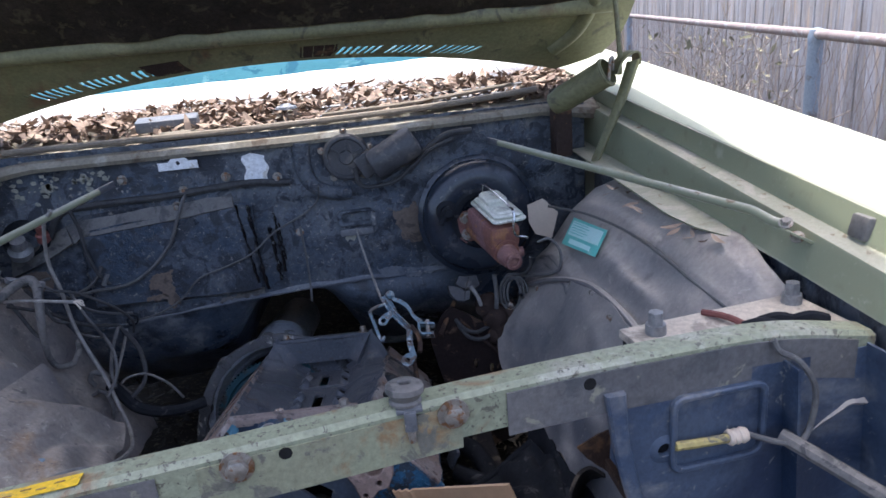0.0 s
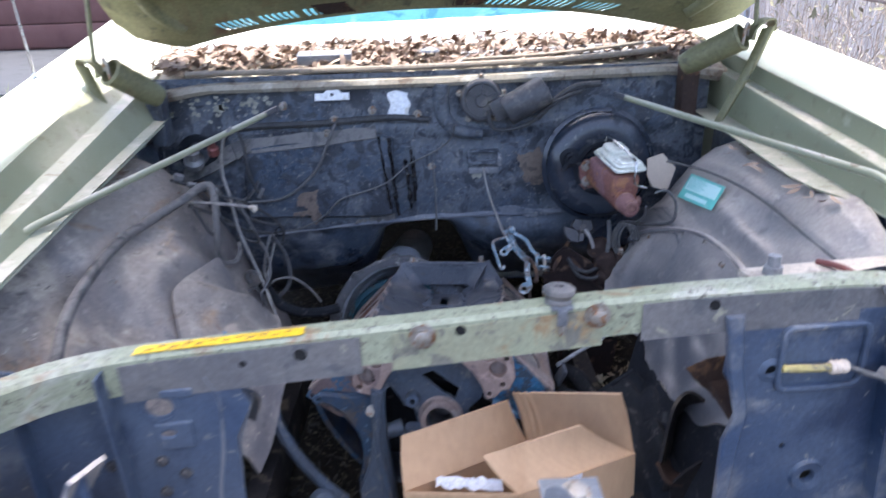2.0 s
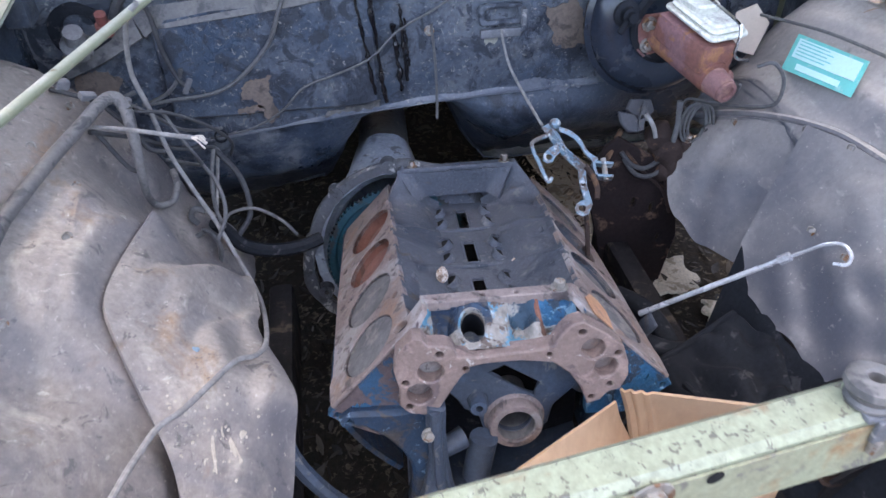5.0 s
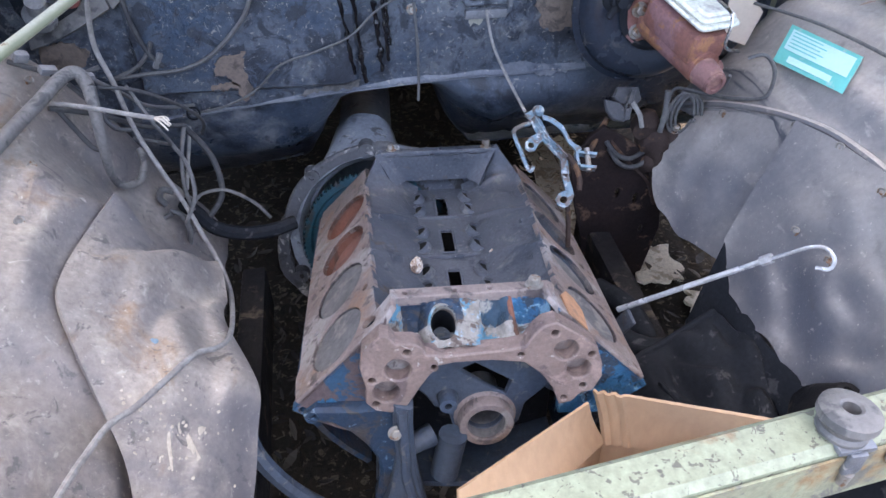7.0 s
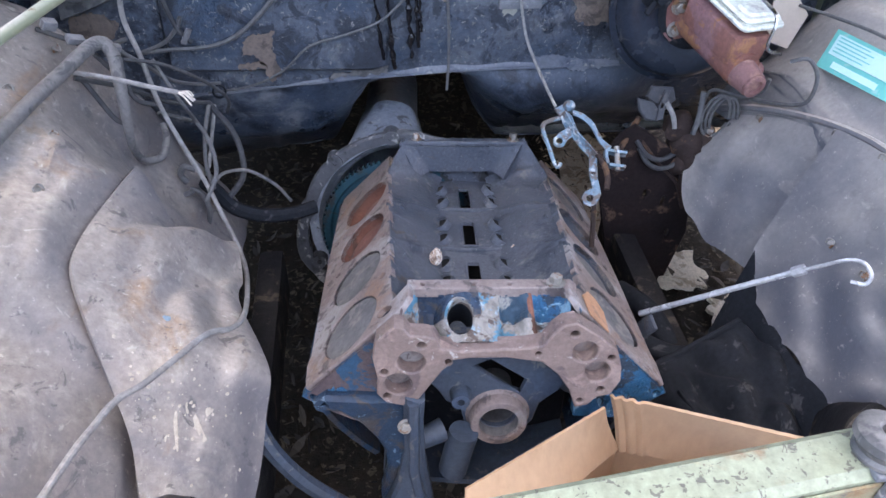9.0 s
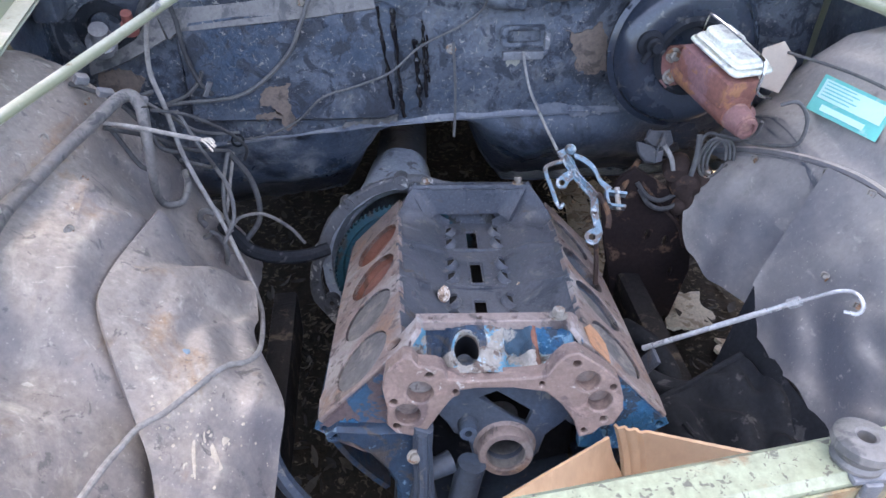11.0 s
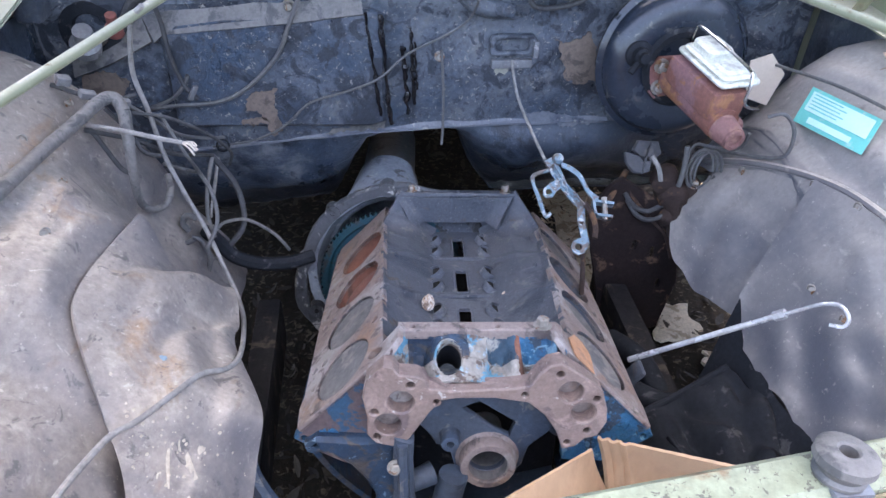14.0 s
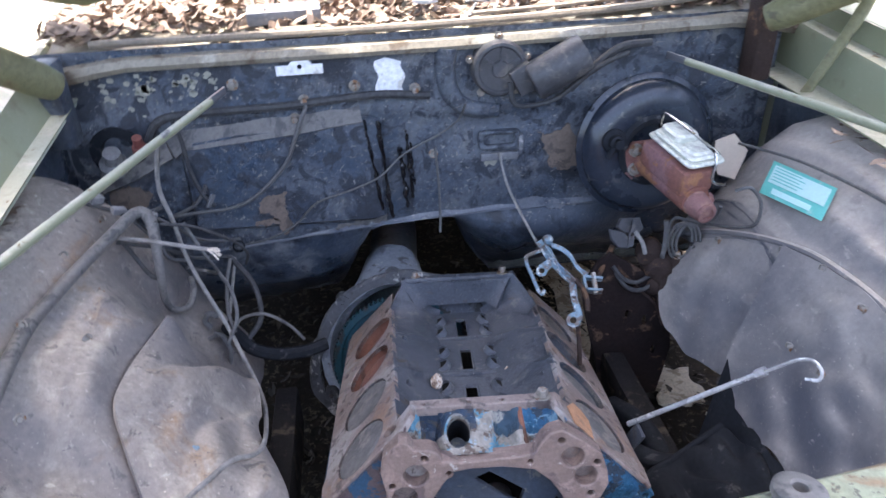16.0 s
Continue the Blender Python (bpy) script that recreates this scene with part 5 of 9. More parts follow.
outline = [(-0.128, -0.004), (-0.116, -0.006), (-0.108, -0.018), (-0.085, -0.020), (-0.074, -0.026), (-0.068, -0.040), (-0.04, -0.044), (0.0, -0.042), (0.045, -0.040), (0.066, -0.036), (0.078, -0.016), (0.090, -0.004), (0.106, 0.0), (0.138, -0.022), (0.165, -0.046), (0.174, -0.075), (0.176, -0.098), (0.165, -0.122), (0.148, -0.126), (0.136, -0.140), (0.118, -0.144), (0.107, -0.112), (0.090, -0.086), (0.066, -0.064), (0.02, -0.056), (-0.03, -0.056), (-0.052, -0.060), (-0.066, -0.078), (-0.080, -0.100), (-0.098, -0.130), (-0.118, -0.138), (-0.140, -0.132), (-0.153, -0.116), (-0.151, -0.088), (-0.157, -0.055), (-0.152, -0.028)]
holes = [circle(-0.106, -0.062, 0.0180, 22), circle(-0.124, -0.099, 0.0180, 22), circle(0.122, -0.047, 0.0170, 22), circle(0.142, -0.081, 0.0170, 22),
         circle(-0.093, -0.034, 0.0055, 10), circle(-0.142, -0.078, 0.0052, 10), circle(-0.139, -0.120, 0.0055, 10), circle(-0.058, -0.062, 0.0045, 10), circle(0.060, -0.050, 0.0042, 10), circle(0.105, -0.018, 0.0055, 10), circle(0.158, -0.058, 0.0052, 10), circle(0.150, -0.112, 0.0052, 10), circle(0.124, -0.132, 0.0045, 10)]
plate(bm, outline, holes, 0.03, EM((0, -0.078, 0), (1, 0, 0), (0, 0, 1)), 0.002)
timing = part("timing_face", bm, TIMING, engine, "brown machined timing cover face with bolt holes")
for x, w_ in ((-0.106, -0.062), (-0.124, -0.099), (0.122, -0.047), (0.142, -0.081)):
    bm = B()
    lathe(bm, [(0, 0.006), (0.008, 0.0045), (0.0165, 0.0), (0.0182, 0.0)], EM((x, -0.070, w_), (1, 0, 0), (0, 0, 1)), 18)
    part("water_port", bm, DECK, timing, "round water port with a rusty bottom")
bm = B()
plate(bm, [(0.022, -0.052), (0.062, -0.054), (0.070, 0.000), (0.058, 0.020), (0.040, 0.022), (0.018, -0.010)], [], 0.0015, EM((0.117, 0, -0.002), (1, 0, -1), (0, 1, 0)) @ Matrix.Translation((0.0, 0, 0.0014)))
part("bare_patch", bm, ORANGE, engine, "bare orange patch on the deck's corner")
bm = B()
plate(bm, [(-0.13, -0.055), (0.13, -0.055), (0.128, -0.13), (0.108, -0.165), (0.082, -0.190), (0.074, -0.225), (0.050, -0.252), (0.021, -0.260), (-0.010, -0.250), (-0.028, -0.225), (-0.036, -0.192), (-0.056, -0.184), (-0.066, -0.165), (-0.090, -0.135), (-0.125, -0.13)], [[(-0.020, -0.116), (0.006, -0.106), (0.060, -0.144), (0.052, -0.168), (0.030, -0.156)], circle(0.021, -0.209, 0.028, 20)], 0.012, EM((0, -0.03, 0), (1, 0, 0), (0, 0, 1)), 0.002)
part("front_bulkhead", bm, BLUEGREY, engine, "dark blue recessed bulkhead")
bm = B()
plate(bm, [(-0.16, -0.10), (0.16, -0.10), (0.15, -0.38), (-0.13, -0.38)], [], 0.008, EM((0, 0.09, 0), (1, 0, 0), (0, 0, 1)), 0.002)
part("crankcase_web", bm, RUBBER, engine, "black web inside the crankcase")
bm = B()
lathe(bm, [(0.029, 0.016), (0.029, 0.020), (0.031, 0.022), (0.040, 0.022), (0.042, 0.019), (0.043, 0.004), (0.048, 0.0)], EM((0.021, -0.036, -0.209), (1, 0, 0), (0, 0, 1)), 32)
ring = part("bearing_ring", bm, DECK, engine, "round bearing bore with a brown rim")
bm = B()
lathe(bm, [(0.029, 0.017), (0.0285, -0.07), (0.0, -0.07)], EM((0.021, -0.036, -0.209), (1, 0, 0), (0, 0, 1)), 32)
part("bearing_shell", bm, PISTON, ring, "grey bearing shell")
bm = B()
lathe(bm, [(0.006, 0), (0.006, 0.022), (0.013, 0.022), (0.016, 0.0)], EM((-0.036, -0.036, -0.166), (1, 0, 0), (0, 0, 1)), 16)
part("oil_boss", bm, BLUEGREY, engine)
bm = B()
rod(bm, ENG @ Vector((-0.06, -0.05, -0.225)), ENG @ Vector((-0.11, -0.07, -0.235)), 0.018, 0.014)
part("front_boss", bm, BLUEGREY, engine)
bm = B()
rod(bm, ENG @ Vector((-0.03, -0.06, -0.22)), ENG @ Vector((-0.045, -0.06, -0.30)), 0.022)
part("front_boss", bm, BLUEGREY, engine)
bm = B()
eng_sheet(bm, lambda u, v: ((-0.15 + 0.3 * u), -0.02 + 0.5 * v, -0.34 - 0.03 * math.sin(math.pi * u)), 8, 8, 0.01)
part("pan_rail", bm, BLUEGREY, engine)
bm = B()
plate(bm, [(-0.245, -0.158), (-0.226, -0.143), (-0.163, -0.148), (-0.108, -0.148), (-0.110, -0.24), (-0.096, -0.33), (-0.085, -0.42), (-0.150, -0.43), (-0.154, -0.338), (-0.147, -0.312), (-0.142, -0.277), (-0.146, -0.250), (-0.157, -0.226), (-0.179, -0.196), (-0.206, -0.174), (-0.236, -0.168)], [circle(-0.232, -0.158, 0.005, 8)], 0.03, EM((0, -0.055, 0), (1, 0, 0), (0, 0, 1)), 0.006)
mount = part("mount_bracket", bm, NAVY, engine, "dark blue engine mount casting")
bm = B()
plate(bm, [(-0.116, -0.120), (-0.088, -0.128), (-0.090, -0.170), (-0.087, -0.244), (-0.074, -0.337), (-0.071, -0.391), (-0.138, -0.391), (-0.149, -0.350), (-0.129, -0.297), (-0.116, -0.231), (-0.118, -0.167)], [circle(-0.103, -0.27, 0.004, 10)], 0.030, EM((0, -0.082, 0), (1, 0, 0), (0, 0, 1)), 0.005)
tube(bm, [ENG @ Vector((-0.104, -0.098, -0.13)), ENG @ Vector((-0.103, -0.102, -0.20)), ENG @ Vector((-0.102, -0.102, -0.26)), ENG @ Vector((-0.085, -0.100, -0.35)), ENG @ Vector((-0.080, -0.096, -0.385))], 0.008, 8, 5)
part("front_leg", bm, BLUEGREY, mount, "blue-grey cast leg")
bm = B()
hexbolt(bm, ENG @ Vector((-0.114, -0.100, -0.168)), ENG.to_3x3() @ Vector((0.1, -1, 0.2)), 0.008, 0.007)
part("bolt", bm, BOLTSTEEL, mount)

# ---- bell housing and gearbox ----
gearbox = thing("gearbox", "grey aluminium bell housing and gearbox", "gearbox", (-0.05, 0.9, 0.2))
BELL = ENG @ Matrix.Translation((-0.125, 0.535, -0.205)) @ Euler((radians(-90), 0, 0)).to_matrix().to_4x4()
bm = B()
lathe(bm, [(0.186, 0.014), (0.206, 0.014), (0.203, 0.030), (0.176, 0.042), (0.146, 0.058), (0.130, 0.080), (0.110, 0.130), (0.090, 0.190), (0.074, 0.250), (0.066, 0.262), (0.066, 0.60), (0.060, 0.60), (0.060, 0.262), (0.085, 0.190), (0.120, 0.080), (0.180, 0.034), (0.186, 0.014)], Matrix(), 56)
for v in bm.verts:
    q = max(0, v.co.z - 0.03)
    v.co.x -= 0.045 * min(1, q / 0.10) - 0.08 * min(0.12, max(0, q - 0.10))
    v.co.y -= 0.57 * min(0.22, q)
    v.co += v.co.normalized() * 0.003 * noise.noise(v.co * 25)
    v.co = BELL @ v.co
bell = part("bell_housing", bm, BELLGREY, gearbox, "dull aluminium bell housing")
bm = B()
lathe(bm, [(0.194, 0.015), (0.194, -0.004), (0.214, -0.004), (0.218, 0.0), (0.218, 0.011), (0.208, 0.015), (0.194, 0.015)], Matrix(), 64)
for v in bm.verts:
    if v.co.x < 0:  # the starter side bulges out and down
        v.co.x *= 1.0 + 0.14 * min(1, max(0, v.co.y + 0.06) / 0.14)
    v.co += v.co.normalized() * 0.004 * noise.noise(v.co * 40)
    v.co = BELL @ v.co
part("flange", bm, FLANGE, bell, "grimy chipped flange, darkened to offset the sun on it")
for k in range(10):
    a = 2 * math.pi * k / 10 + 0.2
    bm = B()
    lathe(bm, [(0.006, 0.02), (0.006, -0.008), (0.016, -0.008), (0.018, 0.02)], BELL @ Matrix.Translation((0.208 * math.cos(a), 0.208 * math.sin(a), 0)), 12)
    part("bolt_ear", bm, FLANGE, bell)
bm = B()
lathe(bm, [(0.02, 0), (0.163, 0.0), (0.163, -0.012), (0.150, -0.012), (0.145, -0.006), (0.02, -0.006)], BELL @ Matrix.Translation((-0.010, 0.010, 0.010)), 64)
for k in range(90):
    a = 2 * math.pi * k / 90
    box(bm, BELL @ Vector((-0.010 + 0.165 * math.cos(a), 0.010 + 0.165 * math.sin(a), 0.004)), (0.005, 0.0045, 0.012), (BELL.to_3x3() @ Euler((0, 0, a)).to_matrix()))
part("ring_gear", bm, TEAL, gearbox, "teal toothed ring gear")

# ---- ground ----
bm = B()


def grd(u, v):
    x, y = (2 * u - 1), (2 * v - 1)
    x, y = 90 * x * abs(x) ** 1.6, 90 * y * abs(y) ** 1.6
    return Vector((x, y, -0.03 + 0.012 * noise.noise(Vector((x * 2, y * 2, 0))) * math.exp(-(x * x + y * y) / 60)))


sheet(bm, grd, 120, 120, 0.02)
tagged(part("ground", bm, DIRT), "dry brown dirt, darkened for shade, with scattered dead leaves", "ground", kind="structure")


# ---- braces and hinges ----
for side, p0, p1, k in ((-1, (-0.732, -0.172, 0.982), (-0.418, 0.585, 1.052), (-0.700, -0.12, 0.992)), (1, (0.788, -0.225, 1.035), (0.518, 0.60, 1.058), (0.768, -0.165, 1.046))):
    brace = thing("fender_brace", "pale green tubular brace from fender to firewall", "brace", p0, "fender braces")
    bm = B()
    d = (Vector(p1) - Vector(k)).normalized()
    tube(bm, [p0, Vector(p0).lerp(k, 0.4) + Vector((0, 0, -0.002)), k, Vector(k) + d * 0.05, Vector(k).lerp(p1, 0.5), Vector(p1) - d * 0.04], 0.0078, 12, 6)
    part("tube", bm, GREEN, brace)
    bm = B()
    box(bm, Vector(p1) - d * 0.015, (0.005, 0.07, 0.016), frame_of((0, 0, 0), d).to_3x3() @ Euler((radians(90), 0, 0)).to_matrix(), 0.002)
    part("flattened_end", bm, LINER, brace)
    bm = B()
    hexbolt(bm, Vector(p0) + Vector((0, 0, 0.004)), (-side * 0.4, -0.5, 0.8), 0.007, 0.008)
    hexbolt(bm, Vector(p0) + Vector((side * 0.012, -0.012, -0.016)), (-side * 0.4, -0.5, 0.8), 0.007, 0.008)
    part("bolt", bm, BOLTSTEEL, brace, "bright bolt heads")
    bm = B()
    box(bm, Vector(p0) + Vector((side * 0.016, 0, -0.016)), (0.055, 0.05, 0.004), Euler((0, side * 0.5, 0)).to_matrix(), 0.001)
    part("end_plate", bm, GREEN, brace)

for side, cup0, cup1, arm in ((1, (0.655, 0.50, 1.148), (0.758, 0.41, 1.222), [(0.832, 0.44, 1.240), (0.800, 0.45, 1.14), (0.748, 0.47, 1.01)]), (-1, (-0.682, 0.50, 1.112), (-0.755, 0.41, 1.192), [(-0.834, 0.44, 1.205), (-0.800, 0.45, 1.085), (-0.762, 0.47, 0.95)])):
    hinge = thing("hood_hinge", "olive hood hinge with a rolled spring cup", "hinge", arm[-1], "hood hinges")
    bm = B()
    h = (Vector(cup1) - Vector(cup0)).length
    lathe(bm, [(0.0, 0.004), (0.026, 0.0), (0.031, 0.03), (0.032, h), (0.029, h), (0.027, 0.02), (0, 0.02)], Matrix.Translation(cup0) @ frame_of(cup0, cup1), 24)
    cup = part("cup", bm, OLIVE, hinge)
    for k in range(1):
        bm = B()
        z = h - 0.006
        lathe(bm, [(0.0315, z - 0.004), (0.0345, z - 0.002), (0.0345, z + 0.002), (0.0315, z + 0.004)], Matrix.Translation(cup0) @ frame_of(cup0, cup1), 24)
        part("rib_ring", bm, OLIVE, cup)
    bm = B()

    def armf(u, v):
        p = spline(arm, 8)
        q = p[min(len(p) - 1, round(u * (len(p) - 1)))]
        wdt = 0.044 - 0.012 * u
        ang = radians(35)
        x = (v - 0.5) * wdt
        return q + Vector((x * math.cos(ang) * 1.0, -0.018 * (1 - (2 * v - 1) ** 2), 0)) + Vector((0, 0, 0.008 * side * (v - 0.5)))

    sheet(bm, armf, 16, 6, 0.004)
    part("arm", bm, OLIVE, hinge)
    bm = B()
    tube(bm, [Vector(arm[0]) + Vector((-side * 0.035, 0, -0.03)), Vector(arm[0]) + Vector((-side * 0.040, -0.01, 0.03)), Vector(arm[0]) + Vector((-side * 0.045, 0.015, 0.19))], 0.006, 8)
    part("link", bm, OLIVE, hinge)
    bm = B()
    box(bm, Vector(cup0) + Vector((side * 0.045, 0.09, -0.06)), (0.045, 0.06, 0.17), None, 0.01)
    part("bracket", bm, RUSTDARK if side > 0 else PANELBLUE, hinge)
    bm = B()
    tube(bm, [Vector(cup1) + Vector((0, 0, -0.02)), Vector(cup1) + Vector((side * 0.004, 0, 0.022)), Vector(cup1) + Vector((side * 0.012, 0.005, 0.028)), Vector(cup1) + Vector((side * 0.014, 0.01, 0.0))], 0.004, 6)
    part("hook", bm, BOLTSTEEL, hinge)
    bm = B()
    loop = spline([Vector(arm[0]) + Vector((side * 0.010, 0, -0.012)), Vector(arm[0]) + Vector((0, -0.012, 0.016)), Vector(arm[0]).lerp(cup1, 0.5) + Vector((0, -0.01, 0.012)), Vector(cup1) + Vector((side * 0.02, 0, -0.01))], 6)
    sheet(bm, lambda u, v: loop[min(len(loop) - 1, round(u * (len(loop) - 1)))] + Vector((0, 0.045 * (v - 0.2), 0)), len(loop) - 1, 3, 0.004)
    part("rolled_strap", bm, OLIVE, hinge)

# ---- brake booster and master cylinder ----
BC = Vector((0.466, 0.63, 0.868))
AX = Vector((0.02, -1.0, 0.10)).normalized()
BM = Matrix.Translation(BC) @ AX.to_track_quat("Z", "Y").to_matrix().to_4x4()
booster = thing("brake_booster", "round gloss black brake booster on the firewall", "brake booster", BC)
bm = B()
lathe(bm, [(0.0, 0.0), (0.13, 0.0), (0.145, 0.02), (0.148, 0.045), (0.156, 0.046), (0.158, 0.056), (0.152, 0.060), (0.147, 0.062), (0.143, 0.078), (0.128, 0.092), (0.105, 0.097), (0.072, 0.094), (0.062, 0.084), (0.060, 0.070), (0.045, 0.068), (0, 0.068)], BM, 56)
part("shell", bm, GLOSSBLACK, booster)
bm = B()
lathe(bm, [(0.062, 0.080), (0.078, 0.098), (0.070, 0.104), (0.058, 0.100), (0.052, 0.075)], BM, 40)
part("centre_ring", bm, RUBBER, booster)
vp = BM @ Vector((-0.085, -0.035, 0.090)) if (BM @ Vector((-0.085, 0, 0))).x < BC.x else BM @ Vector((0.085, -0.035, 0.090))
vp = Vector((0.380, 0.535, 0.905))
bm = B()
lathe(bm, [(0.028, -0.006), (0.026, 0.004), (0.017, 0.008), (0.016, 0.022), (0.011, 0.024), (0.010, 0.036), (0, 0.037)], Matrix.Translation(vp) @ AX.to_track_quat("Z", "Y").to_matrix().to_4x4(), 20)
rod(bm, vp + AX * 0.018, vp + AX * 0.018 + Vector((-0.022, -0.01, -0.028)), 0.006)
part("check_valve", bm, RUBBER, booster, "black plastic check valve")
for k in range(10):
    a = 2 * math.pi * k / 10
    bm = B()
    box(bm, BM @ Vector((0.155 * math.cos(a), 0.155 * math.sin(a), 0.055)), (0.012, 0.006, 0.012), BM.to_3x3() @ Euler((0, 0, a + math.pi / 2)).to_matrix(), 0.001)
    part("crimp_tab", bm, GLOSSBLACK, booster)

mc = thing("master_cylinder", "rusty brake master cylinder with a bright zinc lid", "master cylinder", (0.45, 0.55, 0.85))
bm = B()
plate(bm, [(-0.045, -0.030), (-0.030, -0.045), (0.030, -0.03), (0.045, 0.02), (0.03, 0.04), (-0.03, 0.038), (-0.05, 0.02)], [], 0.014, axes((0.452, 0.532, 0.862), (1, 0, 0), (0, 0.1, 1)), 0.003)
part("mounting_flange", bm, IRONBROWN, mc)
for q in ((0.424, 0.522, 0.886), (0.426, 0.524, 0.842)):
    bm = B()
    hexbolt(bm, q, AX, 0.010, 0.012)
    part("nut", bm, BOLTSTEEL, mc, "brass-coloured nut")
MD = Vector((0.20, -0.95, -0.14)).normalized()
m0 = Vector((0.455, 0.525, 0.862))
MR = axes(m0, MD.cross(Vector((0, 0, 1))), MD)  # x to the car's other side, y along the cylinder, z up
if MR.to_3x3().col[2].z < 0:
    MR = axes(m0, Vector((0, 0, 1)).cross(MD), MD)
UPM = MR.to_3x3().col[2]
bm = B()
rod(bm, m0, m0 + MD * 0.17, 0.034, 0.031, 18)
box(bm, m0 + MD * 0.095 + Vector((0, 0, 0.035)), (0.075, 0.15, 0.055), MR.to_3x3(), 0.012)
part("body", bm, IRONBROWN, mc)
bm = B()
rod(bm, m0 + MD * 0.155 - UPM * 0.004, m0 + MD * 0.205 - UPM * 0.006, 0.029, 0.022, 16)
lathe(bm, [(0, 0.0), (0.020, 0.0), (0.020, 0.008), (0.013, 0.009), (0.012, 0.004), (0, 0.004)], Matrix.Translation(m0 + MD * 0.203 - UPM * 0.006) @ frame_of((0, 0, 0), MD), 18)
for q in (0.10, 0.16):
    rod(bm, m0 + MD * q - UPM * 0.01, m0 + MD * q - UPM * 0.01 - MR.to_3x3().col[0] * 0.045, 0.014, 0.012)
part("nose", bm, MAUVE, mc, "mauve rusted nose with outlet bosses")
lid0 = MR @ Matrix.Translation((-0.012, 0.092, 0.076))
bm = B()
plate(bm, rounded(-0.043, -0.074, 0.043, 0.074, 0.014), [], 0.009, lid0, 0.003)
plate(bm, rounded(-0.037, -0.067, 0.037, 0.067, 0.014), [], 0.010, lid0 @ Matrix.Translation((0, 0, 0.009)), 0.004)
for a, b in ((-0.060, 0.004), (0.012, 0.056)):
    plate(bm, rounded(-0.027, a, 0.027, b, 0.014), [], 0.018 if a < 0 else 0.008, lid0 @ Matrix.Translation((0, 0, 0.019 if a < 0 else 0.014)), 0.004)
part("lid", bm, ZINC, mc, "bright zinc-plated lid")
bm = B()
tube(bm, [lid0 @ Vector(v) for v in ((0.0, -0.09, -0.02), (0, -0.088, 0.026), (0, -0.07, 0.036), (0, 0.06, 0.034), (0, 0.088, 0.022), (0.004, 0.098, -0.02), (-0.03, 0.10, -0.035))], 0.003, 6)
part("bail_wire", bm, CHROME, mc, "steel bail wire")
bm = B()
plate(bm, [(0.572, 0.915), (0.612, 0.927), (0.650, 0.886), (0.632, 0.822), (0.590, 0.838), (0.574, 0.87)], [], 0.002, axes((0, 0.44, 0), (1, 0.05, 0), (0, 0.0, 1)))
tagged(part("paper_tag", bm, CREAM), "cream card tag beside the master cylinder", "tag")

# ---- wiper motor, duct and small firewall things ----
motor = thing("wiper_motor", "dark grey wiper motor on the firewall", "motor", (0.22, 0.64, 1.05))
bm = B()
p0, p1 = Vector((0.212, 0.592, 1.026)), Vector((0.324, 0.592, 1.086))
lathe(bm, [(0, 0), (0.036, 0.0), (0.041, 0.006), (0.041, 0.112), (0.037, 0.124), (0.012, 0.128), (0, 0.128)], Matrix.Translation(p0) @ frame_of(p0, p1), 28)
part("motor_case", bm, MOTORGREY, motor)
bm = B()
gm = Matrix.Translation((0.148, 0.648, 1.055)) @ Euler((radians(90), 0, 0)).to_matrix().to_4x4()
lathe(bm, [(0, 0.044), (0.016, 0.044), (0.019, 0.040), (0.044, 0.040), (0.048, 0.044), (0.054, 0.043), (0.058, 0.036), (0.060, 0.0), (0, 0.0)], gm, 36)
for k in range(3):
    t = radians(25 + 60 * k)
    box(bm, gm @ Vector((0.030 * math.cos(t), 0.030 * math.sin(t), 0.041)), (0.030, 0.005, 0.006), gm.to_3x3() @ Euler((0, 0, t)).to_matrix(), 0.001)
box(bm, (0.198, 0.612, 1.035), (0.05, 0.05, 0.06), Euler((0, radians(-28), 0)).to_matrix(), 0.008)
part("gear_case", bm, MOTORGREY, motor)
for k in range(5):
    bm = B()
    a = radians(90 + 72 * k)
    hexbolt(bm, (0.148 + 0.064 * math.cos(a), 0.628, 1.055 + 0.064 * math.sin(a)), (0, -1, 0), 0.006, 0.008)
    part("screw", bm, BOLTSTEEL, motor)
bm = B()
tube(bm, [(0.040, 0.640, 1.10), (0.036, 0.640, 1.05), (0.048, 0.640, 1.00), (0.085, 0.641, 0.968), (0.15, 0.644, 0.958)], lambda t: 0.024 - 0.006 * t, 12, 6)
tagged(part("moulded_duct", bm, BLACK), "black moulded bulge curving round the wiper motor", "duct")
bm = B()
plate(bm, rounded(0.105, 0.868, 0.200, 0.912, 0.012), [rounded(0.118, 0.878, 0.187, 0.903, 0.008)], 0.016, axes((0, 0.638, 0), (1, 0, 0), (0, 0, 1)), 0.003)
tagged(part("cable_opening", bm, BLACK), "small black raised frame round a cable opening", "frame")
bm = B()
box(bm, (0.152, 0.634, 0.852), (0.085, 0.012, 0.018), None, 0.003)
box(bm, (0.198, 0.628, 0.885), (0.010, 0.02, 0.035), None, 0.002)
tagged(part("cable_bracket", bm, ALUM), "dull grey cable bracket on the firewall", "bracket")
bm = B()
sheet(bm, lambda u, v: Vector((-0.108 + 0.056 * (u - 0.08 * math.sin(9 * v)), 0.6435, 1.012 + 0.075 * v * (1 - 0.25 * abs(u - 0.4)))), 8, 8, 0.002)
tagged(part("paint_patch", bm, WHITE, None), "bare white patch on the black firewall", "patch")
bm = B()
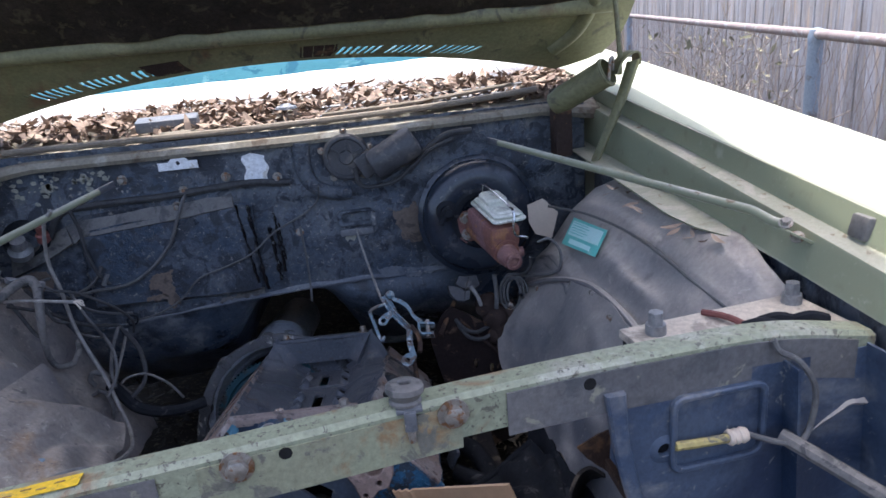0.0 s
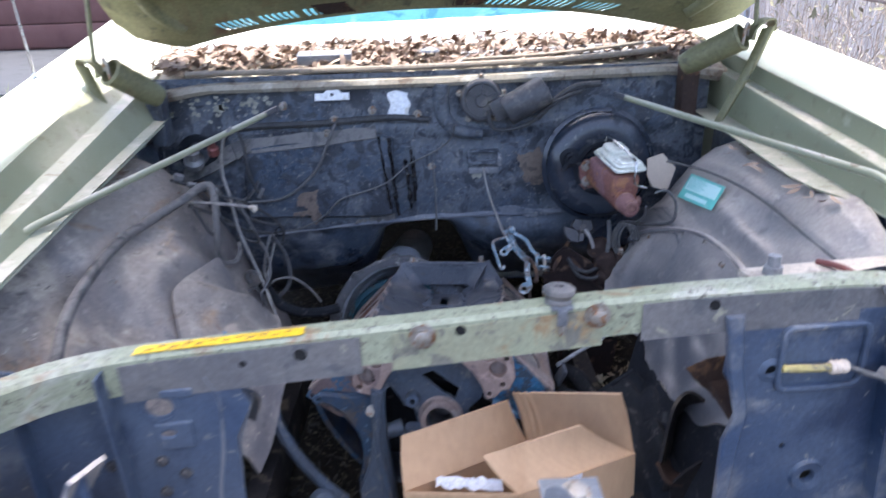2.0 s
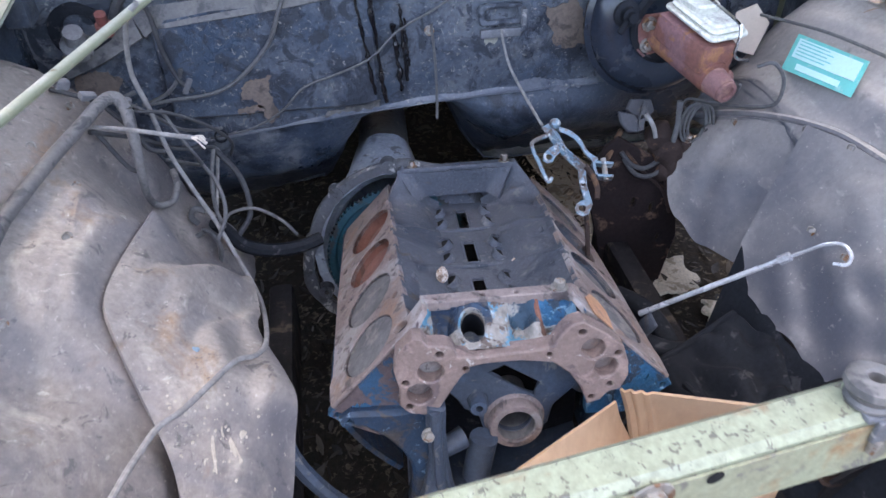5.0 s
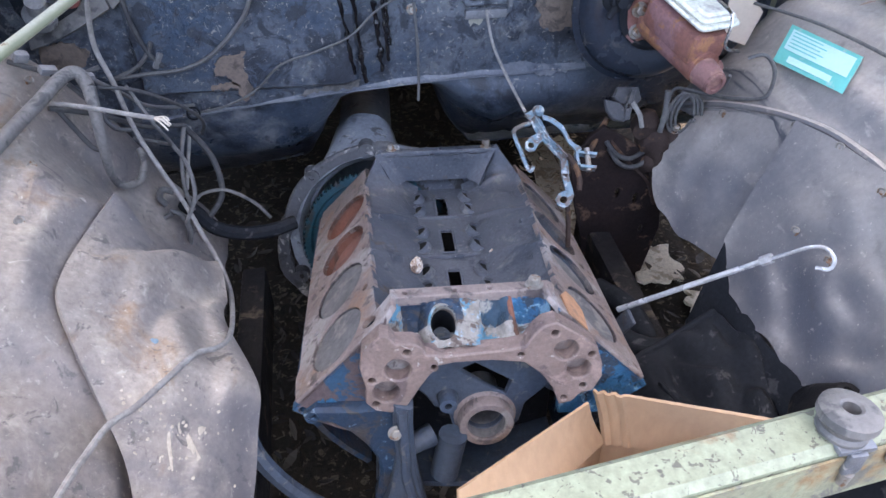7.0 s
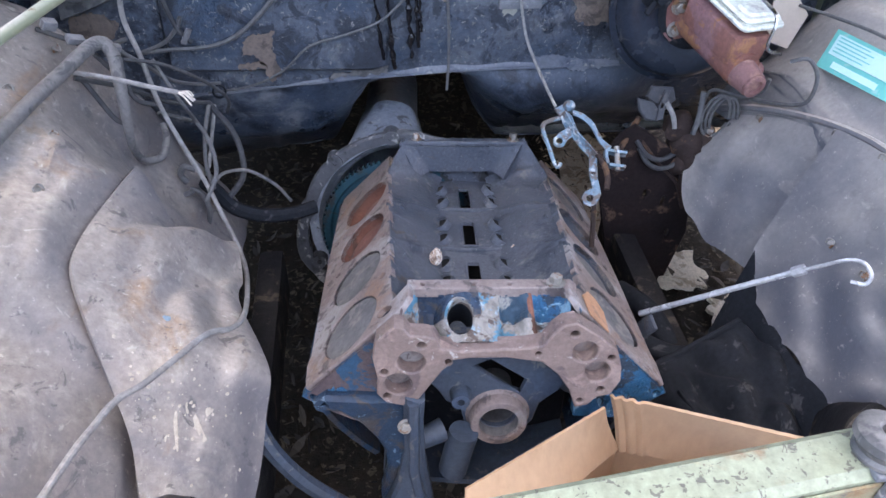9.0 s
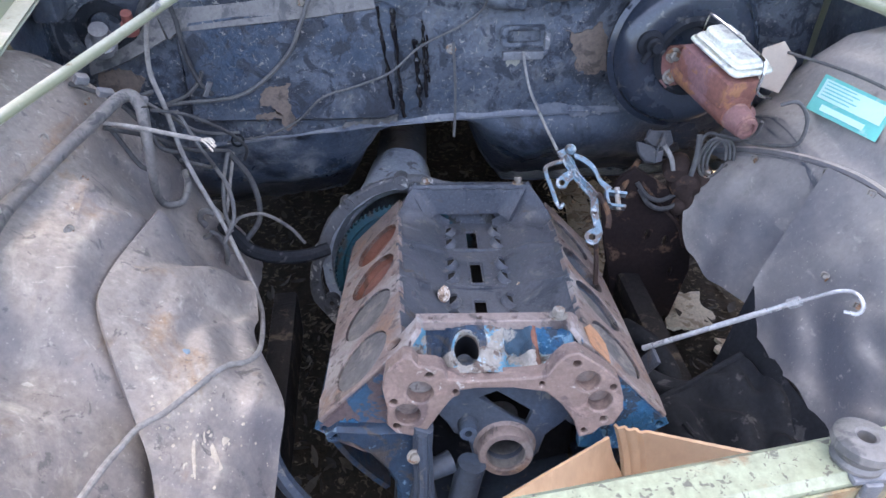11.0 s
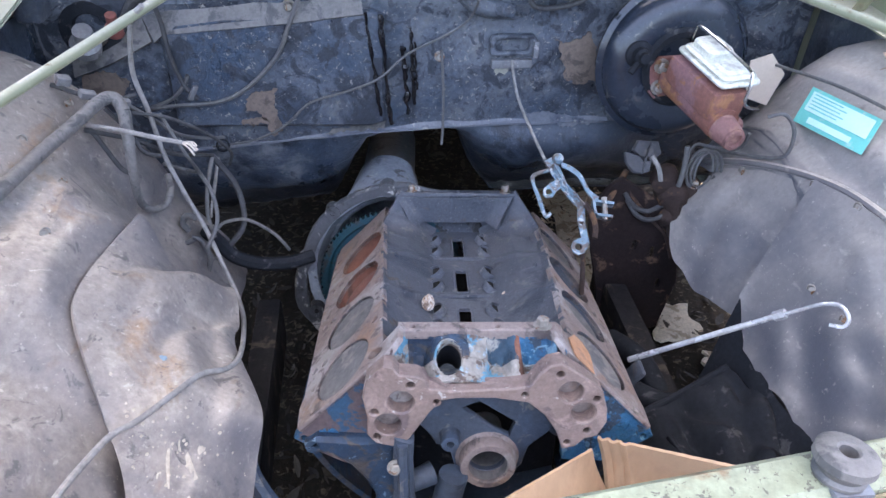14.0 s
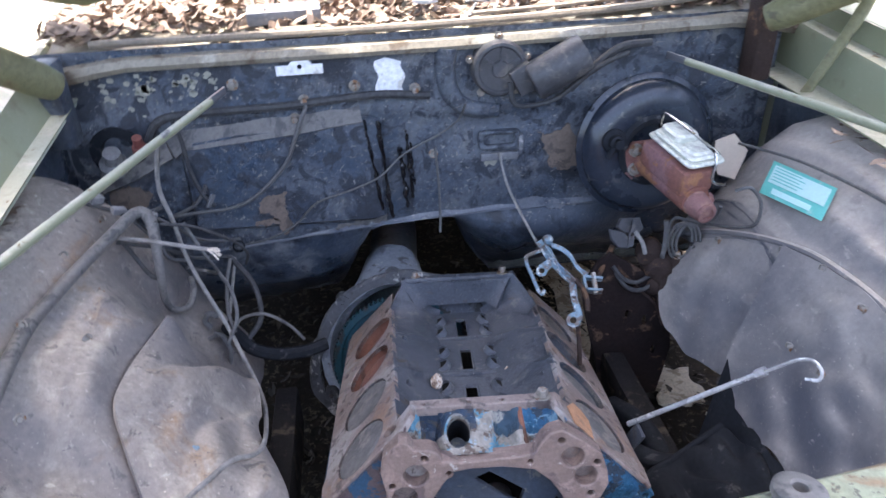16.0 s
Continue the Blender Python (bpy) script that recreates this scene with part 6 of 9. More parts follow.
plate(bm, [(-0.31, 1.078), (-0.215, 1.078), (-0.215, 1.098), (-0.235, 1.098), (-0.245, 1.108), (-0.275, 1.108), (-0.285, 1.098), (-0.31, 1.098)], [circle(-0.262, 1.094, 0.005, 10)], 0.004, axes((0, 0.632, -0.012), (1, 0, 0), (0, 0, 1)), 0.001)
tagged(part("cowl_tab", bm, WHITE), "pale metal tab below the cowl", "tab")
# pipe stubs and grommets on the heater side
stub = thing("heater_fitting", "cloudy plastic fitting and red cap on the firewall", "fitting", (-0.65, 0.62, 0.92))
bm = B()
lathe(bm, [(0, 0), (0.026, 0), (0.028, 0.02), (0.018, 0.03), (0.017, 0.055), (0, 0.056)], Matrix.Translation((-0.660, 0.605, 0.905)) @ frame_of((0, 0, 0), (0.2, -0.5, 0.8)), 20)
part("plastic_cup", bm, CLEARPLASTIC, stub)
bm = B()
lathe(bm, [(0, 0), (0.015, 0), (0.015, 0.02), (0.010, 0.024), (0.010, 0.045), (0, 0.046)], Matrix.Translation((-0.600, 0.602, 0.935)) @ frame_of((0, 0, 0), (0.1, -0.4, 0.9)), 16)
part("red_cap", bm, REDRUBBER, stub, "red rubber cap")
bm = B()
lathe(bm, [(0.03, 0.0), (0.034, 0.012), (0.055, 0.012), (0.058, 0.0)], Matrix.Translation((-0.655, 0.642, 0.93)) @ Euler((radians(90), 0, 0)).to_matrix().to_4x4(), 24)
part("grommet", bm, RUBBER, stub)
# ridge and harness along the heater plate
bm = B()
tube(bm, [(-0.60, 0.632, 0.93), (-0.56, 0.630, 0.99), (-0.48, 0.628, 1.002), (-0.30, 0.626, 1.005), (-0.12, 0.626, 1.015), (0.0, 0.628, 1.005)], 0.009, 8)
tagged(part("wiring_harness", bm, WIREDARK), "taped black wiring harness along the firewall", "wiring")
for x, z in ((-0.262, 1.012), (-0.155, 1.035), (-0.03, 1.02), (-0.285, 0.975), (-0.40, 1.055)):
    bm = B()
    hexbolt(bm, (x, 0.634, z), (0, -1, 0), 0.008, 0.014)
    tagged(part("firewall_bolt", bm, BOLTSTEEL), "small grey bolt on the firewall", "bolt", "firewall bolts")
# black tar drips on the plate
random.seed(5)
for x, w_, a, b, lean in ((-0.142, 0.007, 0.964, 0.750, 0.024), (-0.114, 0.009, 0.960, 0.730, 0.016), (-0.071, 0.010, 0.890, 0.745, 0.010), (-0.054, 0.007, 0.929, 0.767, 0.007), (-0.046, 0.005, 0.90, 0.80, 0.004)):
    bm = B()
    n = 14
    pts = [(x + 0.004 * noise.noise(Vector((x * 50, k * 0.7, 0))) + lean * (k / n), 0.6185 if x < -0.11 else 0.634, a + (b - a) * k / n) for k in range(n + 1)]
    tube(bm, pts, lambda t: w_ * (0.5 + 0.5 * noise.noise(Vector((x * 90, t * 14, 1)))), 6, 2)
    tagged(part("tar_drip", bm, TAR), "glossy black tar drip down the plate", "drip", "tar drips")

# ---- battery ----
batt = thing("battery", "dusty car battery with a pale top behind the support bar", "battery", (0.66, -0.33, 0.73))
BT = Matrix.Translation((0.662, -0.333, 0.03)) @ Euler((0, 0, radians(7))).to_matrix().to_4x4()
bm = B()
box(bm, BT @ Vector((0, 0, 0.79)), (0.29, 0.15, 0.20), BT.to_3x3(), 0.008)
part("case", bm, RUBBER, batt)
bm = B()
box(bm, BT @ Vector((0, 0, 0.893)), (0.296, 0.156, 0.014), BT.to_3x3(), 0.004)
part("top", bm, BATTERYTOP, batt, "dusty pale battery top")
for x, y in ((-0.108, 0.045), (0.122, 0.050)):
    bm = B()
    rod(bm, BT @ Vector((x, y, 0.90)), BT @ Vector((x, y, 0.914)), 0.015, 0.014, 14)
    rod(bm, BT @ Vector((x, y, 0.913)), BT @ Vector((x, y, 0.932)), 0.0115, 0.0105, 6)
    part("post", bm, LEAD, batt, "grey lead post")
for x, y in ((0.02, 0.0), (0.05, 0.005), (0.09, -0.01)):
    bm = B()
    tube(bm, [BT @ Vector((x - 0.02, y, 0.906)), BT @ Vector((x, y - 0.012, 0.914)), BT @ Vector((x + 0.025, y - 0.015, 0.906))], 0.008, 8)
    part("vent_cap", bm, RUBBER, batt)
bm = B()
tube(bm, [BT @ Vector((-0.015, 0.07, 0.903)), BT @ Vector((0.0, 0.03, 0.908)), BT @ Vector((0.01, -0.02, 0.905))], 0.005, 8)
part("strap", bm, REDRUBBER, batt, "faded red strap")
bm = B()
plate(bm, [(0.48, 0.72), (0.84, 0.72), (0.84, 0.705), (0.48, 0.705)], [], 0.16, axes((0, -0.333, 0), (1, 0, 0), (0, 0, 1)), 0.002)
tagged(part("battery_tray", bm, RUSTDARK, car), "rusty battery tray")

# ---- cardboard box ----
CTOP = Vector((0.335, -0.262, 0.690))
carton = thing("cardboard_box", "open brown cardboard box with printed tape", "box", (0.16, -0.27, 0.27))
QA, QB, QC, QD = Vector((-0.058, -0.300, 0.520)), Vector((0.140, -0.375, 0.574)), Vector((0.375, -0.235, 0.538)), Vector((0.188, -0.125, 0.480))
DOWN = Vector((0.012, 0.01, -0.245))


def panel4(name, a, b, c, d, material, label="", th=0.004, bend=0.0, ribs=()):
    bm = B()

    def f(u, v):
        p = a.lerp(b, u).lerp(d.lerp(c, u), v)
        n = (b - a).cross(d - a).normalized()
        crease = sum(0.004 * math.exp(-(((u - r) / 0.014) ** 2)) for r in ribs)
        return p + n * (bend * math.sin(math.pi * v) + 0.0002 * math.sin(u * 90) - crease)

    sheet(bm, f, 72, 6, th)
    return part(name, bm, material, carton, label)


panel4("side_panel", QA, QB, QB + DOWN, QA + DOWN, CARD)
panel4("side_panel", QB, QC, QC + DOWN, QB + DOWN, CARD)
panel4("side_panel", QC, QD, QD + DOWN, QC + DOWN, CARDIN)
panel4("side_panel", QD, QA, QA + DOWN, QD + DOWN, CARDIN)
panel4("bottom", QA + DOWN, QB + DOWN, QC + DOWN, QD + DOWN, CARDIN)
panel4("flap", QD, QA, Vector((-0.062, -0.232, 0.592)), Vector((0.146, -0.128, 0.592)), CARDIN, "upright inner flap", 0.004, 0.006)
panel4("flap", QC, QD, Vector((0.159, -0.115, 0.602)), CTOP, CARDIN, "upright inner flap with crushed creases", 0.004, 0.008, (0.84, 0.91, 0.97))
panel4("flap", QB, QC, Vector((0.262, -0.275, 0.632)), Vector((0.084, -0.322, 0.612)), CARD, "half-folded top flap", 0.004, -0.006)
panel4("flap", QA, QB, Vector((0.128, -0.325, 0.500)), Vector((0.0, -0.265, 0.470)), CARDIN, "folded-in flap", 0.004, 0.004)
tp0, tp1 = QB.lerp(QC, 0.27), QB.lerp(QC, 0.50)
off = (QC - QB).cross(DOWN).normalized() * -0.006
if off.y > 0:
    off = -off
tape = panel4("packing_tape", tp0 + off, tp1 + off, tp1 + off + DOWN * 0.9, tp0 + off + DOWN * 0.9, TAPEWHITE, "white packing tape", 0.001)
random.seed(8)
for k in range(9):  # print that cannot be read
    bm = B()
    z = 0.05 + 0.095 * k
    a = tp0 + off * 1.5 + DOWN * z + (tp1 - tp0) * (0.15 + 0.2 * random.random())
    b = a + (tp1 - tp0) * (0.3 + 0.3 * random.random()) + DOWN * 0.03
    sheet(bm, lambda u, v: a.lerp(b, u) + DOWN * (0.075 * (v - 0.5) * (1.15 - 1.2 * abs(u - 0.45)) + 0.05 * u * (1 if k % 2 else -1) + 0.02), 6, 2, 0.0006)
    part("print_bar", bm, TAPEBLUE, tape)
bm = B()
sheet(bm, lambda u, v: Vector((0.0 + 0.12 * u, -0.285 - 0.045 * u + 0.03 * v, 0.515 + 0.025 * u + 0.012 * noise.noise(Vector((u * 8, v * 6, 0))))), 14, 6, 0.001)
part("plastic_bag", bm, TAPEWHITE, carton, "crumpled clear plastic in the box")
# front crossmember below
bm = B()
box(bm, (0.0, -0.24, 0.235), (1.1, 0.22, 0.08), None, 0.02)
tagged(part("crossmember", bm, RUSTDARK, car), "dark front crossmember")
for side in (-1, 1):
    bm = B()
    box(bm, (XC + (-0.40 if side < 0 else 0.355), 0.02, 0.36), (0.05, 0.84 if side < 0 else 1.0, 0.12), None, 0.01)
    tagged(part("frame_rail", bm, FRAMEBLACK, car), "grimy frame rail, blackened for shade")

# ---- fence, garage, driveway ----
fence = thing("wooden_fence", "weathered grey board fence behind the chain link", "fence", (3.4, 1.0, -0.03))
random.seed(3)
FD = Vector((0.25, 1.0, 0)).normalized()
for k in range(130):
    p = Vector((3.25, 0.0, -0.03)) + FD * (-3.0 + 0.152 * k)
    h = 1.9 + random.uniform(-0.03, 0.03)
    bm = B()
    box(bm, p + Vector((random.uniform(-0.01, 0.01), 0, h / 2)), (0.02, 0.142, h), Euler((0, 0, -math.atan2(FD.x, FD.y))).to_matrix(), 0.002)
    part("board", bm, PLANK, fence)
link_fence = thing("chain_link_fence", "rusty chain-link fence with a pipe rail", "fence", (2.1, 1.1, -0.03))


def fp(d, z):
    return Vector((2.08, 1.1, 0)) + FD * d + Vector((0, 0, z))


bm = B()
tube(bm, [fp(-3.0, 1.14), fp(0, 1.15), fp(3, 1.15), fp(9, 1.16)], 0.022, 10, 3)
part("top_rail", bm, GALV, link_fence, "rusty pipe rail")
for d in (-1.6, 0.72, 6.0):
    bm = B()
    rod(bm, fp(d, -0.03), fp(d, 1.13), 0.032, 0.032, 14)
    lathe(bm, [(0.034, 0), (0.036, 0.03), (0.028, 0.06), (0, 0.07)], Matrix.Translation(fp(d, 1.11)), 14)
    part("post", bm, POSTBLUE, link_fence, "blue-grey pipe post")
bm = B()
for k in range(110):
    for sgn in (1, -1):
        d0 = -2.2 + 0.075 * k
        q = [fp(d0 + sgn * 0.0375 * (j % 2) + 0.0375 * j * sgn, 1.13 - 0.065 * j) for j in range(0, 18, 17)]
        a, b = q
        side_ = Vector((0.0006, 0, 0))
        vs = [bm.verts.new(v) for v in (a - side_, a + side_, b + side_, b - side_)]
        vs2 = [bm.verts.new(v + Vector((0, 0.002, 0))) for v in (a - side_, a + side_, b + side_, b - side_)]
        bm.faces.new(vs), bm.faces.new(list(reversed(vs2)))
        bm.faces.new([vs[0], vs[3], vs2[3], vs2[0]]), bm.faces.new([vs[1], vs[2], vs2[2], vs2[1]])
part("wire_mesh", bm, GALV, link_fence, "diamond wire mesh", kind="stuff")
garage = thing("garage", "house front with a maroon sectional garage door", "garage", (-9, 14.2, -0.03))
bm = B()
box(bm, (-9.5, 14.5, 1.35), (14.0, 0.3, 2.8), None, 0.02)
part("wall", bm, MAROON, garage)
for k in range(5):
    bm = B()
    box(bm, (-9.2, 14.32, 0.27 + 0.5 * k), (7.5, 0.06, 0.48), None, 0.015)
    part("door_panel", bm, MAROON, garage, "maroon garage door panel")
bm = B()
box(bm, (-9.0, 11.2, -0.02), (9.0, 6.2, 0.05), None, 0.01)
tagged(part("driveway", bm, CONCRETE), "grey concrete driveway, darkened for shade", "driveway", kind="structure")


# ---- leaves ----
def leaf(bm, p, size, rnd, flat=0.5):
    rot = Euler((rnd.gauss(0, flat), rnd.gauss(0, flat), rnd.uniform(0, 6.28))).to_matrix()
    curl = rnd.uniform(-0.5, 0.8)
    w_ = rnd.uniform(0.22, 0.45)
    rows = []
    for i in range(4):
        t = i / 3 - 0.5
        half = w_ * math.sin(math.pi * (0.08 + 0.86 * i / 3)) * 0.5
        z = curl * (t * t) * 1.0
        rows.append([bm.verts.new(Vector(p) + rot @ Vector((t * size, sgn * half * size, (z + abs(sgn) * curl * 0.35 * half) * size))) for sgn in (-1, 0, 1)])
    for a, b in zip(rows, rows[1:]):
        for k in range(2):
            bm.faces.new([a[k], a[k + 1], b[k + 1], b[k]])


rnd = random.Random(11)
bm = B()
for k in range(2600):
    x = rnd.uniform(-0.78, 0.80)
    y = 0.672 + 0.27 * rnd.random() ** 1.2
    heap = 0.012 + 0.030 * max(0, noise.noise(Vector((x * 5, y * 5, 3))) + 0.35)
    if y < 0.70 and rnd.random() < 0.5 + 0.5 * math.sin(x * 9):
        continue
    leaf(bm, (x, y, 1.135 + (y - 0.68) * 0.13 + heap * rnd.random() + 0.01), rnd.uniform(0.022, 0.060), rnd, 0.38)
tagged(part("leaf_litter", bm, LEAF, smooth=0), "dead brown leaves piled along the cowl", "leaves", kind="stuff")
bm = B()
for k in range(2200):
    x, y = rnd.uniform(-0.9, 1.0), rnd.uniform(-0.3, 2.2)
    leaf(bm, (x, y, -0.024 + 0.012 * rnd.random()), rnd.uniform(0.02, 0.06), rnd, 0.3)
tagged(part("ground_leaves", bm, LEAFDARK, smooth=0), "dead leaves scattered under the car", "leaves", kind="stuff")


# ---- flaps of the wheel houses ----
bm = B()
ruled(bm, [(-0.510, 0.235, 0.762), (-0.522, 0.150, 0.772), (-0.531, 0.060, 0.784), (-0.529, -0.008, 0.782), (-0.508, -0.064, 0.752), (-0.490, -0.103, 0.722), (-0.473, -0.139, 0.690), (-0.457, -0.176, 0.650), (-0.445, -0.230, 0.610)],
      [(-0.500, 0.245, 0.750), (-0.450, 0.190, 0.650), (-0.440, 0.215, 0.628), (-0.393, 0.250, 0.606), (-0.372, 0.165, 0.600), (-0.368, 0.100, 0.612), (-0.312, -0.040, 0.612), (-0.322, -0.095, 0.560), (-0.345, -0.200, 0.490)], 72, 28, 0.028, 0.018, 0.006, 3, 0.012)
flap_l = thing("splash_flap", "dusty grey-brown splash flap with paint runs", "flap", (-0.42, 0.0, 0.5), "splash flaps")
spat = BVHTree.FromBMesh(bm)
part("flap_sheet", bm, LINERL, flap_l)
bm = B()
ruled(bm, [(0.600, 0.215, 0.798), (0.612, 0.120, 0.812), (0.615, 0.0, 0.818), (0.612, -0.12, 0.812), (0.605, -0.25, 0.79), (0.600, -0.38, 0.75)],
      [(0.500, 0.165, 0.600), (0.492, 0.115, 0.552), (0.490, 0.03, 0.535), (0.498, -0.09, 0.545), (0.510, -0.20, 0.585), (0.535, -0.38, 0.660)], 64, 28, 0.026, 0.030, 0.005, 7, 0.006)
flap_r = thing("splash_flap", "dusty black rubber splash flap with a torn edge", "flap", (0.55, 0.0, 0.54), "splash flaps")
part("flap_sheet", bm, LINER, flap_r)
bm = B()
ruled(bm, [(0.560, 0.44, 0.700), (0.575, 0.37, 0.735), (0.592, 0.30, 0.765), (0.612, 0.20, 0.785), (0.630, 0.08, 0.790)], [(0.468, 0.42, 0.60), (0.462, 0.36, 0.545), (0.484, 0.28, 0.525), (0.512, 0.16, 0.545), (0.535, 0.04, 0.550)], 32, 14, 0.025, 0.016, 0.004, 11)
part("flap_fold", bm, LINER, flap_r, "rounded rear fold of the flap")
bm = B()
tube(bm, [(0.553, 0.49, 0.690), (0.572, 0.40, 0.738), (0.592, 0.31, 0.775), (0.608, 0.22, 0.803), (0.618, 0.13, 0.820), (0.620, 0.0, 0.826), (0.617, -0.15, 0.815)], 0.007, 8)
tagged(part("seam_bead", bm, LINER, car), "rubber bead along the wheel house seam")
for k, p in enumerate([(-0.595, 0.209, 0.851), (-0.584, 0.095, 0.841), (-0.544, 0.192, 0.794), (-0.491, -0.064, 0.735), (-0.459, -0.137, 0.672), (-0.652, 0.255, 0.900), (-0.634, 0.40, 0.89), (-0.60, -0.10, 0.865), (-0.64, 0.05, 0.905), (0.597, 0.215, 0.795), (0.607, 0.115, 0.815), (0.56, 0.37, 0.735), (0.60, 0.0, 0.812), (0.545, -0.02, 0.705), (0.54, 0.06, 0.70)]):
    bm = B()
    d = Vector((1 if p[0] < 0 else -1, -0.4, 0.9))
    m = Matrix.Translation(p) @ frame_of((0, 0, 0), d)
    tube(bm, [m @ Vector(v) for v in ((-0.006, -0.003, 0.0), (-0.006, 0.004, 0.004), (0.003, 0.005, 0.004), (0.006, 0, 0.004), (0.004, -0.006, 0.001))], 0.0016, 6, 3)
    lathe(bm, [(0, 0.003), (0.004, 0.002), (0.0045, 0.0)], m, 8)
    tagged(part("staple_clip", bm, BOLTSTEEL), "small wire staple clip in the liner", "clip", "liner clips")
for pts, r in (([(-0.415, -0.103, 0.687), (-0.413, -0.12, 0.674), (-0.415, -0.13, 0.665)], 0.003), ([(-0.401, -0.093, 0.683), (-0.403, -0.123, 0.66), (-0.401, -0.134, 0.643)], 0.0025), ([(-0.439, -0.117, 0.695), (-0.425, -0.142, 0.662), (-0.426, -0.166, 0.646)], 0.0045), ([(-0.397, -0.127, 0.645), (-0.386, -0.152, 0.619)], 0.006), ([(-0.388, -0.059, 0.678), (-0.358, -0.069, 0.652)], 0.0035), ([(-0.414, -0.132, 0.663), (-0.414, -0.172, 0.632)], 0.0045), ([(-0.42, -0.094, 0.691), (-0.41, -0.112, 0.68)], 0.0025), ([(-0.442, -0.121, 0.695), (-0.436, -0.111, 0.695), (-0.433, -0.108, 0.693)], 0.006), ([(-0.385, -0.116, 0.642), (-0.379, -0.121, 0.634)], 0.006),):
    bm = B()
    tube(bm, pts, lambda t: 1.1 * r * (0.55 + 0.9 * abs(noise.noise(Vector((pts[0][0] * 80, t * 5, 0)))) + 0.4 * t), 6, 5)
    for v in bm.verts:  # pressed flat onto the flap
        base = min(spline(pts, 5), key=lambda q: (q - v.co).length)
        n = Vector((0.35, -0.35, 0.87))
        v.co -= n * (v.co - base).dot(n) * 0.8
    part("paint_run", bm, DRIP, flap_l, "dried cream paint run")
bm = B()
for k in range(7):
    q = Vector((-0.440 + 0.004 * (k % 3), -0.018 - 0.005 * (k // 3), 0.706 - 0.003 * (k // 3)))
    lathe(bm, [(0, 0.001), (0.004 + 0.001 * (k % 2), 0.0), (0.004, -0.002)], Matrix.Translation(q) @ frame_of((0, 0, 0), (0.35, -0.35, 0.87)), 7)
part("paint_chip", bm, LIGHTBLUE, flap_l, "pale blue paint chip")
random.seed(77)
bm = B()
for k in range(70):
    x, y = random.gauss(-0.41, 0.03), random.gauss(-0.12, 0.03)
    base = Vector((x, y, 0.683 - 0.62 * (x + 0.415) + 0.85 * (y + 0.103)))
    hit = spat.ray_cast(base + Vector((0, 0, 0.15)), Vector((0, 0, -1)))[0]
    if hit:
        r = random.uniform(0.0006, 0.0028)
        lathe(bm, [(0, 0.001), (r, 0.0003), (r * 1.1, -0.001)], Matrix.Translation(hit) @ frame_of((0, 0, 0), (0.35, -0.35, 0.87)), 6)
part("paint_spatter", bm, DRIP, flap_l, "fine cream paint spatter", kind="stuff")
# ---- sticker on the wheel house ----
sticker = thing("service_sticker", "teal service sticker with pale fields on the wheel house", "sticker", (0.66, 0.3, 0.86))
S0, S1, S2, S3 = Vector((0.669, 0.402, 0.888)), Vector((0.685, 0.228, 0.905)), Vector((0.645, 0.196, 0.860)), Vector((0.624, 0.362, 0.841))


def on_sticker(u, v, h):
    n = (S1 - S0).cross(S3 - S0).normalized()
    n = n if n.z > 0 else -n
    return S0.lerp(S1, u).lerp(S3.lerp(S2, u), v) + n * (h + 0.002)


def sticker_patch(name, u0, v0, u1, v1, h, material, parent, label=""):
    bm = B()
    sheet(bm, lambda u, v: on_sticker(u0 + (u1 - u0) * u, v0 + (v1 - v0) * v, h), 6, 4, 0.0008)
    return part(name, bm, material, parent, label)


sticker_patch("backing", 0, 0, 1, 1, 0.0, STICKER, sticker)
fieldp = sticker_patch("pale_field", 0.06, 0.10, 0.95, 0.62, 0.0015, STICKERPALE, sticker, "pale field with unreadable lines")
sticker_patch("pale_strip", 0.18, 0.74, 0.80, 0.90, 0.0015, STICKERPALE, sticker)
for k in range(5):
    sticker_patch("text_bar", 0.10, 0.15 + 0.09 * k, 0.52 + 0.07 * (k % 2), 0.175 + 0.09 * k, 0.0025, STICKER, fieldp)

# ---- hoses and wires ----
def line_thing(name, label, category, pts, r, material, seg=8, group=""):
    bm = B()
    tube(bm, pts, r, seg, 6)
    return tagged(part(name, bm, material), label, category, group)


hose = thing("heater_hose", "thick dusty grey hose over the wheel house", "hose", (-0.60, -0.36, 0.80))
hose_line = [(-0.60, -0.36, 0.80), (-0.612, -0.25, 0.87), (-0.622, -0.11, 0.895), (-0.640, 0.05, 0.893), (-0.634, 0.14, 0.890), (-0.620, 0.23, 0.890), (-0.596, 0.31, 0.896), (-0.568, 0.362, 0.910), (-0.550, 0.376, 0.908), (-0.536, 0.362, 0.890), (-0.530, 0.330, 0.850), (-0.532, 0.320, 0.800), (-0.540, 0.335, 0.745), (-0.532, 0.345, 0.715), (-0.512, 0.370, 0.705), (-0.505, 0.400, 0.720), (-0.512, 0.425, 0.735)]
bm = B()
tube(bm, hose_line[:10], 0.0105, 12, 6)
part("hose", bm, HOSE, hose)
bm = B()
tube(bm, hose_line[9:], lambda t: 0.0105 - 0.0040 * min(1, t / 0.4), 12, 6)
part("hooked_end", bm, HOSE, hose, "thinner hooked end of the hose")
